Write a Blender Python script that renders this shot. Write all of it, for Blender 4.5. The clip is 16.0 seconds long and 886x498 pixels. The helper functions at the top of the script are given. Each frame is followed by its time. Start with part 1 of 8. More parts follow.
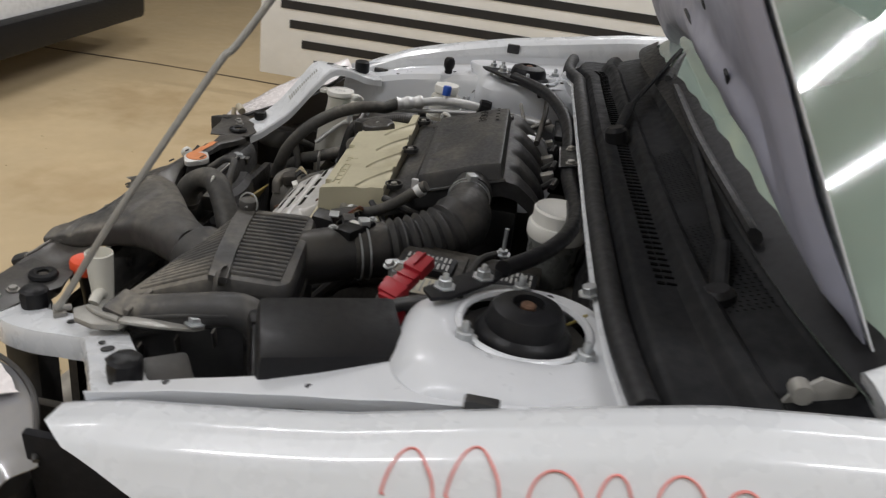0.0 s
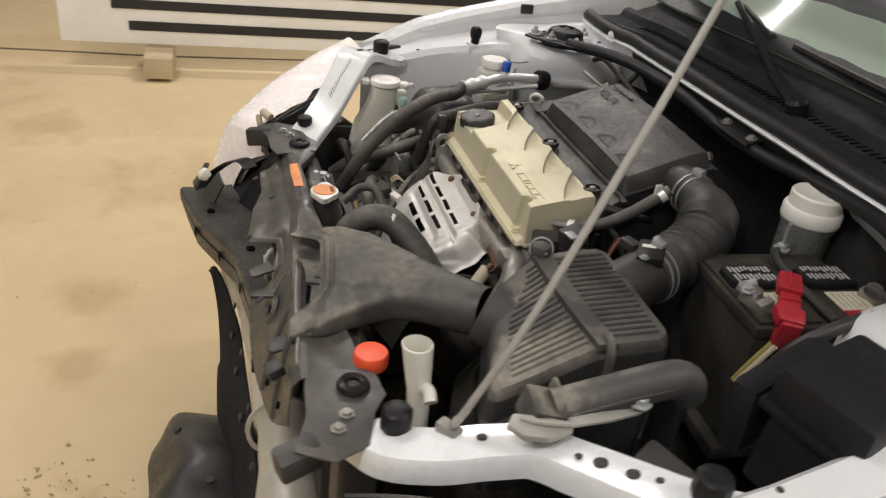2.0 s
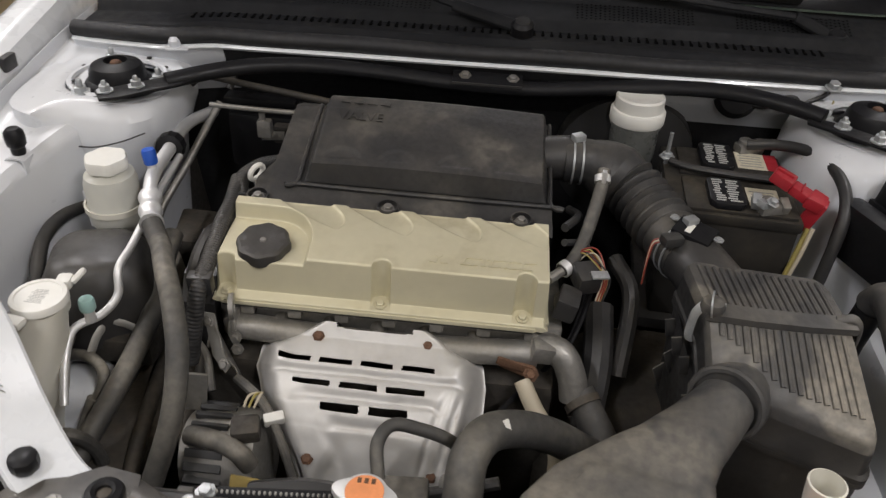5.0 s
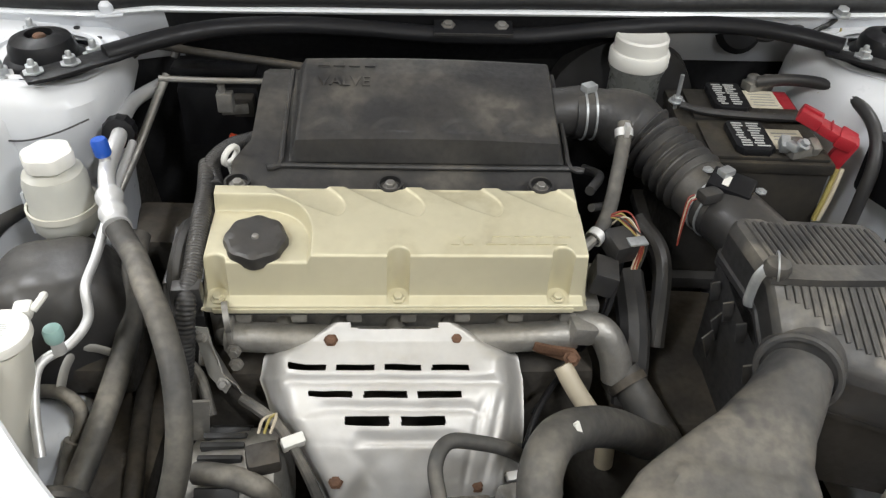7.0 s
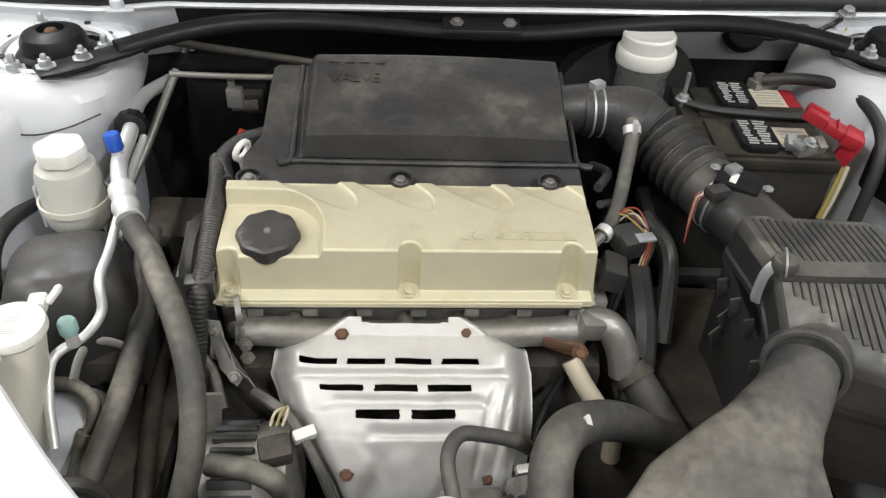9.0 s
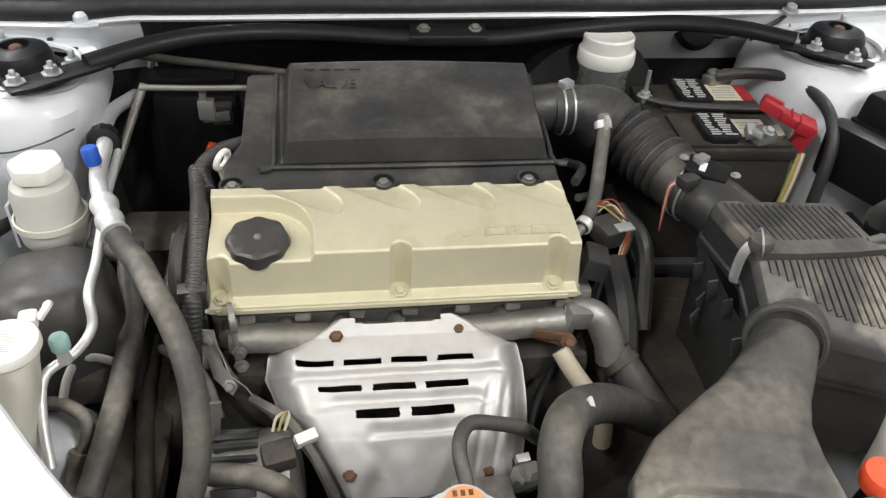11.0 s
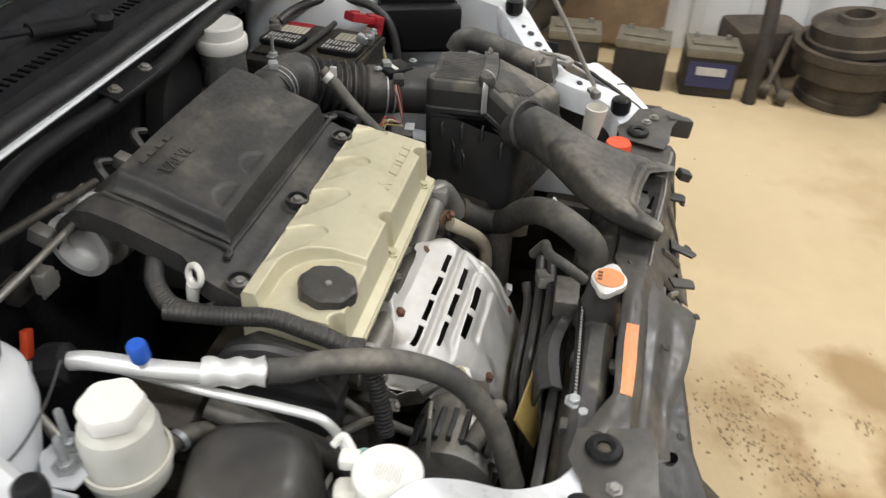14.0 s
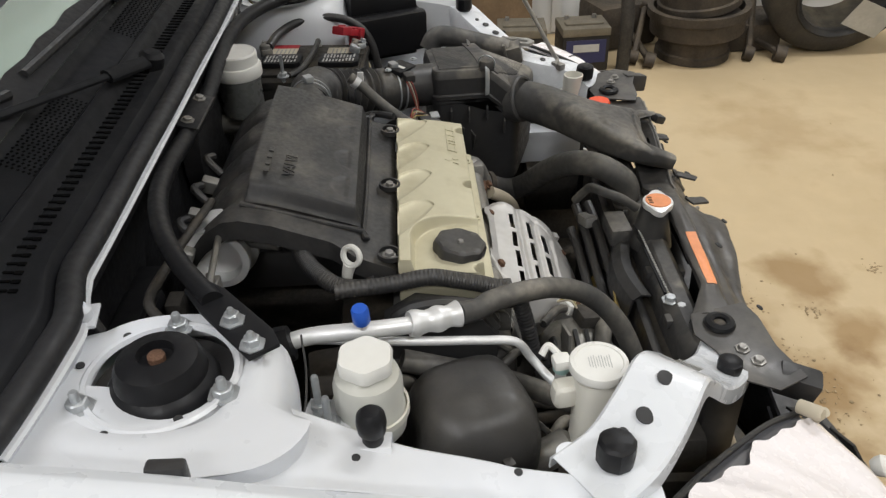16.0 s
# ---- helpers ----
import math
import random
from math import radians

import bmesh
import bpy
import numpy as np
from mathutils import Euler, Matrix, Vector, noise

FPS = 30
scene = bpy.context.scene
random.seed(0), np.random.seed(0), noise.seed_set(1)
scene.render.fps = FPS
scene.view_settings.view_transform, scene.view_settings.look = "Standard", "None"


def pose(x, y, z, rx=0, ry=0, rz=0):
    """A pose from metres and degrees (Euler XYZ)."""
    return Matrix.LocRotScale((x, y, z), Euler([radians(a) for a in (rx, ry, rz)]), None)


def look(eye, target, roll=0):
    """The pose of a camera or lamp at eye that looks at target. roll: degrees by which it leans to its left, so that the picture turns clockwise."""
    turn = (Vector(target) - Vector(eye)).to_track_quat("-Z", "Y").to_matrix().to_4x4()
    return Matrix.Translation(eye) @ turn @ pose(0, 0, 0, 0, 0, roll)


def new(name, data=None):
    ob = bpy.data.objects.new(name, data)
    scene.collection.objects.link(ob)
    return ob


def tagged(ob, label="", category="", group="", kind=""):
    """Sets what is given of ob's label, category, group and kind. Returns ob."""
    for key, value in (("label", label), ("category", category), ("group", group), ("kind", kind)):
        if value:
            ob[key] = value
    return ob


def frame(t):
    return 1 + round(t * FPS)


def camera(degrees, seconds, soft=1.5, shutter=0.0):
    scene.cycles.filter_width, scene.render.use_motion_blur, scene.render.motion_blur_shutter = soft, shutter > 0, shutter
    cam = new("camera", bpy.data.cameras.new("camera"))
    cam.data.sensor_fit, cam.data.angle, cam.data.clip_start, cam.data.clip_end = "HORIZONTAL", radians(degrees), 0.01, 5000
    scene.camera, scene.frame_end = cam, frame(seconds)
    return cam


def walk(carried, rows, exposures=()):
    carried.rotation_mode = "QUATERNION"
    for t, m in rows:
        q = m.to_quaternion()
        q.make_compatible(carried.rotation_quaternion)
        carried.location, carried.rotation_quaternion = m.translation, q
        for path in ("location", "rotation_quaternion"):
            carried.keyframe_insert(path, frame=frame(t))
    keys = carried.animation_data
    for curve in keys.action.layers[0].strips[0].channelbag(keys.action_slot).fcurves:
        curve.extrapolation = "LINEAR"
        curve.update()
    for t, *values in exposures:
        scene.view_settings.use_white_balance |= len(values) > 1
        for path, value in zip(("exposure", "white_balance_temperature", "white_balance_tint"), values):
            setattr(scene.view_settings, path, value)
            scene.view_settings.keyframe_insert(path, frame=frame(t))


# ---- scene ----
# ---------- camera ----------
cam = camera(58.7, 16.0, soft=1.3, shutter=0.4)
PATH = [
    (0, (1.249, 0.627, 1.261), (-0.544, 0.471, 0.391), 7.9),
    (0.5, (1.255, 0.435, 1.279), (-0.53, 0.487, 0.38), 8.6),
    (1, (1.177, 0.284, 1.27), (-0.579, 0.434, 0.324), 8.4),
    (1.5, (1.092, 0.101, 1.283), (-0.626, 0.371, 0.295), 9.1),
    (2, (1.065, -0.136, 1.278), (-0.597, 0.389, 0.298), 7.4),
    (2.5, (0.98, -0.343, 1.291), (-0.575, 0.435, 0.303), 7.4),
    (3, (0.776, -0.474, 1.317), (-0.588, 0.59, 0.314), 4.2),
    (3.5, (0.563, -0.561, 1.323), (-0.511, 0.817, 0.349), 2.1),
    (4, (0.357, -0.592, 1.336), (-0.318, 0.956, 0.265), 2.0),
    (4.5, (0.149, -0.51, 1.332), (-0.227, 1.099, 0.205), 3.1),
    (4.7, (0.07, -0.488, 1.339), (-0.182, 1.14, 0.205), 3.3),
    (6.8, (-0.126, -0.344, 1.293), (-0.034, 1.217, 0.045), 2.4),
    (7.5, (-0.125, -0.354, 1.292), (-0.039, 1.211, 0.05), 2.4),
    (8, (-0.13, -0.355, 1.292), (-0.043, 1.21, 0.05), 2.6),
    (8.5, (-0.137, -0.355, 1.292), (-0.048, 1.21, 0.05), 2.7),
    (9, (-0.14, -0.353, 1.294), (-0.043, 1.205, 0.044), 2.8),
    (11.5, (-0.252, -0.376, 1.282), (0.148, 1.18, 0.09), 3.8),
    (12, (-0.38, -0.319, 1.287), (0.384, 1.069, 0.065), 2.7),
    (12.5, (-0.555, -0.298, 1.305), (0.53, 0.868, 0.095), 3.9),
    (13, (-0.757, -0.242, 1.317), (0.556, 0.652, 0.102), 4.0),
    (13.5, (-0.841, -0.094, 1.308), (0.643, 0.529, 0.12), 2.4),
    (14, (-0.919, 0.055, 1.332), (0.644, 0.404, 0.134), 2.4),
    (14.5, (-1.051, 0.202, 1.345), (0.571, 0.305, 0.179), 0.1),
    (15, (-1.11, 0.292, 1.352), (0.531, 0.272, 0.209), -1.1),
    (15.5, (-1.11, 0.339, 1.346), (0.525, 0.309, 0.194), -1.1),
    (16, (-1.113, 0.352, 1.345), (0.521, 0.343, 0.191), -1.9),
]
EXPOSE = [(0, -0.45), (0.5, -0.25), (1.0, -0.3), (1.5, -0.35), (2.0, -0.05), (2.5, 0.04), (3.2, 0.08), (4, -0.06), (4.5, -0.23), (4.7, -0.18), (6.8, 0.54), (9, 0.60), (11.5, 0.59), (12.5, 0.60), (13.5, 0.40), (14.5, 0.37), (15, 0.1), (16, -0.05)]
BALANCE = [(0, 6500, 12), (0.5, 6650, 12), (1.0, 6850, 12), (1.5, 7000, 13), (2.5, 6900, 13), (3.2, 6650, 12), (4.5, 6850, 14), (4.7, 6800, 14), (6.8, 6450, 9), (11.5, 6500, 10), (16, 6500, 10)]


def balance(t, c):
    """The white balance at t seconds: kelvin or tint."""
    for a, b in zip(BALANCE, BALANCE[1:]):
        if t <= b[0]:
            return a[c] + (b[c] - a[c]) * (t - a[0]) / (b[0] - a[0])
    return BALANCE[-1][c]


walk(cam, [(t, look(eye, target, roll)) for t, eye, target, roll in PATH], [(t, stops, balance(t, 1), balance(t, 2)) for t, stops in EXPOSE])

# ---------- light ----------
world = bpy.data.worlds.new("garage_air")
scene.world = world
world.use_nodes = True
world.node_tree.nodes["Background"].inputs[0].default_value = (0.75, 0.85, 1.0, 1)
world.node_tree.nodes["Background"].inputs[1].default_value = 0.24

CEIL = 3.3
TUBES = [(-1.6, -1.2), (-1.6, 1.9), (1.4, -1.2), (1.4, 1.9), (-3.1, 1.0), (-5.1, 1.2), (0.0, 4.6), (0.0, -4.0)]
for tx, ty in TUBES:
    lamp = bpy.data.lights.new("tube_light", "AREA")
    lamp.shape, lamp.size, lamp.size_y = "RECTANGLE", 0.09, 1.2
    lamp.energy, lamp.color = (45 if (tx, ty) == (1.4, -1.2) else 40), (0.96, 0.97, 1.0)
    ob = new("tube_light", lamp)
    ob.matrix_world = pose(tx, ty, CEIL - 0.125)

# ---------- materials ----------
MATS = {}


def mat(name, color, rough=0.5, metal=0.0, var=0.15, scale=9.0, bump=0.0, bscale=70.0, dust=None, dust_amount=0.0, coat=0.0, island=0.0,
        alpha_trans=0.0, emit=0.0, stretch=(1, 1, 1), rough_var=0.12, wiped=0.0):
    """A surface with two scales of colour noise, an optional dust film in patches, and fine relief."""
    if name in MATS:
        return MATS[name]
    m = bpy.data.materials.new(name)
    m.use_nodes = True
    nt = m.node_tree
    N, L = nt.nodes, nt.links
    bsdf = N["Principled BSDF"]
    geo = N.new("ShaderNodeNewGeometry")
    mp = N.new("ShaderNodeMapping")
    mp.inputs["Scale"].default_value = stretch
    L.new(geo.outputs["Position"], mp.inputs["Vector"])

    def tex(sc, detail=5.0):
        n = N.new("ShaderNodeTexNoise")
        n.inputs["Scale"].default_value, n.inputs["Detail"].default_value = sc, detail
        L.new(mp.outputs["Vector"], n.inputs["Vector"])
        return n.outputs["Fac"]

    def ramp(fac, lo, hi, a, b):
        r = N.new("ShaderNodeMapRange")
        r.inputs["From Min"].default_value, r.inputs["From Max"].default_value = lo, hi
        r.inputs["To Min"].default_value, r.inputs["To Max"].default_value = a, b
        L.new(fac, r.inputs["Value"])
        return r.outputs["Result"]

    def mix(fac, a, b, kind="MIX"):
        x = N.new("ShaderNodeMix")
        x.data_type, x.blend_type = "RGBA", kind
        for sock, v in ((x.inputs[0], fac), (x.inputs[6], a), (x.inputs[7], b)):
            if isinstance(v, bpy.types.NodeSocket):
                L.new(v, sock)
            else:
                sock.default_value = v if isinstance(v, float) else (*v, 1)
        return x.outputs[2]

    big, fine = tex(scale), tex(scale * 7.3)
    lo = tuple(c * (1 - var) for c in color)
    hi = tuple(min(1, c * (1 + var)) for c in color)
    col = mix(ramp(big, 0.3, 0.7, 0, 1), lo, hi)
    col = mix(ramp(fine, 0.35, 0.75, 0, 0.6), col, tuple(c * (1 - 0.7 * var) for c in color))
    if island:
        rnd = ramp(geo.outputs["Random Per Island"], 0, 1, 1 - island, 1 + island)
        cc = N.new("ShaderNodeHueSaturation")
        L.new(rnd, cc.inputs["Value"])
        L.new(col, cc.inputs["Color"])
        col = cc.outputs["Color"]
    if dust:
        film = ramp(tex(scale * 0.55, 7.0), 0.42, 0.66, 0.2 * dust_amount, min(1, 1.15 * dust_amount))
        # the film is full on upward faces and falls to 0.3 on sides
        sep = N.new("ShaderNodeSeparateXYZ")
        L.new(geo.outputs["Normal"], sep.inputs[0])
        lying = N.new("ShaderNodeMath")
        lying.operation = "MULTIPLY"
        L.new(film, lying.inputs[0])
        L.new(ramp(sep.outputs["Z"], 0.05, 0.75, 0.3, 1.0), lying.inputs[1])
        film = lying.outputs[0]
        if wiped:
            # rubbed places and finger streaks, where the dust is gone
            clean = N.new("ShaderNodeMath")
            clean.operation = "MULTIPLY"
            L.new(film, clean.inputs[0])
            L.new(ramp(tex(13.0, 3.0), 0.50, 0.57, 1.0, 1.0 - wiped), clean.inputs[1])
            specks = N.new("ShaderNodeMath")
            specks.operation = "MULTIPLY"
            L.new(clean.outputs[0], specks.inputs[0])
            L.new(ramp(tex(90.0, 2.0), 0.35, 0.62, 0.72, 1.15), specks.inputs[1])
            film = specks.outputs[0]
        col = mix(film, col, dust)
    L.new(col, bsdf.inputs["Base Color"])
    L.new(ramp(fine, 0.3, 0.7, max(0.02, rough - rough_var), min(1, rough + rough_var)), bsdf.inputs["Roughness"])
    bsdf.inputs["Metallic"].default_value = metal
    bsdf.inputs["Coat Weight"].default_value = coat
    bsdf.inputs["Coat Roughness"].default_value = 0.08
    bsdf.inputs["Transmission Weight"].default_value = alpha_trans
    if bump:
        b = N.new("ShaderNodeBump")
        b.inputs["Strength"].default_value, b.inputs["Distance"].default_value = bump, 0.002
        L.new(tex(bscale, 4.0), b.inputs["Height"])
        L.new(b.outputs["Normal"], bsdf.inputs["Normal"])
    if emit:
        L.new(col, bsdf.inputs["Emission Color"])
        bsdf.inputs["Emission Strength"].default_value = emit
    MATS[name] = m
    return m


WHITE = mat("white_body_paint", (0.74, 0.76, 0.78), 0.28, 0, 0.03, 5, coat=0.6, rough_var=0.06)
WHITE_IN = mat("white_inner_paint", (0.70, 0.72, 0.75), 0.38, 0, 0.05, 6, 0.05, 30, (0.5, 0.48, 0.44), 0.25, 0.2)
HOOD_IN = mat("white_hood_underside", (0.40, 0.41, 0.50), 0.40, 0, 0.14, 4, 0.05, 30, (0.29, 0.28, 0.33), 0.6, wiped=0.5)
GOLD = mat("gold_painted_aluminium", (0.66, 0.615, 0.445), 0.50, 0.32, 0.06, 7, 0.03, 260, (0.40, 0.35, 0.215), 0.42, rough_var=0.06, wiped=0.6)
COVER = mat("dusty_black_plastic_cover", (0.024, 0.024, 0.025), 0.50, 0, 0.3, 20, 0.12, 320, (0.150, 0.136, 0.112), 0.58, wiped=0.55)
BLACK = mat("black_plastic", (0.022, 0.022, 0.023), 0.45, 0, 0.2, 14, 0.1, 200, (0.11, 0.10, 0.084), 0.42)
BLACK_CLEAN = mat("satin_black_plastic", (0.011, 0.011, 0.012), 0.42, 0, 0.15, 14, 0.05, 200)
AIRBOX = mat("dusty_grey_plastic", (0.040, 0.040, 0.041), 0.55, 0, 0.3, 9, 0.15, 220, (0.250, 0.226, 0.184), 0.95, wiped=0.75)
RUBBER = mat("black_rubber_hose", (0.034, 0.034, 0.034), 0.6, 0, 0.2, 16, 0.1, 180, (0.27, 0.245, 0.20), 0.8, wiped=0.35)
SEAL = mat("weather_seal_rubber", (0.012, 0.012, 0.013), 0.6, 0, 0.15, 14, 0.05, 150)
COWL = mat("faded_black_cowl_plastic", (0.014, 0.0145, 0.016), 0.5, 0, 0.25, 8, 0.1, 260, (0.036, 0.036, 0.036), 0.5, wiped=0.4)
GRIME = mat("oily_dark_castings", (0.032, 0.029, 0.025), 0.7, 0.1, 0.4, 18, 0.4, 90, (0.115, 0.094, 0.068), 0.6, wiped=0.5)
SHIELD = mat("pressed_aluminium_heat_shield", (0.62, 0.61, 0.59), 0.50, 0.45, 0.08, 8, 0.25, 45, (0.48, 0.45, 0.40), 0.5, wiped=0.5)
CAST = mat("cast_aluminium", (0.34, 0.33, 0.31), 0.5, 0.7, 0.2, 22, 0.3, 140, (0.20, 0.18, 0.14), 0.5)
PIPE = mat("drawn_aluminium_pipe", (0.74, 0.74, 0.73), 0.46, 0.55, 0.08, 14, 0.05, 100)
STEEL = mat("zinc_plated_steel", (0.50, 0.52, 0.53), 0.46, 0.7, 0.2, 30, 0.1, 200, (0.36, 0.36, 0.35), 0.4)
ROD = mat("grey_painted_rod", (0.36, 0.35, 0.32), 0.45, 0.3, 0.1, 20)
RUST = mat("rusty_bolt", (0.14, 0.075, 0.045), 0.8, 0.3, 0.4, 60, 0.3, 200)
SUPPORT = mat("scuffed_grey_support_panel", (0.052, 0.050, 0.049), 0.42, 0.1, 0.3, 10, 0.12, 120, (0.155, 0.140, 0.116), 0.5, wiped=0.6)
MILK = mat("yellowed_translucent_plastic", (0.73, 0.71, 0.63), 0.42, 0, 0.05, 8, 0.04, 80, (0.55, 0.5, 0.38), 0.3)
MILK_BODY = mat("reservoir_milky_body", (0.60, 0.60, 0.55), 0.4, 0, 0.08, 8, 0.04, 80, (0.36, 0.34, 0.27), 0.4)
CAPWHITE = mat("white_cap_plastic", (0.76, 0.75, 0.70), 0.45, 0, 0.05, 12, 0.05, 120, (0.6, 0.57, 0.48), 0.2)
FLUID = mat("dark_fluid_reservoir", (0.16, 0.165, 0.155), 0.3, 0, 0.1, 10)
RED = mat("red_terminal_cover", (0.36, 0.018, 0.028), 0.4, 0, 0.1, 20)
REDCAP = mat("red_orange_cap", (0.85, 0.10, 0.035), 0.45, 0, 0.05, 20)
BLUE = mat("blue_valve_cap", (0.02, 0.10, 0.50), 0.4, 0, 0.08, 20)
TEAL = mat("teal_valve_cap", (0.35, 0.55, 0.52), 0.4, 0, 0.06, 20)
ORANGE = mat("faded_orange_label", (0.80, 0.30, 0.12), 0.5, 0, 0.12, 40)
# near-black in place of the unlit depth of slots and openings
VOID = mat("open_slot_dark", (0.003, 0.003, 0.003), 0.9)
VOID.node_tree.nodes["Principled BSDF"].inputs["Specular IOR Level"].default_value = 0.05
# near-black for the shade in holes, vents and folds, also the gasket
DARK_FILL = mat("dark_recess_and_gasket", (0.03, 0.03, 0.03), 0.6)
PALE = mat("pale_print", (0.45, 0.45, 0.43), 0.6)
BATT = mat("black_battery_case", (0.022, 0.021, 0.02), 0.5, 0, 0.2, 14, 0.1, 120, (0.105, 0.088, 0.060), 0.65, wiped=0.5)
LABEL = mat("cream_label", (0.62, 0.57, 0.44), 0.5, 0, 0.1, 40)
WIRE_Y = mat("yellow_wire", (0.33, 0.27, 0.08), 0.5)
WIRE_R = mat("red_wire", (0.25, 0.04, 0.025), 0.5)
WIRE_W = mat("cream_wire", (0.5, 0.44, 0.33), 0.5)
FILM = mat("pinkish_clear_film", (0.94, 0.885, 0.875), 0.25, 0, 0.05, 10, 0.2, 16, coat=0.6)
LENS_CLEAR = mat("bright_headlamp_glass", (0.50, 0.50, 0.52), 0.09, 0.5, 0.1, 8)
MATTE = mat("matte_black_plastic_sheet", (0.020, 0.020, 0.022), 0.85, 0, 0.2, 12)
MATTE.node_tree.nodes["Principled BSDF"].inputs["Specular IOR Level"].default_value = 0.12
LENS = mat("silvered_headlamp", (0.16, 0.16, 0.17), 0.10, 0.3, 0.1, 8)
GLASS_DARK = mat("tinted_windscreen", (0.10, 0.15, 0.11), 0.03, 0, 0.03, 2, coat=1.0, rough_var=0.0)
GLASS_FRONT = mat("pale_green_windscreen", (0.50, 0.62, 0.54), 0.03, 0, 0.03, 2, coat=0.5, rough_var=0.0, alpha_trans=0.55)
COWL.node_tree.nodes["Principled BSDF"].inputs["Specular IOR Level"].default_value = 0.06
for dull in (BLACK_CLEAN, BATT):
    dull.node_tree.nodes["Principled BSDF"].inputs["Specular IOR Level"].default_value = 0.22
PINKPEN = mat("red_wax_marker", (0.85, 0.30, 0.27), 0.7, 0, 0.2, 60)
YELLOWGLASS = mat("amber_fan_plastic", (0.30, 0.22, 0.07), 0.5, 0, 0.2, 10)
# ---------- building blocks ----------
ORIGIN = {}


def thing(name, at, label, category, group="", kind=""):
    """An empty at the base of a thing, which carries its parts."""
    ob = new(name)
    ob.empty_display_size = 0.05
    ob.location = at
    ORIGIN[ob] = Vector(at)
    return tagged(ob, label, category, group, kind)


def finish(name, bm, material, smooth=35):
    bmesh.ops.recalc_face_normals(bm, faces=bm.faces[:])
    me = bpy.data.meshes.new(name)
    bm.to_mesh(me)
    bm.free()
    me.materials.append(material)
    me.shade_smooth()
    me.set_sharp_from_angle(angle=radians(smooth))
    return me


def part(name, bm, material, parent, label="", smooth=35):
    """Links a mesh, given in world places, as one part under a thing or under a part."""
    c = sum((v.co for v in bm.verts), Vector()) / max(1, len(bm.verts))
    bmesh.ops.translate(bm, verts=bm.verts[:], vec=-c)
    ob = new(name, finish(name, bm, material, smooth))
    ob.parent = parent
    ob.location = c - ORIGIN[parent]
    ORIGIN[ob] = c
    return tagged(ob, label)


def single(name, bm, material, label, category, group="", kind="", smooth=35):
    """A thing that is one mesh; its origin lies at its base."""
    lo = Vector([min(v.co[i] for v in bm.verts) for i in range(3)])
    hi = Vector([max(v.co[i] for v in bm.verts) for i in range(3)])
    c = Vector(((lo.x + hi.x) / 2, (lo.y + hi.y) / 2, lo.z))
    bmesh.ops.translate(bm, verts=bm.verts[:], vec=-c)
    ob = new(name, finish(name, bm, material, smooth))
    ob.location = c
    ORIGIN[ob] = c
    return tagged(ob, label, category, group, kind)


def place(bm, m):
    bmesh.ops.transform(bm, matrix=m, verts=bm.verts[:])
    return bm


def join(*bms):
    out = bmesh.new()
    for b in bms:
        me = bpy.data.meshes.new("tmp")
        b.to_mesh(me)
        b.free()
        out.from_mesh(me)
        bpy.data.meshes.remove(me)
    return out


def soften(bm, width, seg=2, angle=25):
    if width:
        es = [e for e in bm.edges if len(e.link_faces) == 2 and e.calc_face_angle(0) > radians(angle)]
        bmesh.ops.bevel(bm, geom=es, offset=width, segments=seg, profile=0.6, affect="EDGES", clamp_overlap=True)
    return bm


def box(size, at=(0, 0, 0), turn=(0, 0, 0), bevel=0.0, taper=1.0, seg=2):
    bm = bmesh.new()
    bmesh.ops.create_cube(bm, size=1)
    for v in bm.verts:
        k = taper if v.co.z > 0 else 1
        v.co = (v.co.x * size[0] * k, v.co.y * size[1] * k, v.co.z * size[2])
    soften(bm, bevel, seg)
    return place(bm, pose(*at, *turn))


def prism(poly, z0, z1, m=None, bevel=0.0, seg=2):
    bm = bmesh.new()
    lo = [bm.verts.new((x, y, z0)) for x, y in poly]
    hi = [bm.verts.new((x, y, z1)) for x, y in poly]
    bm.faces.new(lo[::-1])
    bm.faces.new(hi)
    for i in range(len(poly)):
        j = (i + 1) % len(poly)
        bm.faces.new((lo[i], lo[j], hi[j], hi[i]))
    bmesh.ops.recalc_face_normals(bm, faces=bm.faces[:])
    soften(bm, bevel, seg)
    return place(bm, m) if m else bm


def lathe(profile, n=28, m=None, lobes=0, depth=0.0, lobe_from=0.0):
    """Turns (radius, height) pairs about z. lobes: grip waves on radii over lobe_from."""
    bm = bmesh.new()
    rings = []
    for r, z in profile:
        ring = []
        for i in range(n):
            a = 2 * math.pi * i / n
            k = r * (1 + (depth * math.cos(lobes * a) if lobes and r >= lobe_from else 0))
            ring.append(bm.verts.new((k * math.cos(a), k * math.sin(a), z)))
        rings.append(ring)
    for a, b in zip(rings, rings[1:]):
        for i in range(n):
            j = (i + 1) % n
            bm.faces.new((a[i], a[j], b[j], b[i]))
    for ring in (rings[0], rings[-1]):
        bm.faces.new(ring)
    return place(bm, m) if m else bm


def upright(at, ahead):
    """A pose whose z runs along ahead."""
    return Matrix.Translation(at) @ Vector(ahead).to_track_quat("Z", "Y").to_matrix().to_4x4()


def smooth_line(pts, steps=8):
    """A Catmull-Rom line through the points."""
    p = [Vector(q) for q in pts]
    p = [2 * p[0] - p[1]] + p + [2 * p[-1] - p[-2]]
    out = []
    for a, b, c, d in zip(p, p[1:], p[2:], p[3:]):
        for k in range(steps):
            t = k / steps
            out.append(0.5 * ((2 * b) + (c - a) * t + (2 * a - 5 * b + 4 * c - d) * t * t + (3 * b - a - 3 * c + d) * t ** 3))
    out.append(p[-2])
    return out


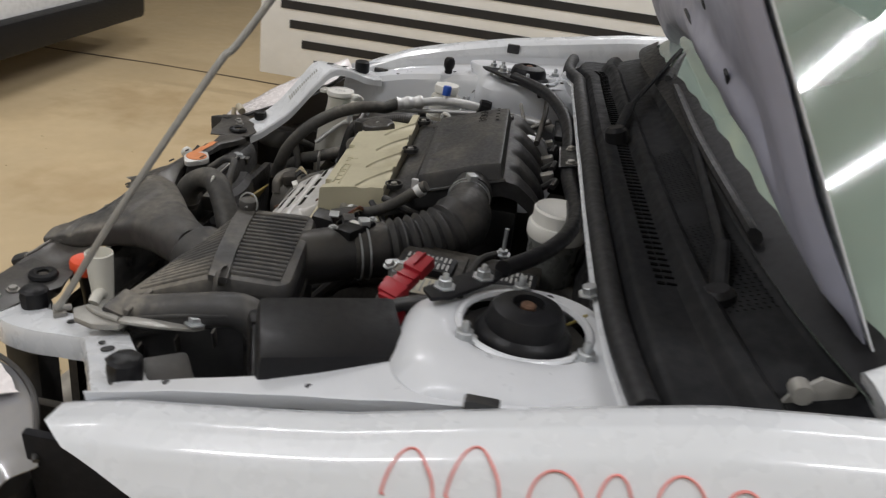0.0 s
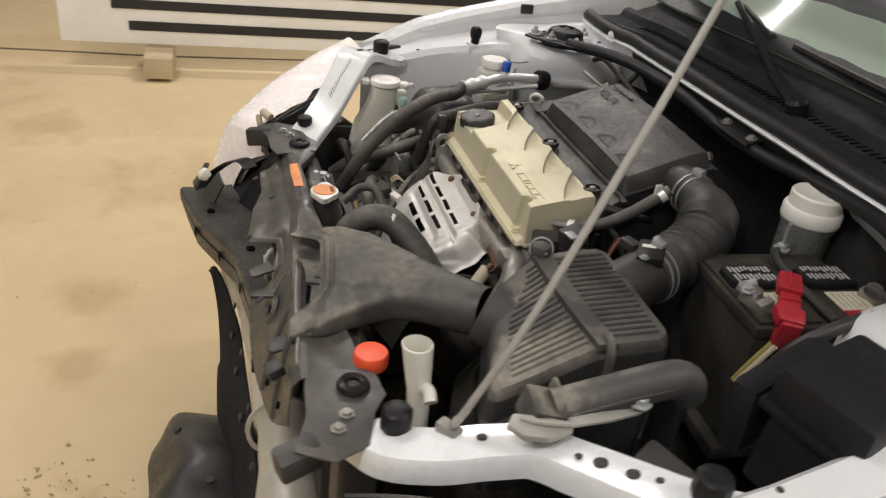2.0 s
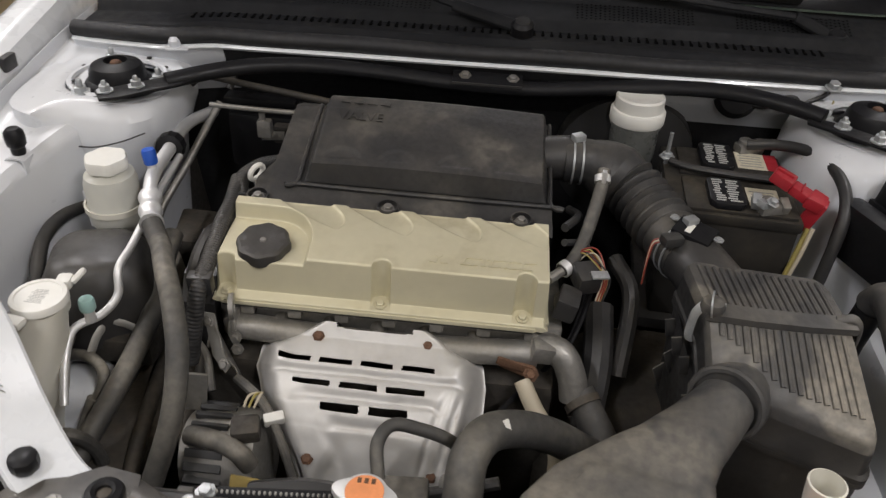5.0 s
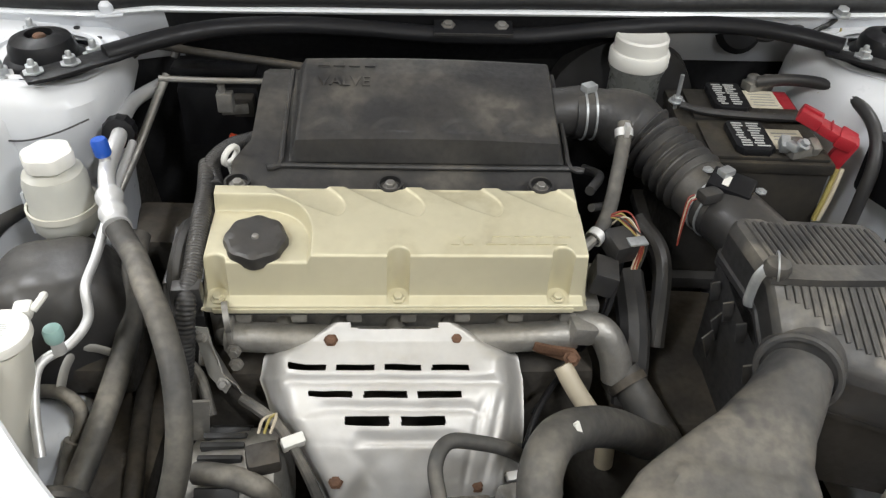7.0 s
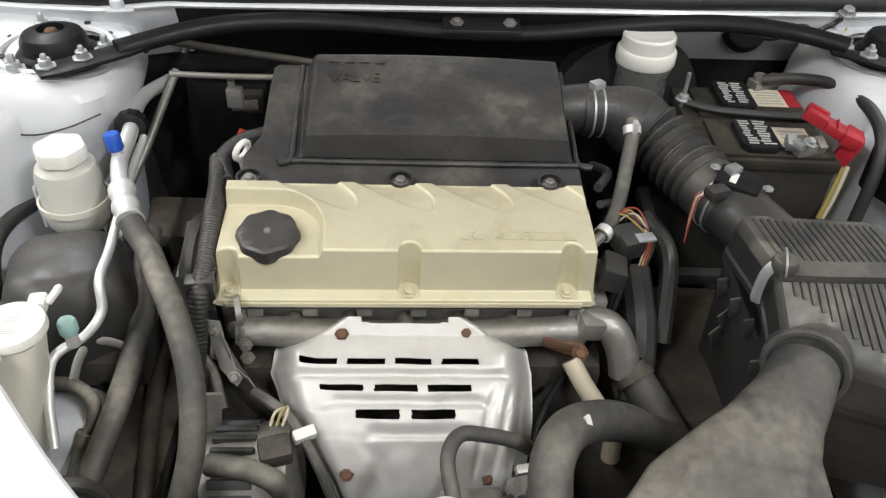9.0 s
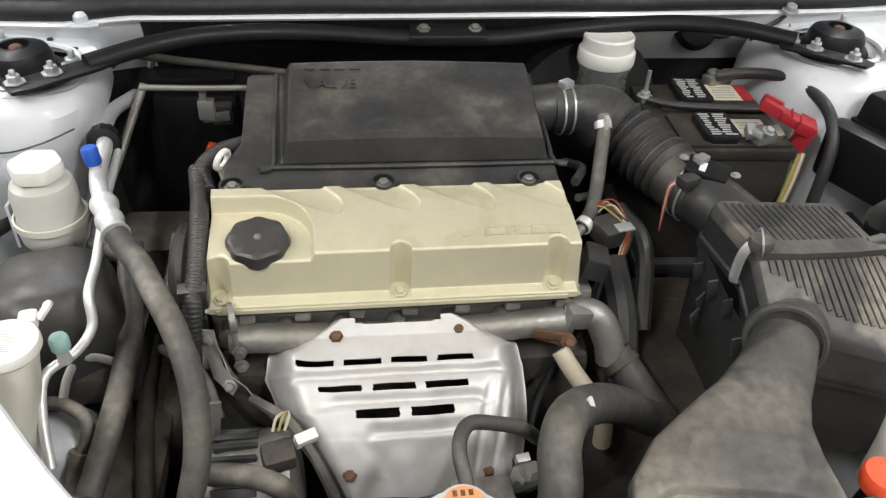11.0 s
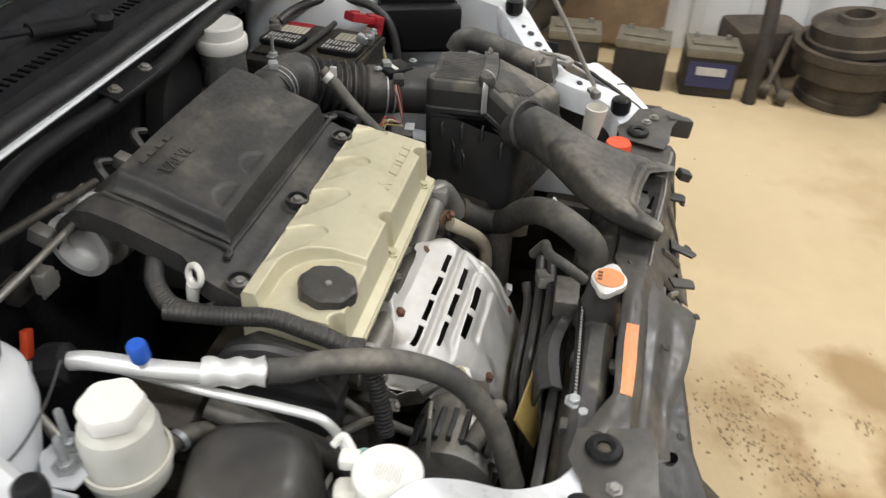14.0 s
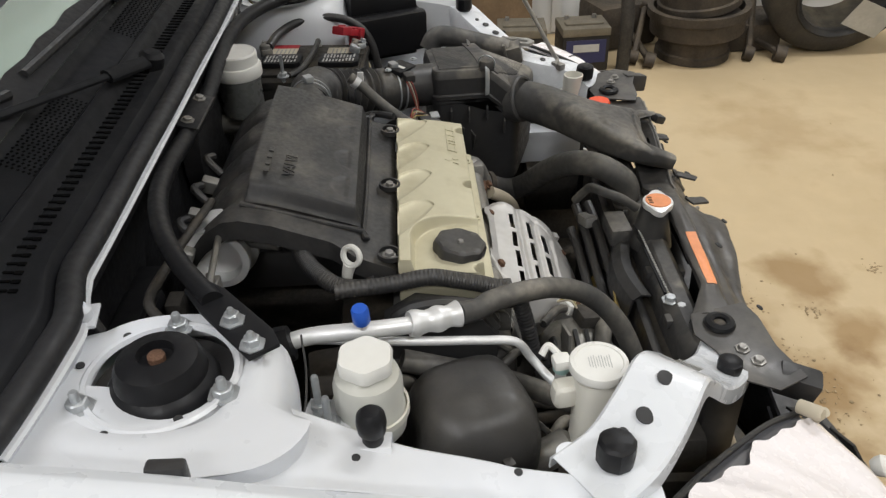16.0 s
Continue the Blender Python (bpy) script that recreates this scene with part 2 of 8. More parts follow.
def tube(pts, r, n=12, steps=8, smooth=True, radius=None, squash=1.0):
    """A round hose along the points. radius: a function of the way along, 0 to 1, for ribs and tapers."""
    line = smooth_line(pts, steps) if smooth else [Vector(q) for q in pts]
    bm = bmesh.new()
    rings, side = [], None
    for i, p in enumerate(line):
        d = (line[min(i + 1, len(line) - 1)] - line[max(i - 1, 0)]).normalized()
        side = (d.orthogonal() if side is None else side - d * side.dot(d)).normalized()
        up = d.cross(side)
        k = radius(i / (len(line) - 1)) if radius else r
        rings.append([bm.verts.new(p + k * (math.cos(a) * side + squash * math.sin(a) * up)) for a in (2 * math.pi * j / n for j in range(n))])
    for a, b in zip(rings, rings[1:]):
        for i in range(n):
            j = (i + 1) % n
            bm.faces.new((a[i], a[j], b[j], b[i]))
    bm.faces.new(rings[0][::-1])
    bm.faces.new(rings[-1])
    return bm


def loft(rings, cap=True):
    bm = bmesh.new()
    vs = [[bm.verts.new(p) for p in ring] for ring in rings]
    n = len(vs[0])
    for a, b in zip(vs, vs[1:]):
        for i in range(n):
            j = (i + 1) % n
            bm.faces.new((a[i], a[j], b[j], b[i]))
    if cap:
        bm.faces.new(vs[0][::-1])
        bm.faces.new(vs[-1])
    return bm


def squircle(cx, cy, z, a, b, n=32, power=4.0, turn=0.0):
    out = []
    for i in range(n):
        t = 2 * math.pi * i / n
        c, s = math.cos(t), math.sin(t)
        x = a * math.copysign(abs(c) ** (2 / power), c)
        y = b * math.copysign(abs(s) ** (2 / power), s)
        k = radians(turn)
        out.append((cx + x * math.cos(k) - y * math.sin(k), cy + x * math.sin(k) + y * math.cos(k), z))
    return out


def sheet(rows, thick=0.002, closed=False):
    """A skin over a grid of points, given as rows, with a thickness."""
    bm = bmesh.new()
    vs = [[bm.verts.new(p) for p in row] for row in rows]
    for a, b in zip(vs, vs[1:]):
        for i in range(len(a) - 1):
            bm.faces.new((a[i], a[i + 1], b[i + 1], b[i]))
    bmesh.ops.recalc_face_normals(bm, faces=bm.faces[:])
    if thick:
        bmesh.ops.solidify(bm, geom=bm.faces[:], thickness=thick)
    return bm


def field(nu, nv, fn, thick=0.002, keep=None):
    """A skin with fn(u, v), u and v from 0 to 1; keep(u, v) may leave cells out."""
    bm = bmesh.new()
    vs = [[bm.verts.new(fn(i / nu, j / nv)) for i in range(nu + 1)] for j in range(nv + 1)]
    for j in range(nv):
        for i in range(nu):
            if keep is None or keep((i + 0.5) / nu, (j + 0.5) / nv):
                bm.faces.new((vs[j][i], vs[j][i + 1], vs[j + 1][i + 1], vs[j + 1][i]))
    loose = [v for v in bm.verts if not v.link_faces]
    bmesh.ops.delete(bm, geom=loose, context="VERTS")
    bmesh.ops.recalc_face_normals(bm, faces=bm.faces[:])
    if thick:
        bmesh.ops.solidify(bm, geom=bm.faces[:], thickness=thick)
    return bm


def plate(corners, thick=0.003, bevel=0.0):
    """A flat piece of sheet with the given outline in space."""
    bm = bmesh.new()
    f = bm.faces.new([bm.verts.new(p) for p in corners])
    f.normal_update()
    up = f.normal.copy() * thick
    r = bmesh.ops.extrude_face_region(bm, geom=[f])
    bmesh.ops.translate(bm, verts=[g for g in r["geom"] if isinstance(g, bmesh.types.BMVert)], vec=up)
    bmesh.ops.recalc_face_normals(bm, faces=bm.faces[:])
    return soften(bm, bevel)


def lerp(a, b, t):
    return a + (b - a) * t


def interp(x, pts):
    """Piecewise-linear value at x through (x, y) pairs."""
    if x <= pts[0][0]:
        return pts[0][1]
    for (a, p), (b, q) in zip(pts, pts[1:]):
        if x <= b:
            return lerp(p, q, (x - a) / (b - a))
    return pts[-1][1]


def step(a, b, x):
    t = min(1, max(0, (x - a) / (b - a)))
    return t * t * (3 - 2 * t)


def rough(p, k=1.0, s=6.0):
    return k * noise.noise(Vector(p) * s)


def bolt(at, ahead=(0, 0, 1), r=0.006, h=0.006, washer=1.6, stud=0.0):
    """A hexagon head on its washer, perhaps with a stud through it."""
    prof = [(r * washer, 0), (r * washer, 0.0016), (r * 1.02, 0.002), (r, h * 0.9), (r * 0.85, h)]
    bm = lathe(prof, 12, lobes=6, depth=0.06, lobe_from=0)
    if stud:
        bm = join(bm, lathe([(r * 0.5, h * 0.8), (r * 0.5, h + stud), (r * 0.35, h + stud + 0.002)], 10))
    return place(bm, upright(at, ahead))


def text_mesh(words, size, m, depth=0.0008):
    """Letters in the built-in font, as a mesh laid at the pose m."""
    cu = bpy.data.curves.new("letters", "FONT")
    cu.body, cu.size, cu.extrude, cu.align_x, cu.align_y = words, size, depth, "CENTER", "CENTER"
    cu.resolution_u = 3
    ob = bpy.data.objects.new("letters", cu)
    me = bpy.data.meshes.new_from_object(ob)
    bm = bmesh.new()
    bm.from_mesh(me)
    bpy.data.objects.remove(ob)
    bpy.data.curves.remove(cu)
    bpy.data.meshes.remove(me)
    return place(bm, m)
# ---------- the garage ----------
FLOOR_M = mat("dusty_tan_concrete", (0.545, 0.415, 0.240), 0.75, 0, 0.12, 1.6, 0.25, 40, (0.60, 0.475, 0.295), 0.6)


def stain_floor(spots):
    """Soaks damp, ragged-edged stains into the concrete."""
    nt = FLOOR_M.node_tree
    N, L = nt.nodes, nt.links
    bsdf = N["Principled BSDF"]
    col = bsdf.inputs["Base Color"].links[0].from_socket
    geo = N.new("ShaderNodeNewGeometry")
    tex = N.new("ShaderNodeTexNoise")
    tex.inputs["Scale"].default_value, tex.inputs["Detail"].default_value = 7.0, 6.0
    L.new(geo.outputs["Position"], tex.inputs["Vector"])
    for x, y, r, k in spots:
        far = N.new("ShaderNodeVectorMath")
        far.operation = "DISTANCE"
        far.inputs[1].default_value = (x, y, 0)
        L.new(geo.outputs["Position"], far.inputs[0])
        add = N.new("ShaderNodeMath")
        add.operation = "MULTIPLY_ADD"
        L.new(tex.outputs["Fac"], add.inputs[0])
        add.inputs[1].default_value = r * 3.2
        L.new(far.outputs["Value"], add.inputs[2])
        soft = N.new("ShaderNodeMapRange")
        soft.inputs["From Min"].default_value, soft.inputs["From Max"].default_value = r * 1.9, r * 2.9
        soft.inputs["To Min"].default_value, soft.inputs["To Max"].default_value = k, 0.0
        L.new(add.outputs[0], soft.inputs["Value"])
        mx = N.new("ShaderNodeMix")
        mx.data_type, mx.blend_type = "RGBA", "MULTIPLY"
        L.new(soft.outputs["Result"], mx.inputs[0])
        L.new(col, mx.inputs[6])
        mx.inputs[7].default_value = (0.55, 0.44, 0.30, 1)
        col = mx.outputs[2]
    L.new(col, bsdf.inputs["Base Color"])


stain_floor([(0.42, -0.31, 0.12, 0.45), (0.34, -0.40, 0.10, 0.5), (0.50, -0.44, 0.10, 0.4), (0.60, -0.65, 0.11, 0.8), (0.36, -0.70, 0.09, 0.8), (0.15, -0.52, 0.15, 0.9), (-0.05, -0.44, 0.12, 0.8), (-0.6, -0.5, 0.07, 0.4), (-2.4, -1.3, 0.30, 0.35), (-1.6, -0.3, 0.25, 0.3), (1.5, -0.9, 0.25, 0.35), (1.1, -1.2, 0.15, 0.3), (-1.3, -1.0, 0.22, 0.3), (-0.9, -0.5, 0.10, 0.3), (-2.1, -0.8, 0.16, 0.35), (-1.9, 0.3, 0.2, 0.3)])
RAIL = mat("dull_silver_crossmember", (0.50, 0.48, 0.43), 0.48, 0.35, 0.14, 12, 0.2, 60, (0.34, 0.29, 0.21), 0.5)
WALL_M = mat("white_wall_panel", (0.72, 0.72, 0.70), 0.5, 0, 0.04, 2.0, 0.05, 20)
CEIL_M = mat("pale_ceiling_panel", (0.70, 0.73, 0.69), 0.7, 0, 0.04, 1.5)
GREY_WALL = mat("grey_block_wall", (0.42, 0.42, 0.40), 0.8, 0, 0.10, 2.0, 0.2, 30)

X0, X1, Y0, Y1 = -7.0, 2.55, -6.0, 7.0


def ground(u, v):
    x, y = lerp(X0, X1, u), lerp(Y0, Y1, v)
    return (x, y, 0.004 * noise.noise(Vector((x, y, 0)) * 0.6) - 0.003)


fl = single("floor", field(48, 60, ground, 0.02), FLOOR_M, "dusty tan concrete garage floor with stains", "floor", kind="structure")
fl.location.z = -0.024


def wall(name, size, at, m, label):
    return single(name, box(size, at), m, label, "wall", kind="structure")


wall("wall_north", (X1 - X0 + 0.4, 0.2, CEIL + 0.1), ((X0 + X1) / 2, Y1 + 0.1, CEIL / 2), GREY_WALL, "plain grey painted back wall")
wall("wall_south", (X1 - X0 + 0.4, 0.2, CEIL + 0.1), ((X0 + X1) / 2, Y0 - 0.1, CEIL / 2), GREY_WALL, "plain grey painted wall")
wall("wall_west", (0.2, Y1 - Y0, CEIL + 0.1), (X0 - 0.1, (Y0 + Y1) / 2, CEIL / 2), GREY_WALL, "plain grey painted side wall")
ew = thing("wall_east", (X1 + 0.1, (Y0 + Y1) / 2, 0), "white ribbed metal wall panels behind stored parts", "wall", kind="structure")
part("panel", box((0.2, Y1 - Y0, CEIL + 0.1), (X1 + 0.1, (Y0 + Y1) / 2, CEIL / 2)), WALL_M, ew)
for k in range(30):
    part("rib", box((0.018, 0.05, CEIL - 0.02), (X1 - 0.008, -3.0 + k * 0.23, CEIL / 2), bevel=0.006), WALL_M, ew)
single("ceiling", box((X1 - X0 + 0.4, Y1 - Y0 + 0.4, 0.15), ((X0 + X1) / 2, (Y0 + Y1) / 2, CEIL + 0.075)), CEIL_M, "pale painted garage ceiling", "ceiling", kind="structure")
FIX = mat("white_enamel_fixture", (0.8, 0.8, 0.78), 0.4)
for tx, ty in TUBES:
    single("tube_lamp", box((0.22, 1.26, 0.09), (tx, ty, CEIL - 0.05), bevel=0.012), FIX, "white fluorescent tube lamp fixed to the ceiling", "ceiling lamp", "tube lamps")

# the joint in the slab
JOINT = mat("dark_joint_filler", (0.16, 0.12, 0.075), 0.9, 0, 0.3, 20)
jl = [(-3.12 - 0.02 * math.sin(k * 1.7), -6 + k * 0.55, 0.0) for k in range(24)]
single("floor_joint", sheet([[(x - 0.008, y, 0.003) for x, y, z in jl], [(x + 0.008, y, 0.003) for x, y, z in jl]], 0.002), JOINT, "dark joint line across the concrete floor", "floor joint", kind="structure")

# dried mud
MUD = mat("dried_mud_bits", (0.36, 0.265, 0.15), 0.9, 0, 0.4, 40)


rng = random.Random(4)
flakes = bmesh.new()
for cx, cy, n, sp in ((0.42, -0.29, 60, 0.045), (0.34, -0.37, 60, 0.05), (0.50, -0.43, 40, 0.04), (0.28, -0.46, 40, 0.04), (0.14, -0.52, 50, 0.05), (0.02, -0.45, 40, 0.035), (-0.12, -0.40, 30, 0.04), (-0.20, -0.50, 20, 0.04), (0.62, -0.86, 14, 0.012), (0.45, -0.61, 16, 0.015)):
    for k in range(n * 2):
        x, y, s, a = rng.gauss(cx, sp), rng.gauss(cy, sp), rng.uniform(0.0008, 0.0042) * rng.choice((1, 1, 1.5)), rng.uniform(0, 6)
        ps = [(x + s * rng.uniform(0.5, 1.2) * math.cos(a + q), y + s * rng.uniform(0.5, 1.2) * math.sin(a + q)) for q in (0, 1.2, 2.4, 3.7, 5)]
        b = [flakes.verts.new((px, py, 0.001)) for px, py in ps]
        t = [flakes.verts.new((px * 0.9 + x * 0.1, py * 0.9 + y * 0.1, 0.0013 + s * 0.08)) for px, py in ps]
        flakes.faces.new(t)
        for i in range(5):
            flakes.faces.new((b[i], b[(i + 1) % 5], t[(i + 1) % 5], t[i]))
for k in range(40):
    x, y, s, a = rng.uniform(-2.6, 2.0), rng.uniform(-2.2, -0.2), rng.uniform(0.002, 0.006), rng.uniform(0, 6)
    b = [flakes.verts.new((x + s * math.cos(a + q), y + 0.6 * s * math.sin(a + q), 0.001)) for q in (0, 1.5, 3, 4.5)]
    p = flakes.verts.new((x, y, 0.004))
    for i in range(4):
        flakes.faces.new((b[i], b[(i + 1) % 4], p))
single("floor_debris", flakes, MUD, "dried mud crumbs and chips scattered on concrete", "debris", kind="stuff")

# striped barrier board on wooden blocks
WOODW = mat("white_painted_wood", (0.80, 0.80, 0.77), 0.55, 0, 0.06, 6, 0.15, 60, (0.55, 0.5, 0.42), 0.3)
STRIPE = mat("black_painted_stripe", (0.016, 0.016, 0.017), 0.5, 0, 0.2, 8, 0.1, 60)
WOOD = mat("raw_wood_block", (0.48, 0.38, 0.24), 0.75, 0, 0.2, 12, 0.2, 90, stretch=(1, 0.2, 1))
BX, BY0, BY1, BZ0, BZ1 = -2.88, -0.86, 1.62, 0.13, 0.86
board = thing("barrier_board", (BX, (BY0 + BY1) / 2, 0), "white barrier board with black stripes on wooden blocks", "barrier")
part("panel", box((0.03, BY1 - BY0, BZ1 - BZ0), (BX, (BY0 + BY1) / 2, (BZ0 + BZ1) / 2), bevel=0.004), WOODW, board)
for k in range(6):
    z = BZ0 + 0.085 + k * 0.098
    c = max(0.11, 0.30 - 0.07 * k)
    part("stripe", box((0.004, BY1 - BY0 - 0.10 - c, 0.043), (BX + 0.017, (BY0 + BY1 - 0.10 + c) / 2 + 0.0, z)), STRIPE, board, "black stripe")
for y in (-0.43, 1.25):
    part("foot", box((0.32, 0.13, 0.10), (BX + 0.03, y, 0.065), bevel=0.01), WOOD, board, "raw wood block")
    part("foot_runner", box((0.10, 0.09, 0.03), (BX + 0.05, y, 0.015), bevel=0.006), STRIPE, board)

# parked cars further off
TYRE = mat("tyre_rubber", (0.030, 0.028, 0.026), 0.75, 0, 0.25, 14, 0.2, 120, (0.20, 0.17, 0.12), 0.7)
DARKCAR = mat("dark_car_paint", (0.012, 0.010, 0.010), 0.25, 0, 0.1, 5, coat=0.5)


def tyre_profile(r, w):
    return [(r * 0.62, -w * 0.46), (r * 0.70, -w * 0.52), (r * 0.88, -w * 0.5), (r * 0.97, -w * 0.40), (r, -w * 0.30), (r, w * 0.30), (r * 0.97, w * 0.40), (r * 0.88, w * 0.5), (r * 0.70, w * 0.52), (r * 0.62, w * 0.46), (r * 0.60, 0)]


def ring_lathe(prof, n, m):
    bm = bmesh.new()
    rings = [[bm.verts.new((r * math.cos(2 * math.pi * i / n), r * math.sin(2 * math.pi * i / n), z)) for i in range(n)] for r, z in prof]
    for a, b in zip(rings, rings[1:] + rings[:1]):
        for i in range(n):
            j = (i + 1) % n
            bm.faces.new((a[i], a[j], b[j], b[i]))
    return place(bm, m)


def parked_car(at, yaw, paint, label):
    m = pose(*at, 0, 0, yaw)
    car_ob = thing("parked_car", at, label, "car")

    def section(y, half, z0, z1, crown):
        return [(-half * 0.94, y, z0), (-half, y, z0 + 0.12), (-half, y, z1 - 0.1), (-half * crown, y, z1), (half * crown, y, z1), (half, y, z1 - 0.1), (half, y, z0 + 0.12), (half * 0.94, y, z0)]

    body = [section(-2.15, 0.74, 0.30, 0.66, 0.9), section(-2.05, 0.84, 0.26, 0.78, 0.9), section(-1.0, 0.87, 0.24, 0.92, 0.92), section(1.4, 0.87, 0.24, 0.95, 0.92), section(2.05, 0.84, 0.26, 0.9, 0.9), section(2.15, 0.76, 0.3, 0.7, 0.9)]
    part("body", place(soften(loft(body), 0.03, 2, 30), m), paint, car_ob)
    roof = [section(-0.9, 0.80, 0.90, 0.93, 0.9), section(-0.25, 0.72, 0.90, 1.38, 0.85), section(0.9, 0.72, 0.90, 1.40, 0.85), section(1.7, 0.76, 0.88, 0.95, 0.9)]
    part("cabin", place(soften(loft(roof), 0.03, 2, 30), m), GLASS_DARK, car_ob, "dark tinted cabin glass")
    part("roof", place(box((1.26, 1.15, 0.03), (0, 0.33, 1.405), bevel=0.012), m), paint, car_ob)
    part("bumper", place(box((1.74, 0.30, 0.17), (0, -2.06, 0.275), bevel=0.04), m), BLACK_CLEAN, car_ob, "black plastic bumper")
    part("bumper", place(box((1.74, 0.30, 0.17), (0, 2.06, 0.275), bevel=0.04), m), BLACK_CLEAN, car_ob, "black plastic bumper")
    for sx in (-1, 1):
        for y in (-1.3, 1.3):
            w = part("wheel", place(ring_lathe(tyre_profile(0.31, 0.2), 36, pose(0, 0, 0)), m @ pose(sx * 0.78, y, 0.31, 0, 90)), TYRE, car_ob)
            part("rim", place(lathe([(0.19, -0.05), (0.19, 0.05), (0.06, 0.07), (0.03, 0.075)], 24), m @ pose(sx * 0.78, y, 0.31, 0, 90 * sx)), BLACK, w)
        part("sill", place(box((0.06, 3.9, 0.14), (sx * 0.86, 0, 0.28), bevel=0.02), m), BLACK_CLEAN, car_ob)
    return car_ob


parked_car((-2.60, -4.02, 0), 180, WHITE, "white parked car with a black lower bumper")
parked_car((-4.6, 3.3, 0), 90, DARKCAR, "dark parked car behind the barrier board")

# scrap parts along the white wall
BATT2 = mat("dusty_battery_top", (0.15, 0.13, 0.095), 0.7, 0, 0.2, 20)
DEEPBLUE = mat("dark_blue_battery_label", (0.02, 0.025, 0.09), 0.4, 0, 0.1, 20)


def old_battery(at, yaw, blue):
    m = pose(*at, 0, 0, yaw)
    b = thing("car_battery", at, "old black car battery with a dark blue label on the floor" if blue else "old black car battery with a dusty top on the floor", "car battery", "old batteries")
    part("case", place(box((0.16, 0.20, 0.155), (0, 0, 0.078), bevel=0.006), m), BATT, b)
    part("lid", place(box((0.165, 0.205, 0.035), (0, 0, 0.172), bevel=0.006), m), BATT2, b, "dusty battery lid")
    for y in (-0.06, 0.06):
        part("terminal", place(lathe([(0.011, 0.18), (0.009, 0.205)], 14, pose(0.05, y, 0)), m), CAST, b)
    part("cap_strip", place(box((0.04, 0.16, 0.01), (-0.02, 0, 0.193), bevel=0.003), m), BATT2, b)
    if blue:
        part("label", place(box((0.003, 0.17, 0.10), (-0.0805, 0, 0.09)), m), DEEPBLUE, b, "dark blue label")
        part("label_bar", place(box((0.003, 0.11, 0.032), (-0.083, 0, 0.105)), m), PALE, b, "white lettering bar")
    return b


old_battery((2.15, -0.29, 0), 4, True)
old_battery((2.15, -0.03, 0), -3, False)
old_battery((2.16, 0.24, 0), 5, False)

single("leaning_pipe", tube([(2.08, -0.46, 0.0), (2.10, -0.46, 0.3), (2.30, -0.44, 0.9)], 0.028, 14), GRIME, "greasy steel axle shaft leaning on the wall", "axle shaft")
DRUM = mat("greasy_brake_drum", (0.055, 0.046, 0.037), 0.65, 0.3, 0.45, 14, 0.5, 60, (0.17, 0.13, 0.085), 0.55)


def brake_drum(z, r, h, tilt, label):
    prof = [(r * 0.35, h * 0.35), (r * 0.86, h * 0.35), (r * 0.88, 0), (r, 0), (r, h * 0.3), (r * 0.94, h * 0.36), (r * 0.93, h * 0.9), (r * 0.85, h), (r * 0.45, h), (r * 0.40, h * 1.25), (r * 0.30, h * 1.25), (r * 0.28, h * 0.5)]
    return single("brake_drum", ring_lathe(prof, 40, pose(2.23, -0.80, z, tilt, 0, 0)), DRUM, label, "brake drum", "stacked brake drums")


brake_drum(0.0, 0.16, 0.10, 0, "greasy dark brake drum at the bottom of a stack")
brake_drum(0.225, 0.215, 0.12, 177, "greasy dark brake drum in a stack")
brake_drum(0.225, 0.175, 0.09, -8, "greasy dark brake drum on top of a stack")


def link_arm(a, b, r, label):
    return single("suspension_link", join(tube([a, b], r, 10, smooth=False), place(lathe([(r * 2.2, -r * 1.4), (r * 2.2, r * 1.4)], 16), upright(a, (0.3, 1, 0.2))), place(lathe([(r * 2.2, -r * 1.4), (r * 2.2, r * 1.4)], 16), upright(b, (0.3, 1, 0.2)))), DRUM, label, "suspension arm", "scrap suspension arms")


link_arm((2.14, -0.52, 0.03), (2.34, -0.60, 0.20), 0.013, "rusty suspension link lying in scrap")
link_arm((2.10, -0.58, 0.03), (2.42, -0.52, 0.10), 0.015, "rusty suspension link lying in scrap")
link_arm((2.14, -1.02, 0.03), (2.42, -1.10, 0.26), 0.014, "rusty suspension link leaning on the wall")
link_arm((2.12, -1.15, 0.03), (2.40, -1.00, 0.08), 0.016, "rusty suspension link lying in scrap")
link_arm((2.20, 0.48, 0.03), (2.44, 0.40, 0.24), 0.016, "rusty suspension link leaning on the wall")
single("scrap_box", box((0.26, 0.34, 0.12), (2.36, -1.02, 0.06), bevel=0.01), DRUM, "low dark scrap housing on the floor", "scrap part")
single("scrap_box", box((0.22, 0.30, 0.20), (2.42, -0.50, 0.10), (0, 0, 20), bevel=0.03), DRUM, "dark scrap gearbox housing on the floor", "scrap part")
single("cardboard_sheet", box((0.02, 0.46, 0.55), (2.47, 0.12, 0.30), (0, 6, 0)), mat("brown_cardboard", (0.20, 0.13, 0.07), 0.85, 0, 0.2, 12), "brown cardboard sheet leaning against the wall", "cardboard")


def loose_tyre(at, tilt, yaw, r, label, paper):
    m = pose(*at, 0, 0, yaw) @ pose(0, 0, 0, 0, 90 - tilt, 0)
    t = thing("loose_tyre", (at[0], at[1], 0), label, "tyre", "loose tyres")
    part("tread", ring_lathe(tyre_profile(r, 0.2), 48, m), TYRE, t)
    part("bead", ring_lathe([(r * 0.60, -0.07), (r * 0.66, -0.1), (r * 0.68, -0.105), (r * 0.66, -0.11), (r * 0.60, -0.09)], 48, m), BLACK, t)
    if paper:
        part("label", place(box((0.13, 0.19, 0.003), (0.12, -0.12, -0.113), (0, 0, 25)), m), PALE, t, "white paper tyre label")
    return t


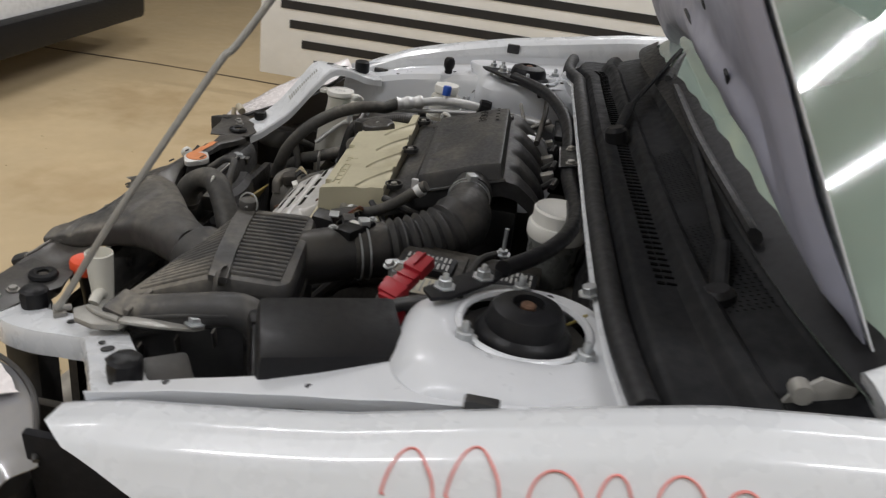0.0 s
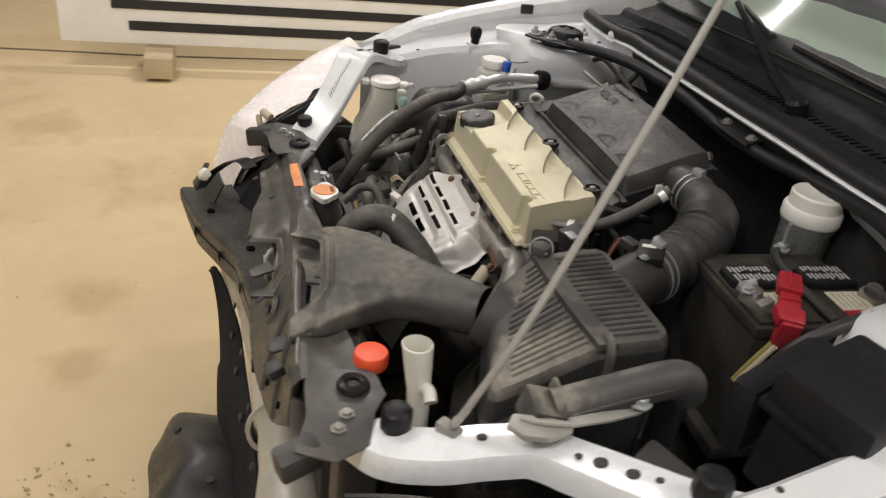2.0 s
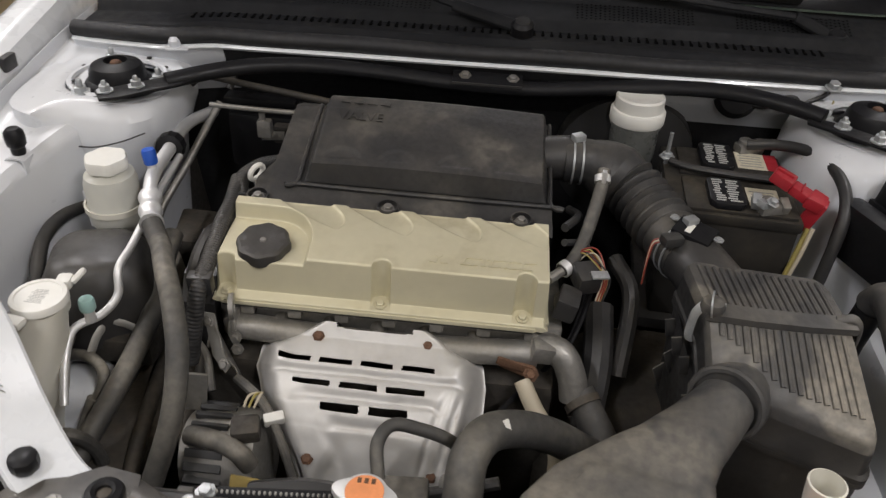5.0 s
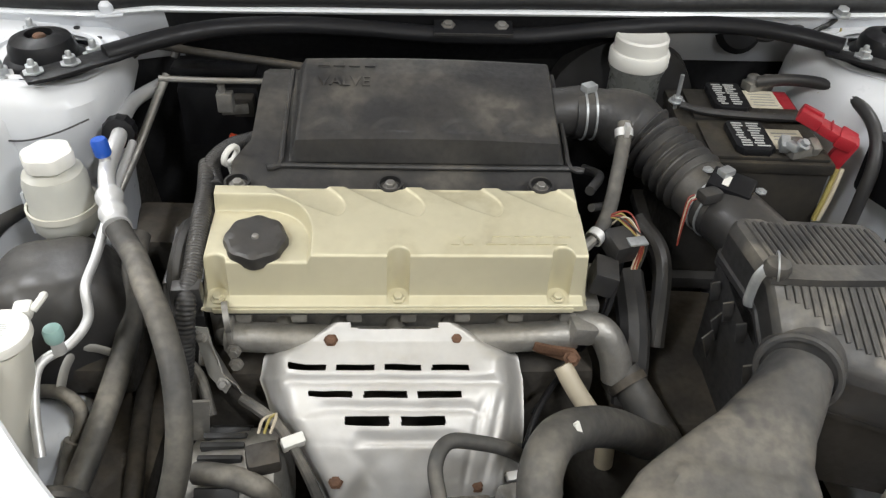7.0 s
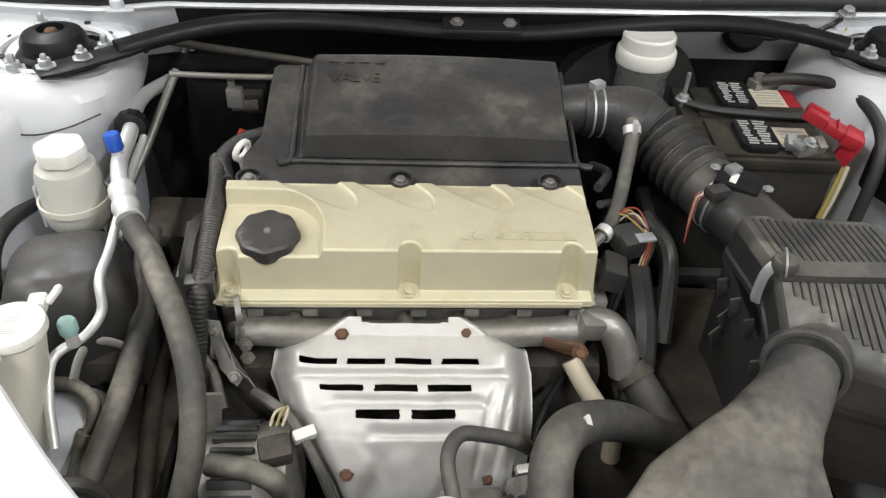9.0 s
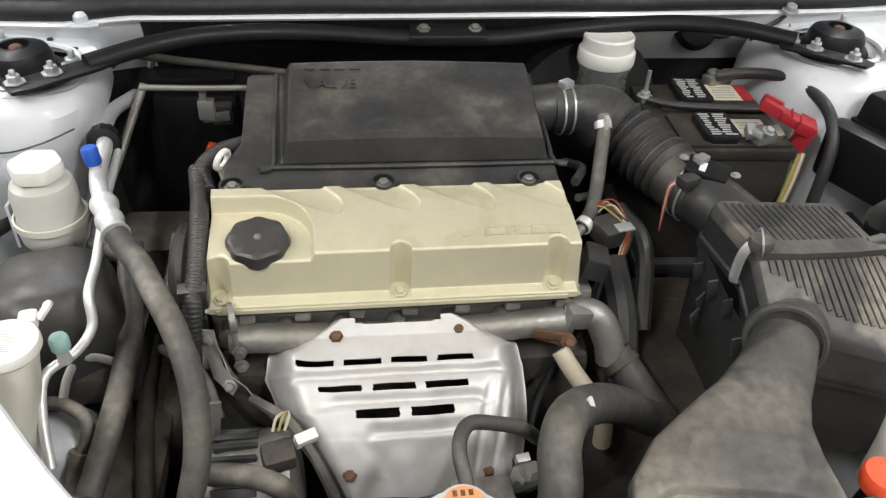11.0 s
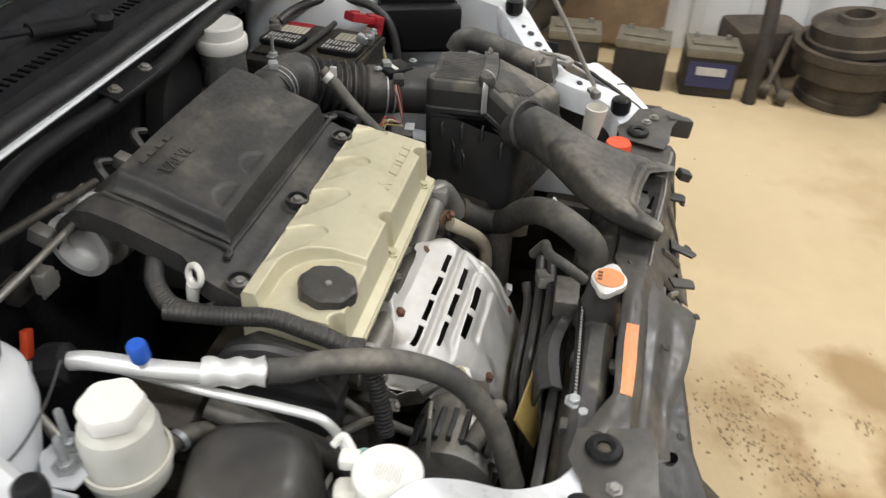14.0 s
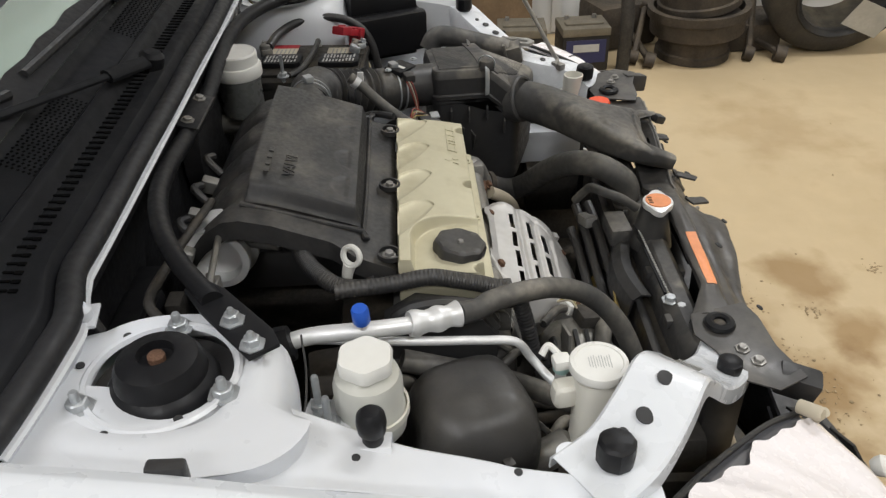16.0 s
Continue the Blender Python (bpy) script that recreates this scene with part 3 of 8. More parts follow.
loose_tyre((2.20, -1.38, 0.315), 16, 0, 0.315, "black car tyre leaning on the wall with a white paper label", True)
loose_tyre((2.33, 0.62, 0.33), 12, 0, 0.33, "black car tyre leaning against the wall", False)
# ---------- the car: bodywork ----------
car = thing("car", (0, 0.6, 0), "white car with its bonnet open and front bumper removed", "car")
CREST = {1: [(0.10, 0.735), (0.27, 0.794), (0.322, 0.813), (0.41, 0.832), (0.526, 0.854), (0.697, 0.900), (0.808, 0.928), (1.10, 0.965)],
         -1: [(0.05, 0.715), (0.17, 0.775), (0.30, 0.832), (0.39, 0.856), (0.55, 0.893), (0.83, 0.942), (1.10, 0.972)]}
SECT = [(0.688, -0.075), (0.690, -0.030), (0.698, -0.012), (0.715, -0.002), (0.745, 0.0), (0.772, -0.012), (0.80, -0.042), (0.822, -0.10), (0.836, -0.21), (0.842, -0.36)]


def fender(s):
    def fn(u, v):
        k = u * (len(SECT) - 1)
        i = min(int(k), len(SECT) - 2)
        x, dz = (lerp(SECT[i][c], SECT[i + 1][c], k - i) for c in (0, 1))
        y0 = (0.262 if s > 0 else 0.16) + max(0, -dz - 0.05) * 0.35
        if s > 0 and k > 4:
            y0 += min(0.26, 2.6 * max(0, -dz))
        y = lerp(y0, 1.15, v)
        nose = max(0, 0.5 - y)
        x += (0.026 if s > 0 else 0.034) * (1 - step(3, 9, k))
        return (s * (x - 0.35 * nose * nose * (x / 0.84)), y, interp(y, CREST[s]) + dz)
    return field(36, 40, fn, 0.0015)


for s in (1, -1):
    f = part("fender", fender(s), WHITE, car, "glossy white front fender")
    y = 0.63 if s > 0 else 0.56
    part("clip", box((0.012, 0.030, 0.022), (s * (0.718 if s > 0 else 0.726), y, interp(y, CREST[s]) - 0.018), bevel=0.003), BLACK, f, "black plastic fender clip")
    y = 0.30 if s > 0 else 0.24
    part("clip", box((0.03, 0.035, 0.010), (s * (0.700 if s > 0 else 0.712), y, interp(y, CREST[s]) - 0.028), bevel=0.003), BLACK, f, "black plastic fender clip")


# red wax marks on the fender's flank, as plain loops
def mark(y, z, r, tall, seed):
    pts = []
    for k in range(9):
        a = math.pi * (1.15 - 1.3 * k / 8)
        yy, zz = y + r * math.cos(a), z - tall + tall * math.sin(max(0, min(math.pi, a)))
        # the flank's own slope at this height
        dz = zz - interp(yy, CREST[1])
        x = interp(-dz, [(-p[1], p[0] + 0.026 * (1 - step(3, 9, n + 4))) for n, p in enumerate(SECT[4:])])
        nose = max(0, 0.5 - yy)
        pts.append((x - 0.35 * nose * nose * (x / 0.84) + 0.0006, yy, zz))
    return tube(pts, 0.0022, 6, 4, squash=0.5)


fl_ = [o for o in car.children if o.name == "fender"][0]
for k, (y, r, tall, drop) in enumerate(((0.587, 0.020, 0.028, 0.006), (0.635, 0.020, 0.030, 0.006), (0.694, 0.020, 0.022, 0.017), (0.734, 0.013, 0.026, 0.019), (0.779, 0.018, 0.024, 0.020), (0.820, 0.016, 0.022, 0.027))):
    part("wax_mark", mark(y, interp(y, CREST[1]) - drop, r, tall, k), PINKPEN, fl_, "red wax marker stroke")

# inner wings, with the ledge below the fender
LEDGE = [(0.20, 0.755), (0.28, 0.772), (0.36, 0.792), (0.45, 0.808), (0.56, 0.828), (0.72, 0.848), (0.85, 0.858)]
for s in (1, -1):
    sh = 0.0 if s > 0 else -0.04
    xo = 0.712 if s > 0 else 0.718

    def wing(u, v):
        y = lerp(0.275 if s > 0 else 0.20, 0.86, v) + sh
        z = interp(y - sh, LEDGE)
        xi = interp(y - sh, [(0.2, 0.650), (0.33, 0.652), (0.43, 0.640), (0.55, 0.60), (0.86, 0.585)])
        prof = [(xi - 0.05, 0.30), (xi - 0.03, 0.55), (xi - 0.006, z - 0.05), (xi - 0.002, z - 0.012), (xi + 0.008, z - 0.001), (xi + 0.02, z), (xo - 0.014, z + 0.002), (xo - 0.004, z + 0.008), (xo, z + 0.025)]
        k = u * (len(prof) - 1)
        i = min(int(k), len(prof) - 2)
        x, zz = (lerp(prof[i][c], prof[i + 1][c], k - i) for c in (0, 1))
        return (s * x, y, zz + 0.0015 * noise.noise(Vector((s * x * 20, y * 20, 0))))

    w = part("inner_wing", field(32, 30, wing, 0.0015), WHITE_IN, car, "white painted inner wing panel")
    # small holes in the ledge, drawn as dark discs
    for y in (0.33, 0.47, 0.60):
        part("plug", lathe([(0.004, 0), (0.004, 0.001), (0.003, 0.0012)], 12, pose(s * 0.664, y + sh, interp(y, LEDGE) + 0.001)), DARK_FILL, w)
    # suspension tower
    cx, cy = (0.562, 0.662) if s > 0 else (-0.604, 0.622)
    mx, my = (0.538, 0.660) if s > 0 else (-0.588, 0.608)
    rings = []
    for a, z in ((0.150, 0.30), (0.146, 0.60), (0.142, 0.72), (0.136, 0.795), (0.128, 0.826), (0.118, 0.840), (0.106, 0.846), (0.085, 0.847), (0.070, 0.8455), (0.066, 0.843), (0.064, 0.836)):
        flat = 0.848 - z
        a = a if s > 0 else min(a, 0.131)
        ring = []
        for x, y, _ in squircle(cx - (0.02 * step(0.80, 0.70, z) if s < 0 else 0), cy, z, a * (0.93 if s > 0 else interp(z, [(0.30, 0.52), (0.60, 0.62), (0.72, 0.72), (0.795, 0.80), (0.83, 0.83)])), a, 48, lerp(2.4, 3.4, step(0.002, 0.02, flat)) if s > 0 else lerp(2.6, 3.2, step(0.0, 0.012, flat))):
            zz = z + 0.006 * (abs(x) - abs(cx)) / 0.1
            if s < 0 and z > 0.78 and a > 0.09:
                # the deck runs level into the wing on its outer side
                out = step(0.01, 0.05, cx - x)
                zz = lerp(zz, 0.8465, out)
                y += math.copysign(0.030 * out * step(0.02, 0.09, abs(y - cy)), y - cy) * step(0.0, 0.05, cx - x)
            if a < 0.09:
                x, y = mx + (x - cx) * 1.05 / (0.93 if s > 0 else 0.83), my + (y - cy) * 1.05
            ring.append((x, y, zz))
        rings.append(ring)
    tw = part("strut_tower", loft(rings, cap=False), WHITE_IN, car, "white suspension strut tower")
    part("hole_floor", lathe([(0.068, 0.0), (0.068, 0.004)], 32, pose(mx, my, 0.826)), BLACK, tw)
    part("strut_mount", lathe([(0.051, 0.828), (0.051, 0.838), (0.047, 0.844), (0.042, 0.848), (0.040, 0.860), (0.036, 0.867), (0.024, 0.872), (0.017, 0.873), (0.016, 0.864)], 36, pose(mx, my, 0)), BLACK_CLEAN, tw, "black rubber strut mount")
    part("strut_rod", lathe([(0.008, 0.85), (0.008, 0.870), (0.006, 0.872)], 12, pose(mx, my, 0)), RUST, tw)
    nuts = ((0.585, 0.602), (0.583, 0.722), (0.468, 0.652)) if s > 0 else ((-0.616, 0.546), (-0.626, 0.670), (-0.525, 0.608))
    for nx, ny in nuts:
        part("nut", bolt((nx, ny, 0.846), r=0.009, h=0.010, washer=1.55, stud=0.008), STEEL, tw, "zinc plated strut nut")
    part("hole_rim", ring_lathe([(0.064, 0.8440), (0.066, 0.8485), (0.070, 0.8490), (0.073, 0.8465)], 48, pose(mx, my, 0)), WHITE_IN, tw)
    if s > 0:
        spots = [(cx + 0.095 * math.cos(0.6 + 1.15 * a), cy + 0.095 * math.sin(0.6 + 1.15 * a)) for a in range(5)]
    else:
        spots = [(-0.651, 0.681), (-0.659, 0.638), (-0.573, 0.687), (-0.534, 0.655), (-0.644, 0.579), (-0.691, 0.659)]
    # the tower's small holes, drawn as dark discs
    for px_, py_ in spots:
        part("plug", lathe([(0.0042, 0), (0.0042, 0.0018), (0.003, 0.0022)], 12, pose(px_, py_, 0.8462)), DARK_FILL, tw)
    # arch of the wheel tub, ahead of the tower
    part("wheel_tub", loft([[(s * x, y + sh, z) for x, y, z in ring] for ring in (squircle(0.60, 0.36, 0.30, 0.10, 0.20, 24, 3), squircle(0.60, 0.36, 0.52, 0.095, 0.19, 24, 3), squircle(0.605, 0.36, 0.62, 0.07, 0.16, 24, 3), squircle(0.61, 0.36, 0.645, 0.03, 0.10, 24, 3))]), WHITE_IN, car, "white painted wheel tub")

# headlamp brackets
def bracket(s, line, half, name_label, deep=1.0):
    """A pressed channel along the line, with down-turned flanges."""
    pts = smooth_line(line, 6)
    rows = []
    for i, p in enumerate(pts):
        d = (pts[min(i + 1, len(pts) - 1)] - pts[max(0, i - 1)])
        n = Vector((d.y, -d.x, 0)).normalized()
        h = half(i / (len(pts) - 1))
        row = []
        for o, dz in ((-1.06, -0.045), (-1.03, -0.006), (-0.94, 0.0), (-0.4, 0.001), (0, 0.002), (0.4, 0.001), (0.94, 0.0), (1.03, -0.006), (1.06, -0.032)):
            row.append(p + n * (o * h) + Vector((0, 0, dz * deep)))
        rows.append(row)
    return part("headlamp_bracket", sheet(rows, 0.0018), WHITE, car, name_label)


armR = bracket(-1, [(-0.385, -0.005, 0.668), (-0.430, 0.020, 0.680), (-0.478, 0.060, 0.712), (-0.525, 0.104, 0.772), (-0.558, 0.130, 0.803), (-0.598, 0.157, 0.798), (-0.638, 0.192, 0.781), (-0.668, 0.236, 0.773)], lambda t: lerp(0.032, 0.038, t), "white pressed headlamp bracket with holes", 0.55)
part("ear", join(ring_lathe([(0.006, 0.0), (0.013, 0.0), (0.013, 0.002), (0.006, 0.002)], 20, pose(-0.633, 0.239, 0.770)), box((0.016, 0.012, 0.002), (-0.645, 0.236, 0.771))), WHITE, armR)
armL = bracket(1, [(0.415, 0.008, 0.671), (0.452, 0.030, 0.680), (0.476, 0.075, 0.692), (0.486, 0.125, 0.701), (0.502, 0.170, 0.711), (0.545, 0.203, 0.726), (0.590, 0.234, 0.741), (0.645, 0.270, 0.760), (0.668, 0.290, 0.769)], lambda t: lerp(0.030, 0.029, t) - 0.004 * math.sin(math.pi * t), "white pressed headlamp bracket with holes")


def hole(at, r, parent, tilt=(0, 0, 1)):
    part("hole", place(lathe([(r, 0), (r, 0.0015), (r * 0.8, 0.002)], 16), upright(at, tilt)), DARK_FILL, parent)


for q, r in (((-0.575, 0.141, 0.8045), 0.0085), ((-0.612, 0.168, 0.7945), 0.009), ((-0.625, 0.19, 0.7875), 0.005)):
    hole(q, r, armR, (-0.25, -0.2, 1))
for q, r in (((0.548, 0.196, 0.7290), 0.004), ((0.564, 0.212, 0.7342), 0.0075), ((0.591, 0.232, 0.7432), 0.007), ((0.608, 0.250, 0.7492), 0.0045), ((0.482, 0.118, 0.7018), 0.006)):
    hole(q, r, armL, (-0.18, -0.18, 1))
# stamped code on the bracket, as bars
for k in range(14):
    part("code_bar", box((0.013, 0.0025, 0.0006), (-0.492 - k * 0.0036, 0.073 + k * 0.0036, 0.7315 + k * 0.0046), (0, 52, 42)), ROD, armR)


def stop(at, parent, r=0.017, h=0.03):
    return part("rubber_stop", lathe([(r * 0.8, 0), (r, 0.004), (r * 1.05, h * 0.6), (r, h * 0.9), (r * 0.8, h), (0.3 * r, h + 0.001)], 20, pose(*at), lobes=8, depth=0.03), BLACK_CLEAN, parent, "black rubber bonnet stop")


stop((-0.650, 0.202, 0.777), armR)
stop((-0.448, 0.018, 0.683), armR, 0.014, 0.02)
stop((0.643, 0.277, 0.760), armL)
stop((0.432, 0.036, 0.677), armL)

# firewall, cowl and windscreen
def lip(x):
    return 0.712 + 0.022 * x + 0.02 * abs(x / 0.7) ** 6 - 0.025 * step(-0.46, -0.56, x)


xs = [-0.70 + 1.40 * k / 48 for k in range(49)]
part("firewall", sheet([[(x, lip(x) + 0.11, 0.20) for x in xs], [(x, lip(x) + 0.085, 0.62) for x in xs], [(x, lip(x) + 0.078, 0.80) for x in xs]], 0.003), SEAL, car, "dark sound-deadened firewall")
# the middle stretch is coloured black for the dark void under the brace
for x0, x1, m, text in ((-0.70, -0.46, WHITE_IN, "white painted bulkhead panel"), (-0.46, 0.22, SEAL, "bulkhead middle coloured dark for the void under the brace"), (0.22, 0.70, WHITE_IN, "white painted bulkhead panel")):
    bx = [lerp(x0, x1, k / 20) for k in range(21)]
    part("bulkhead_panel", sheet([[(x, lip(x) + 0.072, 0.768 + 0.002 * math.sin(9 * x)) for x in bx], [(x, lip(x) + 0.052, 0.800) for x in bx], [(x, lip(x) + 0.018, 0.838) for x in bx], [(x, lip(x) + 0.010, 0.862) for x in bx]], 0.002), m, car, text)
part("cowl_lip", sheet([[(x, lip(x) + 0.005, 0.862) for x in xs], [(x, lip(x) + 0.002, 0.866) for x in xs], [(x, lip(x) + 0.004, 0.869) for x in xs], [(x, lip(x) + 0.010, 0.870) for x in xs]], 0.0016), WHITE, car, "white cowl edge")
part("weather_seal", tube([(x, lip(x) + 0.0175, 0.880 + 0.001 * math.sin(20 * x)) for x in xs], 0.0135, 12, 2), SEAL, car, "black rubber bonnet seal")


def ws_y(x):
    return 0.858 + 0.045 * x + 0.06 * (x / 0.7) ** 4


def cowl_fn(u, v):
    x = lerp(-0.70, 0.70, u)
    y0, y1 = lip(x) + 0.014, ws_y(x) + 0.01
    z = interp(v, [(0, 0.872), (0.12, 0.884), (0.16, 0.898), (0.22, 0.900), (0.44, 0.902), (0.48, 0.918), (0.56, 0.922), (0.62, 0.912), (0.90, 0.930), (1, 0.950)])
    return (x, lerp(y0, y1, v), z - 0.02 * (x / 0.7) ** 4)


cowl = part("cowl", field(64, 40, cowl_fn, 0.002), COWL, car, "black plastic windscreen cowl")
slots = bmesh.new()
for row, (v, sx) in enumerate(((0.33, 0.0050), (0.40, 0.0030))):
    for k in range(74):
        x = -0.52 + k * 0.0138
        u = (x + 0.7) / 1.4
        q = Vector(cowl_fn(u, v))
        slots = join(slots, box((sx, 0.008 if row == 0 else 0.011, 0.003), q))
tagged(part("vent_slot", slots, VOID, cowl), kind="stuff")
for x0 in (-0.33, 0.10, 0.36):
    mesh_b = bmesh.new()
    for a in range(26):
        for b in range(7):
            q = Vector(cowl_fn((x0 + a * 0.0075 + 0.7) / 1.4, 0.62 + b * 0.040 + 0.01 * (a % 2)))
            vs = [mesh_b.verts.new(q + Vector(o)) for o in ((-0.0022, 0, 0.0022), (0, -0.0022, 0.0022), (0.0022, 0, 0.003), (0, 0.0022, 0.003))]
            mesh_b.faces.new(vs)
    part("vent_mesh", mesh_b, VOID, cowl)


def screen(u, v):
    x = lerp(-0.70, 0.70, u) * lerp(1, 0.86, v)
    return (x, ws_y(x) + 0.80 * v - 0.02 * (x / 0.7) ** 2, 0.948 + 0.46 * v + 0.006 * math.sin(math.pi * v) - 0.02 * (x / 0.7) ** 2)


part("windscreen", field(24, 14, screen, 0.004), GLASS_FRONT, car, "greenish tinted windscreen glass")
part("screen_band", sheet([[Vector(screen(k / 24, 0.0)) + Vector((0, -0.003, 0.003)) for k in range(25)], [Vector(screen(k / 24, 0.042 + 0.005 * (k % 2))) + Vector((0, -0.003, 0.0045)) for k in range(25)]], 0.001), BLACK_CLEAN, car, "black band along the windscreen edge")
part("dashboard", box((1.2, 0.55, 0.06), (0, 1.30, 0.93), (8, 0, 0), bevel=0.02), COVER, car, "dark grey dashboard top")
part("roof", box((1.15, 0.9, 0.05), (0, 2.05, 1.40), bevel=0.02), WHITE, car)
for s in (1, -1):
    part("pillar", tube([(s * 0.71, ws_y(0.70) - 0.02, 0.93), (s * 0.67, ws_y(0.7) + 0.35, 1.16), (s * 0.61, ws_y(0.6) + 0.75, 1.39)], 0.03, 12), WHITE, car, "white windscreen pillar")
    part("door", box((0.06, 1.2, 0.62), (s * 0.81, 1.78, 0.62), bevel=0.03), WHITE, car)
    part("side_window", box((0.02, 1.2, 0.40), (s * 0.73, 1.78, 1.15), (0, s * -14, 0), bevel=0.005), GLASS_DARK, car)


def wiper(pivot, elbow, tip, blade):
    w = part("wiper", join(tube([pivot, elbow], 0.011, 10, smooth=False, squash=0.6), tube([elbow, tip], 0.006, 8, smooth=False, squash=0.7)), COWL, car, "black wiper arm")
    part("wiper_pivot", lathe([(0.018, -0.012), (0.018, 0.008), (0.012, 0.014)], 18, upright(pivot, (0, -0.3, 1))), BLACK_CLEAN, w)
    part("wiper_blade", tube(blade, 0.007, 8, 4, squash=1.6), SEAL, w, "black rubber wiper blade")
    return w


wiper((0.012, 0.768, 0.912), (-0.10, 0.792, 0.934), (-0.42, 0.905, 0.985), [(-0.22, 0.865, 0.962), (-0.42, 0.925, 0.978), (-0.60, 1.03, 0.985)])
wiper((0.52, 0.845, 0.905), (0.45, 0.852, 0.936), (0.16, 0.858, 0.958), [(0.46, 0.880, 0.956), (0.15, 0.868, 0.960), (-0.16, 0.872, 0.962)])

# open bonnet on its prop
HA, HL = radians(58.6), 1.02
hood_m = Matrix.Translation((0, 0.940, 0.915)) @ Matrix(((1, 0, 0, 0), (0, -math.cos(HA), -math.sin(HA), 0), (0, math.sin(HA), -math.cos(HA), 0), (0, 0, 0, 1)))


def hood_half(t):
    return lerp(0.655, 0.58, t) - 0.10 * step(0.85, 1.0, t) ** 2


def hood_skin(u, v):
    x = lerp(-1, 1, u) * hood_half(v)
    y = v * HL + 0.012 * (1 - v) + 0.157 * (1 - (x / 0.68) ** 2) * (1 - v)
    return hood_m @ Vector((x, y, -0.016 - 0.022 * (1 - (x / 0.66) ** 2) * step(0, 0.3, v)))


def hood_inner(u, v):
    a = lerp(-1, 1, u)
    x = a * hood_half(v) * 0.985
    y = v * HL * 0.985 + 0.002 + 0.157 * (1 - (x / 0.68) ** 2) * (1 - v)
    edge = min(1 - abs(a), v * 1.6, (1 - v) * 1.6)
    rib = step(0.0, 0.035, edge) * (1 - step(0.13, 0.20, edge))
    cross = max(0, 1 - abs(abs(a) - 0.75 * v) / 0.10) * step(0.05, 0.2, v)
    z = -0.012 + 0.016 * max(rib, step(0.2, 0.7, cross)) * step(0.0, 0.05, v)
    z += 0.006 * noise.noise(Vector((a * 4, v * 4, 2))) + 0.0045 * noise.noise(Vector((a * 9, v * 10, 5)))
    return hood_m @ Vector((x, y, z))


hood = part("bonnet", field(24, 24, hood_skin, 0.0015), WHITE, car, "white open bonnet")
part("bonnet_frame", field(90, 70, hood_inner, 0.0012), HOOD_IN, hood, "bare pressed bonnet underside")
for s in (1, -1):
    part("hinge", join(plate([(s * 0.672, 0.865, 0.872), (s * 0.672, 0.88, 0.905), (s * 0.672, 0.90, 0.925), (s * 0.672, 0.93, 0.92), (s * 0.672, 0.92, 0.89), (s * 0.672, 0.905, 0.872)], 0.005, 0.001), place(lathe([(0.009, -0.008), (0.009, 0.008)], 12), upright((s * 0.675, 0.885, 0.912), (1, 0, 0)))), ROD, hood, "grey steel bonnet hinge")
for u, v, w, l, turn in ((0.42, 0.12, 0.010, 0.10, 8), (0.60, 0.10, 0.009, 0.045, -20), (0.70, 0.16, 0.012, 0.030, 30), (0.78, 0.10, 0.010, 0.035, 50), (0.50, 0.25, 0.014, 0.03, 0), (0.30, 0.14, 0.010, 0.06, 25)):
    q = hood_m.inverted() @ Vector(hood_inner(u, v))
    part("bonnet_slot", place(box((l, w, 0.004), (0, 0, 0.001), (0, 0, turn), bevel=0.0015), hood_m @ Matrix.Translation(q)), DARK_FILL, hood, "dark slot in the bonnet frame")
part("prop_rod", tube([(0.452, 0.098, 0.702), (0.466, 0.090, 0.708), (0.465, 0.104, 0.730), (0.452, 0.165, 0.840), (0.402, 0.270, 1.025), (0.380, 0.303, 1.073), (0.276, 0.479, 1.365), (0.225, 0.575, 1.520)], 0.0043, 10, 6), ROD, car, "thin grey steel bonnet prop rod")
part("prop_clip", box((0.028, 0.016, 0.014), (0.460, 0.088, 0.696), (0, 0, 35), bevel=0.003), CAST, car, "metal prop clip")

# headlamps wrapped in crinkled film
LAMP_R = [[(0.485, -0.045, 0.60), (0.490, -0.060, 0.655), (0.530, 0.000, 0.680), (0.580, 0.060, 0.700), (0.640, 0.120, 0.730), (0.700, 0.170, 0.765)],
          [(0.520, -0.088, 0.56), (0.592, -0.122, 0.622), (0.650, -0.082, 0.652), (0.690, -0.024, 0.692), (0.722, 0.044, 0.732), (0.746, 0.140, 0.776)],
          [(0.560, -0.115, 0.48), (0.638, -0.160, 0.510), (0.708, -0.110, 0.545), (0.750, -0.044, 0.585), (0.775, 0.028, 0.622), (0.800, 0.130, 0.660)],
          [(0.550, -0.110, 0.42), (0.640, -0.170, 0.420), (0.720, -0.115, 0.420), (0.765, -0.050, 0.430), (0.790, 0.030, 0.440), (0.805, 0.130, 0.450)]]
# the left one has sunk on its mounts
LAMP_L = [[(0.480, -0.020, 0.59), (0.490, -0.025, 0.640), (0.530, 0.042, 0.668), (0.574, 0.108, 0.684), (0.620, 0.158, 0.685), (0.680, 0.195, 0.664)],
          [(0.505, -0.030, 0.55), (0.522, -0.030, 0.622), (0.566, 0.010, 0.650), (0.620, 0.055, 0.660), (0.668, 0.100, 0.660), (0.708, 0.165, 0.645)],
          [(0.525, -0.030, 0.48), (0.550, -0.050, 0.500), (0.605, -0.030, 0.520), (0.660, 0.015, 0.540), (0.705, 0.070, 0.550), (0.738, 0.155, 0.550)],
          [(0.520, -0.030, 0.42), (0.550, -0.045, 0.420), (0.605, -0.025, 0.420), (0.655, 0.020, 0.430), (0.700, 0.075, 0.440), (0.730, 0.155, 0.440)]]


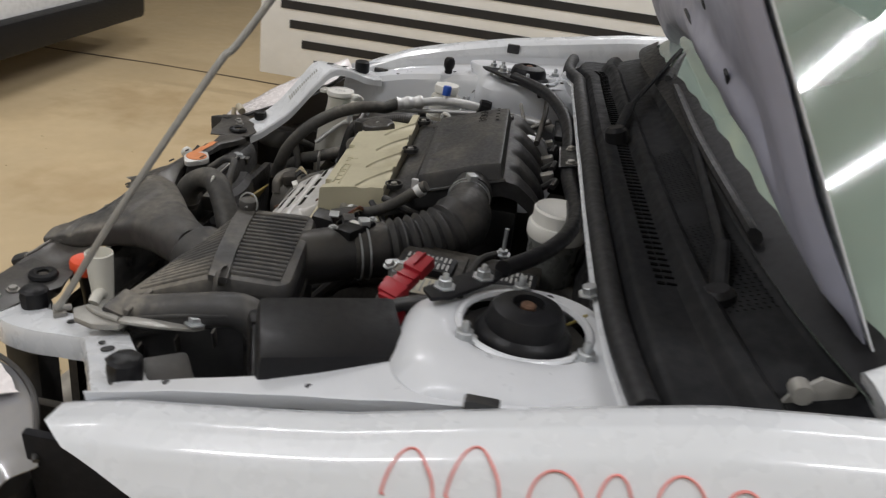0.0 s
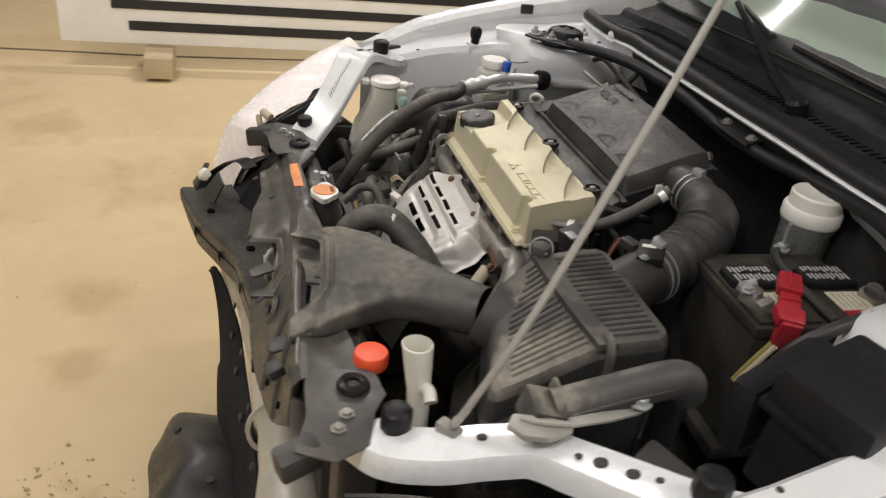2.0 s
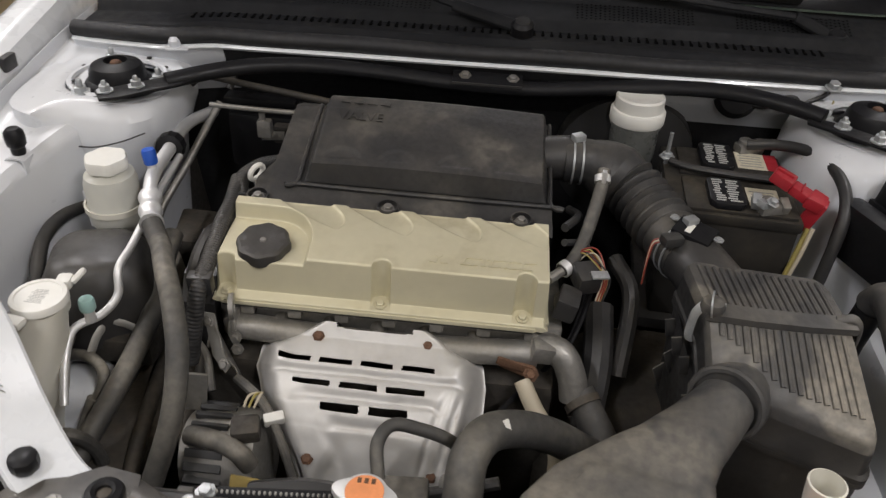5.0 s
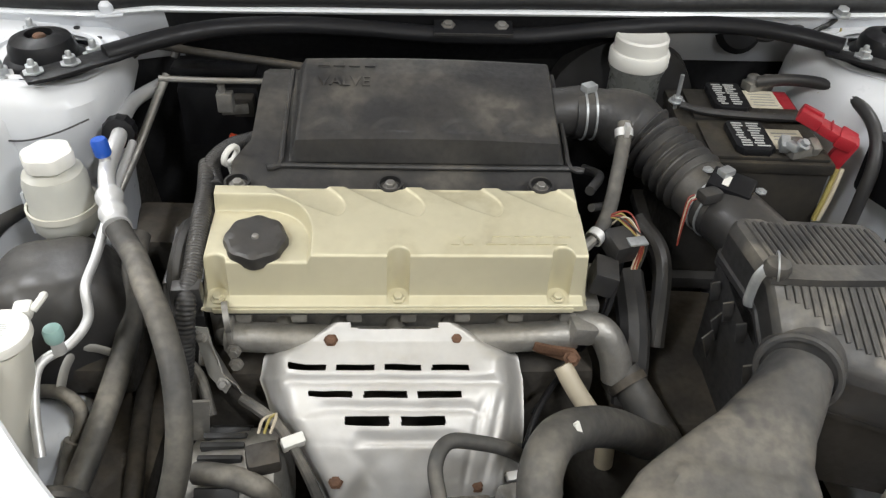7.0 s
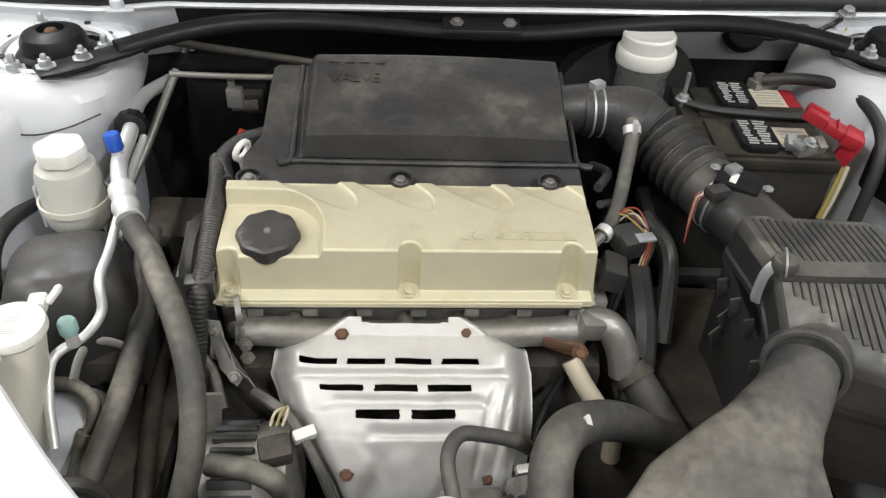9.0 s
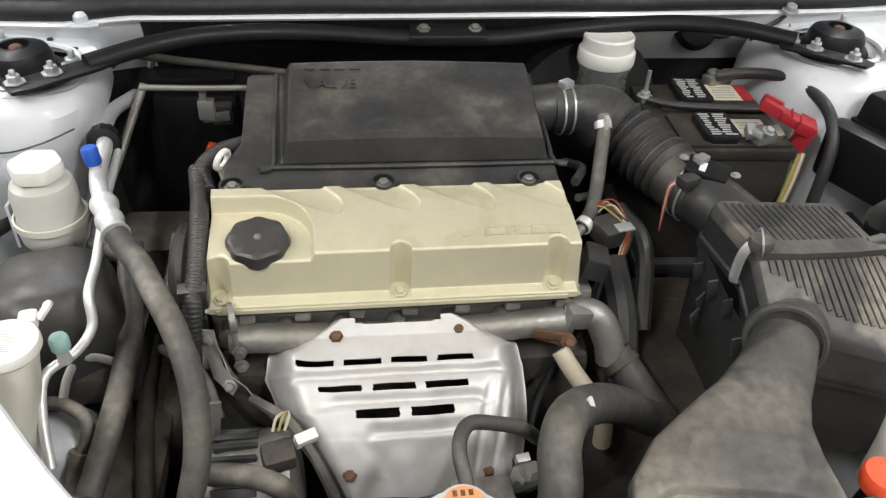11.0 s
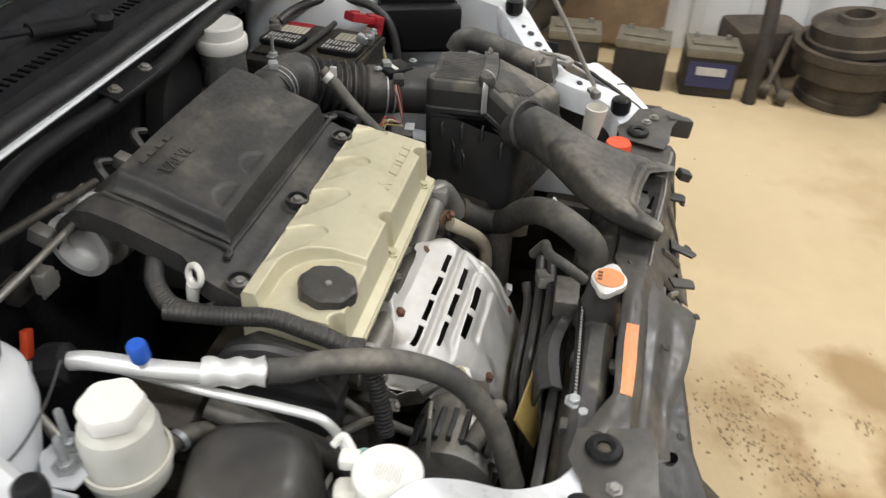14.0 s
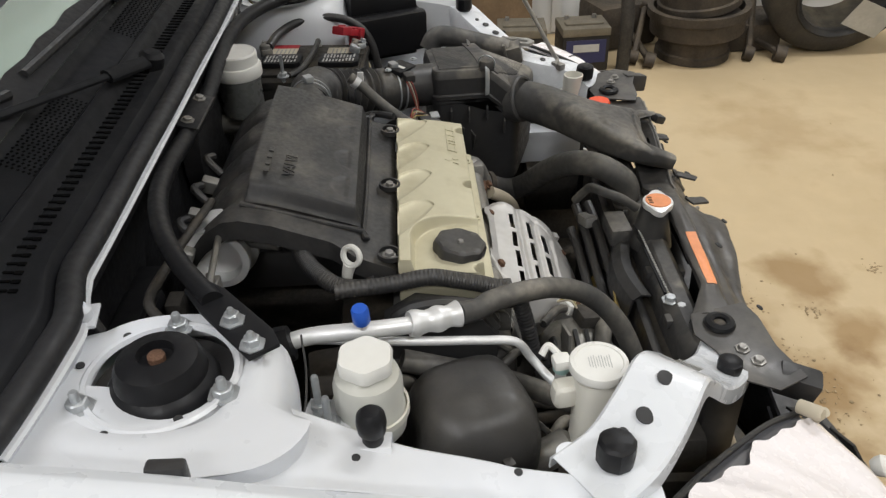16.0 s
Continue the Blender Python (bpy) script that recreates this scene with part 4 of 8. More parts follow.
def headlamp(s, rows, glass, reach, label):
    lamp_ob = thing("headlamp", (s * 0.62, 0.03, 0.42), label, "headlamp", "wrapped headlamps")
    lines = [smooth_line(r, 8) for r in rows]
    cols = [smooth_line([ln[i] for ln in lines], 12) for i in range(len(lines[0]))]

    def shell(k, lift, seed):
        def at(u, v):
            a, b = u * (len(cols) - 1), v * (len(cols[0]) - 1)
            i, j = min(int(a), len(cols) - 2), min(int(b), len(cols[0]) - 2)
            return lerp(lerp(cols[i][j], cols[i][j + 1], b - j), lerp(cols[i + 1][j], cols[i + 1][j + 1], b - j), a - i)

        def fn(u, v):
            q = at(u, v)
            e = 0.02
            n = (at(min(1, u + e), v) - at(max(0, u - e), v)).cross(at(u, min(1, v + e)) - at(u, max(0, v - e)))
            n = n.normalized() if n.length > 1e-9 else Vector((0.5, -0.6, 0.6))
            if n.dot(Vector((0.5, -0.6, 0.6))) < 0:
                n = -n
            fold = abs(noise.noise(Vector((u * 5 + v * 2 + seed, v * 2.0, seed)))) + 0.35 * abs(noise.noise(Vector((u * 12, v * 5 + seed, 2))))
            q = q + n * (lift + k * (0.5 - fold) )
            return (s * q.x, q.y, q.z)
        return fn

    part("lens", field(40, 36, shell(0.0, -0.004, 1), 0.001), glass, lamp_ob, "clear silvered headlamp glass")

    crinkle = shell(0.0042, 0.0035, 7 + s)

    def wrap(u, v):
        edge = (0.045 if s > 0 else 0.030) + 0.035 * noise.noise(Vector((u * 9, 3, s))) + 0.012 * noise.noise(Vector((u * 19, 1, s)))
        return crinkle(lerp(0.02, reach + 0.08 * noise.noise(Vector((v * 6, s, 2))) * (reach < 1), u), lerp(max(0.0, edge), 1, v))

    part("film", field(110, 70, wrap, 0.0006), FILM, lamp_ob, "crinkled pinkish protective film", smooth=80)
    part("bezel", tube([(s * x, y, z + 0.004) for x, y, z in rows[0][1:]], 0.0035, 8, 8), BLACK, lamp_ob, "dark lamp edge")
    # dark tubes draw the shade in two folds of the film
    for u0, u1 in ((0.22, 0.30), (0.46, 0.40)) if s > 0 else ():
        part("fold_shade", tube([Vector(crinkle(lerp(u0, u1, k / 7), 0.10 + 0.85 * k / 7)) + Vector((s * 0.001, -0.001, 0.001)) for k in range(8)], 0.0014, 6, 4), DARK_FILL, lamp_ob, "dark line painted as the shade in a film fold")
    part("housing", loft([[(s * x, y, z) for x, y, z in squircle(0.60, 0.07, z0, a, b, 24, 3, 40)] for z0, a, b in ((0.46, 0.12, 0.06), (0.60, 0.11, 0.05), (0.63, 0.07, 0.03))]), BLACK, lamp_ob)
    return lamp_ob


# black sheet added to keep the space behind the fender edge dark
single("fender_gap_fill", join(box((0.010, 0.24, 0.34), (0.655, 0.300, 0.53), (0, 6, 0), bevel=0.003), box((0.012, 0.20, 0.018), (0.668, 0.300, 0.63), (20, 0, 0), bevel=0.004)), MATTE, "added black sheet that darkens the gap inside the front fender", "wing liner")
headlamp(-1, LAMP_R, LENS, 1.0, "headlamp wrapped in crinkled white film")
headlamp(1, LAMP_L, LENS_CLEAR, 0.72, "silvery headlamp half wrapped in crinkled pinkish film")
# ---------- front end: beam, support panel, radiator ----------
beam = thing("bumper_beam", (0, -0.16, 0.34), "dark steel bumper beam across the bare front", "bumper beam")


def beam_line(x):
    return interp(x, [(-0.62, -0.215), (-0.56, -0.237), (-0.40, -0.196), (-0.20, -0.125), (0.0, -0.100), (0.20, -0.115)])


def beam_top(x):
    return interp(x, [(-0.6, 0.488), (-0.4, 0.500), (-0.2, 0.532), (0.0, 0.556), (0.2, 0.56)])


def beam_tall(x):
    return interp(x, [(-0.57, 0.012), (-0.48, 0.045), (-0.40, 0.062), (-0.2, 0.066), (0.2, 0.062)])


bxs = [-0.565 + 0.66 * k / 40 for k in range(41)]
BEAM_SECT = ((0.11, 0.006, 0), (0.06, 0, 0), (0.006, 0, 0), (0, -0.006, 0), (0, 0, 0.44), (0.012, 0, 0.5), (0, 0, 0.56), (0, 0, 0.96), (0.006, 0, 1), (0.09, 0, 1))
part("beam_face", sheet([[(x, beam_line(x) + dy, beam_top(x) + z - k * beam_tall(x)) for x in bxs] for dy, z, k in BEAM_SECT], 0.003), BLACK, beam)
for s in (1, -1):
    part("crash_box", box((0.09, 0.20, 0.11), (s * 0.47, 0.05, 0.41), bevel=0.01), GRIME, beam)
for x, z in ((-0.40, -0.030), (-0.27, -0.034), (-0.12, -0.03)):
    part("beam_hole", place(lathe([(0.009, 0), (0.009, 0.003)], 14), upright((x, beam_line(x) - 0.002, beam_top(x) + z), (0, -1, 0))), VOID, beam)
for x in (-0.43, -0.22):
    part("beam_hole", lathe([(0.008, 0), (0.008, 0.003)], 14, pose(x, beam_line(x) + 0.035, beam_top(x) + 0.0015)), VOID, beam)
# torn lamp mounts and a loose end at the beam's tip
part("end_arm", sheet([[Vector(p) + Vector((0, d, 0.3 * d)) for p in smooth_line([(-0.515, -0.190, 0.510), (-0.520, -0.165, 0.545), (-0.500, -0.130, 0.580), (-0.465, -0.105, 0.600), (-0.430, -0.090, 0.598)], 5)] for d in (-0.012, 0.0, 0.014)], 0.003), BLACK_CLEAN, beam, "black curved bracket at the beam end")
part("end_shard", plate([(-0.555, -0.205, 0.505), (-0.520, -0.200, 0.508), (-0.512, -0.178, 0.545), (-0.535, -0.170, 0.560), (-0.560, -0.178, 0.548), (-0.548, -0.190, 0.530)], 0.004, 0.001), BLACK, beam, "broken black plastic shard")
part("end_shard", plate([(-0.490, -0.185, 0.512), (-0.440, -0.160, 0.512), (-0.430, -0.140, 0.560), (-0.470, -0.150, 0.570)], 0.004, 0.001), BLACK, beam, "broken black plastic shard")
part("lamp_stub", place(lathe([(0.008, -0.006), (0.012, 0.0), (0.014, 0.008), (0.011, 0.015), (0.004, 0.018)], 20), upright((-0.488, -0.176, 0.552), (-0.3, -0.8, 0.5))), CAPWHITE, beam, "pale broken lamp stub")
# black panels fill the dark voids behind the beam
part("void_panel", plate([(-0.470, -0.110, 0.500), (-0.345, -0.060, 0.490), (-0.335, -0.035, 0.655), (-0.400, -0.035, 0.660), (-0.450, -0.060, 0.600)], 0.004, 0.001), MATTE, beam, "black panel filling the dark gap behind the beam")
# black sheet added so the gap between lamp and beam stays dark
part("gap_fill_sheet", sheet([[(-0.565, -0.130, 0.478), (-0.510, -0.125, 0.484), (-0.455, -0.115, 0.488)], [(-0.605, -0.085, 0.528), (-0.530, -0.070, 0.545), (-0.450, -0.070, 0.552)], [(-0.560, -0.045, 0.585), (-0.500, -0.045, 0.605), (-0.445, -0.045, 0.620)]], 0.003), MATTE, beam, "black sheet added to darken the gap behind the lamp")
part("void_panel", plate([(-0.345, -0.060, 0.480), (-0.120, -0.050, 0.500), (-0.120, -0.045, 0.640), (-0.335, -0.040, 0.640)], 0.004, 0.001), MATTE, beam, "black panel filling the dark gap behind the beam")
low = [(-0.50, -0.105, 0.318), (-0.38, -0.080, 0.322), (-0.27, -0.066, 0.332), (-0.16, -0.058, 0.342), (-0.02, -0.052, 0.350), (0.10, -0.050, 0.352), (0.25, -0.055, 0.352), (0.40, -0.06, 0.34)]
cross = thing("lower_crossmember", (0, -0.065, 0.30), "dull silver lower crossmember", "crossmember")
part("rail", tube(low, 0.045, 20, 12, radius=lambda t: 0.050 + 0.0022 * math.sin(24 * t) + 0.0012 * math.sin(61 * t + 1)), RAIL, cross)
for x, y, z in ((-0.33, -0.122, 0.330), (-0.16, -0.112, 0.340), (0.0, -0.104, 0.345), (0.14, -0.104, 0.345)):
    part("rail_hole", place(lathe([(0.007, 0), (0.007, 0.004)], 14), upright((x, y - 0.003, z), (0, -1, 0.3))), DARK_FILL, cross)
for x in (-0.24, 0.06):
    part("rail_seam", ring_lathe([(0.050, -0.003), (0.057, -0.003), (0.057, 0.003), (0.050, 0.003)], 24, upright((x, -0.06, interp(x, [(p[0], p[2]) for p in low])), (1, 0.1, 0.1))), RAIL, cross)

# torn black valance and a crumpled liner on the floor
val = [(-0.468, -0.172, 0.338), (-0.452, -0.165, 0.348), (-0.425, -0.150, 0.330), (-0.385, -0.135, 0.300), (-0.325, -0.120, 0.272), (-0.20, -0.112, 0.262), (-0.08, -0.105, 0.254), (0.10, -0.10, 0.25), (0.30, -0.10, 0.25)]
lowv = [(-0.462, -0.170, 0.334), (-0.445, -0.162, 0.326), (-0.435, -0.160, 0.272), (-0.410, -0.160, 0.215), (-0.350, -0.160, 0.170), (-0.300, -0.165, 0.190), (-0.20, -0.165, 0.13), (-0.05, -0.14, 0.10), (0.30, -0.14, 0.10)]
valance = thing("valance", (0, -0.15, 0.25), "torn dark plastic valance hanging below the front", "valance")
part("valance_skin", sheet([smooth_line(val, 4), [lerp(Vector(a), Vector(b), 0.5) + Vector((0, -0.012 + rough(a, 0.01), 0)) for a, b in zip(smooth_line(val, 4), smooth_line(lowv, 4))], smooth_line(lowv, 4)], 0.003), MATTE, valance)

part("folded_edge", tube(val, 0.0045, 8, 4), MATTE, valance, "folded upper edge")
for k in (4, 5, 6):
    part("push_clip", place(lathe([(0.009, 0), (0.009, 0.003), (0.004, 0.006)], 14), upright(lerp(Vector(val[k]), Vector(lowv[k]), 0.15) + Vector((0, -0.006, 0)), (0, -1, 0.1))), BLACK, valance)


def liner(u, v):
    a = math.pi * (0.05 + 0.95 * u)
    x = lerp(-0.25, 0.13, v)
    r = 0.12 + 0.04 * math.sin(4 * v) + rough((u * 2, v * 3, 1), 0.03, 1.5)
    return (x + rough((u, v, 5), 0.03, 3), -0.185 - 0.12 * math.cos(a) + rough((u, v, 9), 0.02, 4), max(0.004, r * math.sin(a)))


wl = thing("wheel_liner", (-0.06, -0.185, 0), "crumpled black plastic wheel liner on the floor", "wheel liner")
part("liner_skin", field(28, 40, liner, 0.003), BLACK, wl)
for u, v in ((0.35, 0.2), (0.5, 0.55), (0.7, 0.8)):
    part("liner_hole", place(lathe([(0.008, 0), (0.008, 0.005)], 12), upright(liner(u, v), Vector(liner(u, v)) - Vector((-0.06, -0.185, 0)))), DARK_FILL, wl)

# upper radiator support: a creased, bent pressing
sup = thing("radiator_support", (0, -0.01, 0.40), "creased dark grey radiator support panel", "radiator support")


def sup_top(x):
    return 0.676 + 0.012 * math.exp(-((x + 0.10) / 0.10) ** 2) - 0.014 * math.exp(-((x - 0.02) / 0.05) ** 2) + 0.005 * noise.noise(Vector((x * 9, 0, 3)))


def sup_fn(u, v):
    x = lerp(-0.335, 0.335, u)
    back = interp(x, [(-0.335, 0.030), (-0.27, -0.004), (-0.12, -0.004), (0.0, 0.012), (0.2, 0.0), (0.335, 0.025)])
    front = interp(x, [(-0.335, -0.045), (-0.32, -0.074), (-0.24, -0.078), (-0.16, -0.094), (-0.10, -0.104), (-0.058, -0.106), (-0.045, -0.062), (0.015, -0.062), (0.030, -0.108), (0.09, -0.108), (0.16, -0.104), (0.25, -0.090), (0.30, -0.082), (0.335, -0.070)])
    drop = interp(x, [(-0.335, 0.02), (-0.30, 0.032), (-0.20, 0.032), (-0.15, 0.030), (-0.06, 0.034), (-0.045, 0.025), (0.012, 0.020), (0.030, 0.075), (0.10, 0.105), (0.18, 0.125), (0.26, 0.115), (0.335, 0.060)])
    z0 = sup_top(x)
    ridge = interp(x, [(-0.335, -0.025), (-0.08, -0.028), (0.14, -0.048), (0.335, -0.060)])
    if v < 0.12:
        q = v / 0.12
        y, z = back, z0 - 0.012 * (1 - q)
    elif v < 0.45:
        q = (v - 0.12) / 0.33
        y, z = lerp(back, ridge, q), z0 + 0.003 * math.sin(math.pi * q) - 0.012 * step(0.03, 0.08, x) * math.sin(math.pi * min(1, q * 1.1))
    elif v < 0.55:
        q = (v - 0.45) / 0.10
        y, z = lerp(ridge, ridge - 0.010, q), z0 - 0.014 * q
    else:
        q = (v - 0.55) / 0.45
        y, z = lerp(ridge - 0.010, front, q), z0 - 0.014 - drop * q + 0.0025 * math.sin(3 * math.pi * q + 5 * x) * (1 - step(-0.1, 0.05, x))
    return (x, y + 0.004 * noise.noise(Vector((x * 14, v * 3, 1))), z + 0.0022 * noise.noise(Vector((x * 16, v * 6, 7))) + 0.0012 * noise.noise(Vector((x * 40, v * 9, 2))))


part("upper_panel", field(120, 36, sup_fn, 0.0016), SUPPORT, sup)
for s in (1, -1):
    tail = [(s * 0.315, -0.045), (s * 0.335, 0.030), (s * 0.375, 0.036), (s * 0.405, 0.018), (s * 0.455, 0.004), (s * 0.475, -0.035), (s * 0.455, -0.075), (s * 0.40, -0.058), (s * 0.345, -0.055)]
    e = part("end_plate", prism(tail[::s], 0.676, 0.6785, bevel=0.0006), SUPPORT, sup)
    part("grommet", ring_lathe([(0.008, 0.0), (0.018, 0.0), (0.020, 0.003), (0.018, 0.007), (0.012, 0.009), (0.008, 0.007)], 24, pose(s * 0.359, 0.0, 0.679)), BLACK_CLEAN, e, "black rubber mount")
    part("grommet_core", lathe([(0.009, 0.0), (0.009, 0.004), (0.005, 0.006)], 14, pose(s * 0.359, 0.0, 0.678)), GRIME, e)
    for k in range(2):
        part("bolt", bolt((s * (0.405 + 0.022 * k), -0.014 - 0.012 * k, 0.679), r=0.0055, h=0.006), CAST, e)
    part("front_lug", box((0.030, 0.05, 0.035), (s * 0.445, -0.07, 0.66), (10, 8 * s, 20 * s), bevel=0.006), BLACK, sup)
for q, r in (((-0.285, -0.085, 0.642), 0.005), ((-0.165, -0.062, 0.664), 0.006), ((-0.068, -0.105, 0.641), 0.005), ((0.10, -0.095, 0.632), 0.007), ((0.22, -0.085, 0.635), 0.006), ((-0.02, -0.01, 0.676), 0.005)):
    hole(q, r, sup, (0, -0.45, 0.9))
part("label", field(20, 4, lambda u, v: Vector(sup_fn((lerp(-0.272, -0.160, u) + 0.335) / 0.67, lerp(0.24, 0.43, v))) + Vector((0, 0, 0.0012)), 0.0006), ORANGE, sup, "faded orange warning label")
# dished hole with a raised rim, and two pressed folds down the plate
q = Vector(sup_fn((0.105 + 0.335) / 0.67, 0.74))
part("dish", place(ring_lathe([(0.008, 0.0), (0.012, 0.004), (0.019, 0.005), (0.024, 0.0)], 28, Matrix()), upright(q, (0, -0.9, 0.35))), SUPPORT, sup)
part("dish_hole", place(lathe([(0.009, 0.0005), (0.009, 0.0022)], 20), upright(q, (0, -0.9, 0.35))), VOID, sup)
for x, v0, v1 in ((0.060, 0.60, 0.80), (0.165, 0.56, 0.97), (0.235, 0.56, 0.97)):
    part("stiffening_rib", tube([Vector(sup_fn((x + 0.03 * k / 3 + 0.335) / 0.67, lerp(v0, v1, k / 3))) + Vector((0, 0.001, 0)) for k in range(4)], 0.0060, 10, 4), SUPPORT, sup)
for x, v in ((0.215, 0.88), (0.055, 0.80), (0.29, 0.85)):
    part("plate_hole", place(lathe([(0.005, 0), (0.005, 0.003)], 14), upright(sup_fn((x + 0.335) / 0.67, v), (0, -0.9, 0.35))), VOID, sup)
# pale tube draws the highlight along the ridge
part("ridge_highlight", tube([Vector(sup_fn((x + 0.335) / 0.67, 0.45)) + Vector((0, -0.001, 0.001)) for x in [-0.02 + 0.33 * k / 16 for k in range(17)]], 0.0022, 8, 3), CAST, sup, "pale line painted as the highlight along the ridge")
for x, y, z, w, turn in ((0.020, -0.102, 0.627, 0.024, 20), (0.085, -0.103, 0.632, 0.018, -15), (0.225, -0.086, 0.642, 0.028, 10)):
    part("front_tab", place(prism([(-w / 2, 0.032), (w / 2, 0.032), (w * 0.45, 0.0), (w * 0.25, -0.005), (-w * 0.45, -0.001)], -0.002, 0.002, bevel=0.0008), pose(x, y, z, 10, 4, turn)), BLACK, sup)
# bonnet latch in the middle
# a black plate stands for the shaded depth of the opening
part("latch_well", plate([(-0.075, -0.040, 0.650), (0.030, -0.040, 0.655), (0.030, -0.062, 0.560), (-0.070, -0.062, 0.560)], 0.004, 0.001), VOID, sup, "black plate painted as the shade in the latch opening")
part("latch_plate", plate([(-0.032, -0.062, 0.638), (0.004, -0.066, 0.628), (0.014, -0.074, 0.596), (-0.022, -0.070, 0.604)], 0.004, 0.001), CAST, sup, "greasy bonnet latch")
part("latch_hook", tube([(-0.030, -0.070, 0.640), (-0.012, -0.080, 0.632), (0.006, -0.080, 0.612), (0.0, -0.076, 0.598)], 0.0035, 8), CAST, sup)
part("latch_bar", box((0.042, 0.007, 0.007), (-0.012, -0.078, 0.618), (0, 28, 8), bevel=0.002), CAST, sup)
part("centre_post", box((0.05, 0.012, 0.30), (0.02, -0.035, 0.46), bevel=0.004), SUPPORT, sup)
part("lower_rail", box((0.9, 0.05, 0.06), (0, -0.01, 0.27), bevel=0.01), SUPPORT, sup)
for s in (1, -1):
    part("side_post", box((0.05, 0.05, 0.38), (s * 0.40, 0.0, 0.47), bevel=0.01), SUPPORT, sup)
part("front_pin", box((0.022, 0.022, 0.016), (0.285, -0.085, 0.652), (20, 0, 20), bevel=0.004), BLACK, sup)

rad = thing("radiator", (-0.05, 0.035, 0.25), "black radiator with a plastic top tank", "radiator")
part("top_tank", soften(loft([squircle(-0.06, 0.021, z, a, b, 48, 7) for z, a, b in ((0.570, 0.315, 0.020), (0.612, 0.315, 0.0235), (0.634, 0.314, 0.023), (0.648, 0.311, 0.018), (0.655, 0.307, 0.009))]), 0.0), AIRBOX, rad)
part("core", box((0.66, 0.022, 0.34), (-0.05, 0.042, 0.43)), GRIME, rad)
part("condenser", box((0.62, 0.014, 0.33), (-0.02, -0.015, 0.43)), GRIME, rad, "grey condenser core")
for k in range(16):
    part("fin", box((0.60, 0.016, 0.003), (-0.02, -0.015, 0.28 + k * 0.02)), GRIME, rad)
part("filler_neck", lathe([(0.034, 0.630), (0.030, 0.650), (0.024, 0.675), (0.021, 0.690), (0.020, 0.696)], 24, pose(-0.103, 0.022, 0)), BLACK, rad)
cap = part("radiator_cap", place(prism([(0.023 * math.cos(t) * (1.0 + 0.45 * max(0, abs(math.cos(t)) - 0.8) / 0.2), 0.023 * math.sin(t)) for t in (2 * math.pi * k / 40 for k in range(40))], 0, 0.010, bevel=0.002), pose(-0.103, 0.018, 0.697, 0, 0, -8)), PIPE, rad, "steel radiator cap")
part("cap_disc", lathe([(0.019, 0.707), (0.019, 0.7085)], 32, pose(-0.103, 0.018, 0)), ORANGE, cap, "orange warning disc")
for k in range(3):
    part("cap_print", box((0.004, 0.006, 0.0005), (-0.110 + k * 0.007, 0.030, 0.7088)), RUST, cap)
for x in (-0.30, -0.19, -0.02, 0.10, 0.20):
    part("tank_lug", box((0.018, 0.056, 0.014), (x, 0.021, 0.637), bevel=0.003), AIRBOX, rad)
shroud = thing("fan_shroud", (-0.12, 0.08, 0.28), "black fan shroud behind the radiator", "fan shroud")
part("shroud_plate", box((0.52, 0.014, 0.34), (-0.12, 0.062, 0.44), bevel=0.005), BLACK, shroud)
part("shroud_hood", sheet([[(x, y + 0.012 * math.sin(math.pi * (x + 0.24) / 0.14), z) for x in [-0.24 + 0.14 * k / 12 for k in range(13)]] for y, z in ((0.052, 0.634), (0.066, 0.636), (0.078, 0.626), (0.084, 0.594))], 0.003), BLACK, shroud, "rounded shroud top")
part("shroud_step", box((0.060, 0.034, 0.030), (-0.075, 0.068, 0.640), (0, 0, 4), bevel=0.005), AIRBOX, shroud)
for k, (y, z) in enumerate(((0.104, 0.590), (0.088, 0.606), (0.118, 0.570))):
    part("fan_cable", tube([(0.03 - 0.02 * k, y + 0.012, z + 0.03), (-0.04, y + 0.003, z + 0.012), (-0.10 - 0.01 * k, y, z), (-0.19, y - 0.004, z - 0.012), (-0.25, y - 0.016, z - 0.06)], 0.0075, 10), BLACK, shroud, "black cable sleeve")
part("cable_plug", box((0.03, 0.022, 0.018), (-0.02, 0.104, 0.622), (0, 10, 20), bevel=0.003), CAST, shroud, "pale cable plug")
part("shroud_ring", place(ring_lathe([(0.125, 0), (0.135, 0), (0.135, 0.012), (0.125, 0.012)], 40, Matrix()), upright((-0.15, 0.074, 0.46), (0, 1, 0))), BLACK, shroud)
for k in range(5):
    a = 2 * math.pi * k / 5
    part("fan_blade", place(box((0.09, 0.05, 0.004), (0.072, 0, 0.024), (25, 0, 0), bevel=0.0015), upright((-0.15, 0.074, 0.46), (0, 1, 0)) @ pose(0, 0, 0, 0, 0, math.degrees(a))), YELLOWGLASS, shroud, "amber-brown plastic fan blade")
part("fan_hub", place(lathe([(0.035, 0.0), (0.035, 0.035), (0.028, 0.045)], 24), upright((-0.15, 0.074, 0.46), (0, 1, 0))), BLACK, shroud)
# beaded tie along the shroud
beads = bmesh.new()
A, B = Vector((-0.100, 0.046, 0.662)), Vector((-0.262, 0.037, 0.656))
for k in range(30):
    beads = join(beads, box((0.0028, 0.0042, 0.004), lerp(A, B, k / 29), bevel=0.001, seg=1))
part("tie_strap", tube([A - Vector((0, 0, 0.004)), B - Vector((0, 0, 0.004))], 0.0075, 8, smooth=False, squash=0.5), BLACK_CLEAN, shroud)
part("beaded_tie", beads, ROD, shroud, "grey beaded cable tie")
part("tie_bolt", bolt(B + Vector((-0.012, 0, -0.004)), r=0.007, h=0.008), STEEL, shroud)
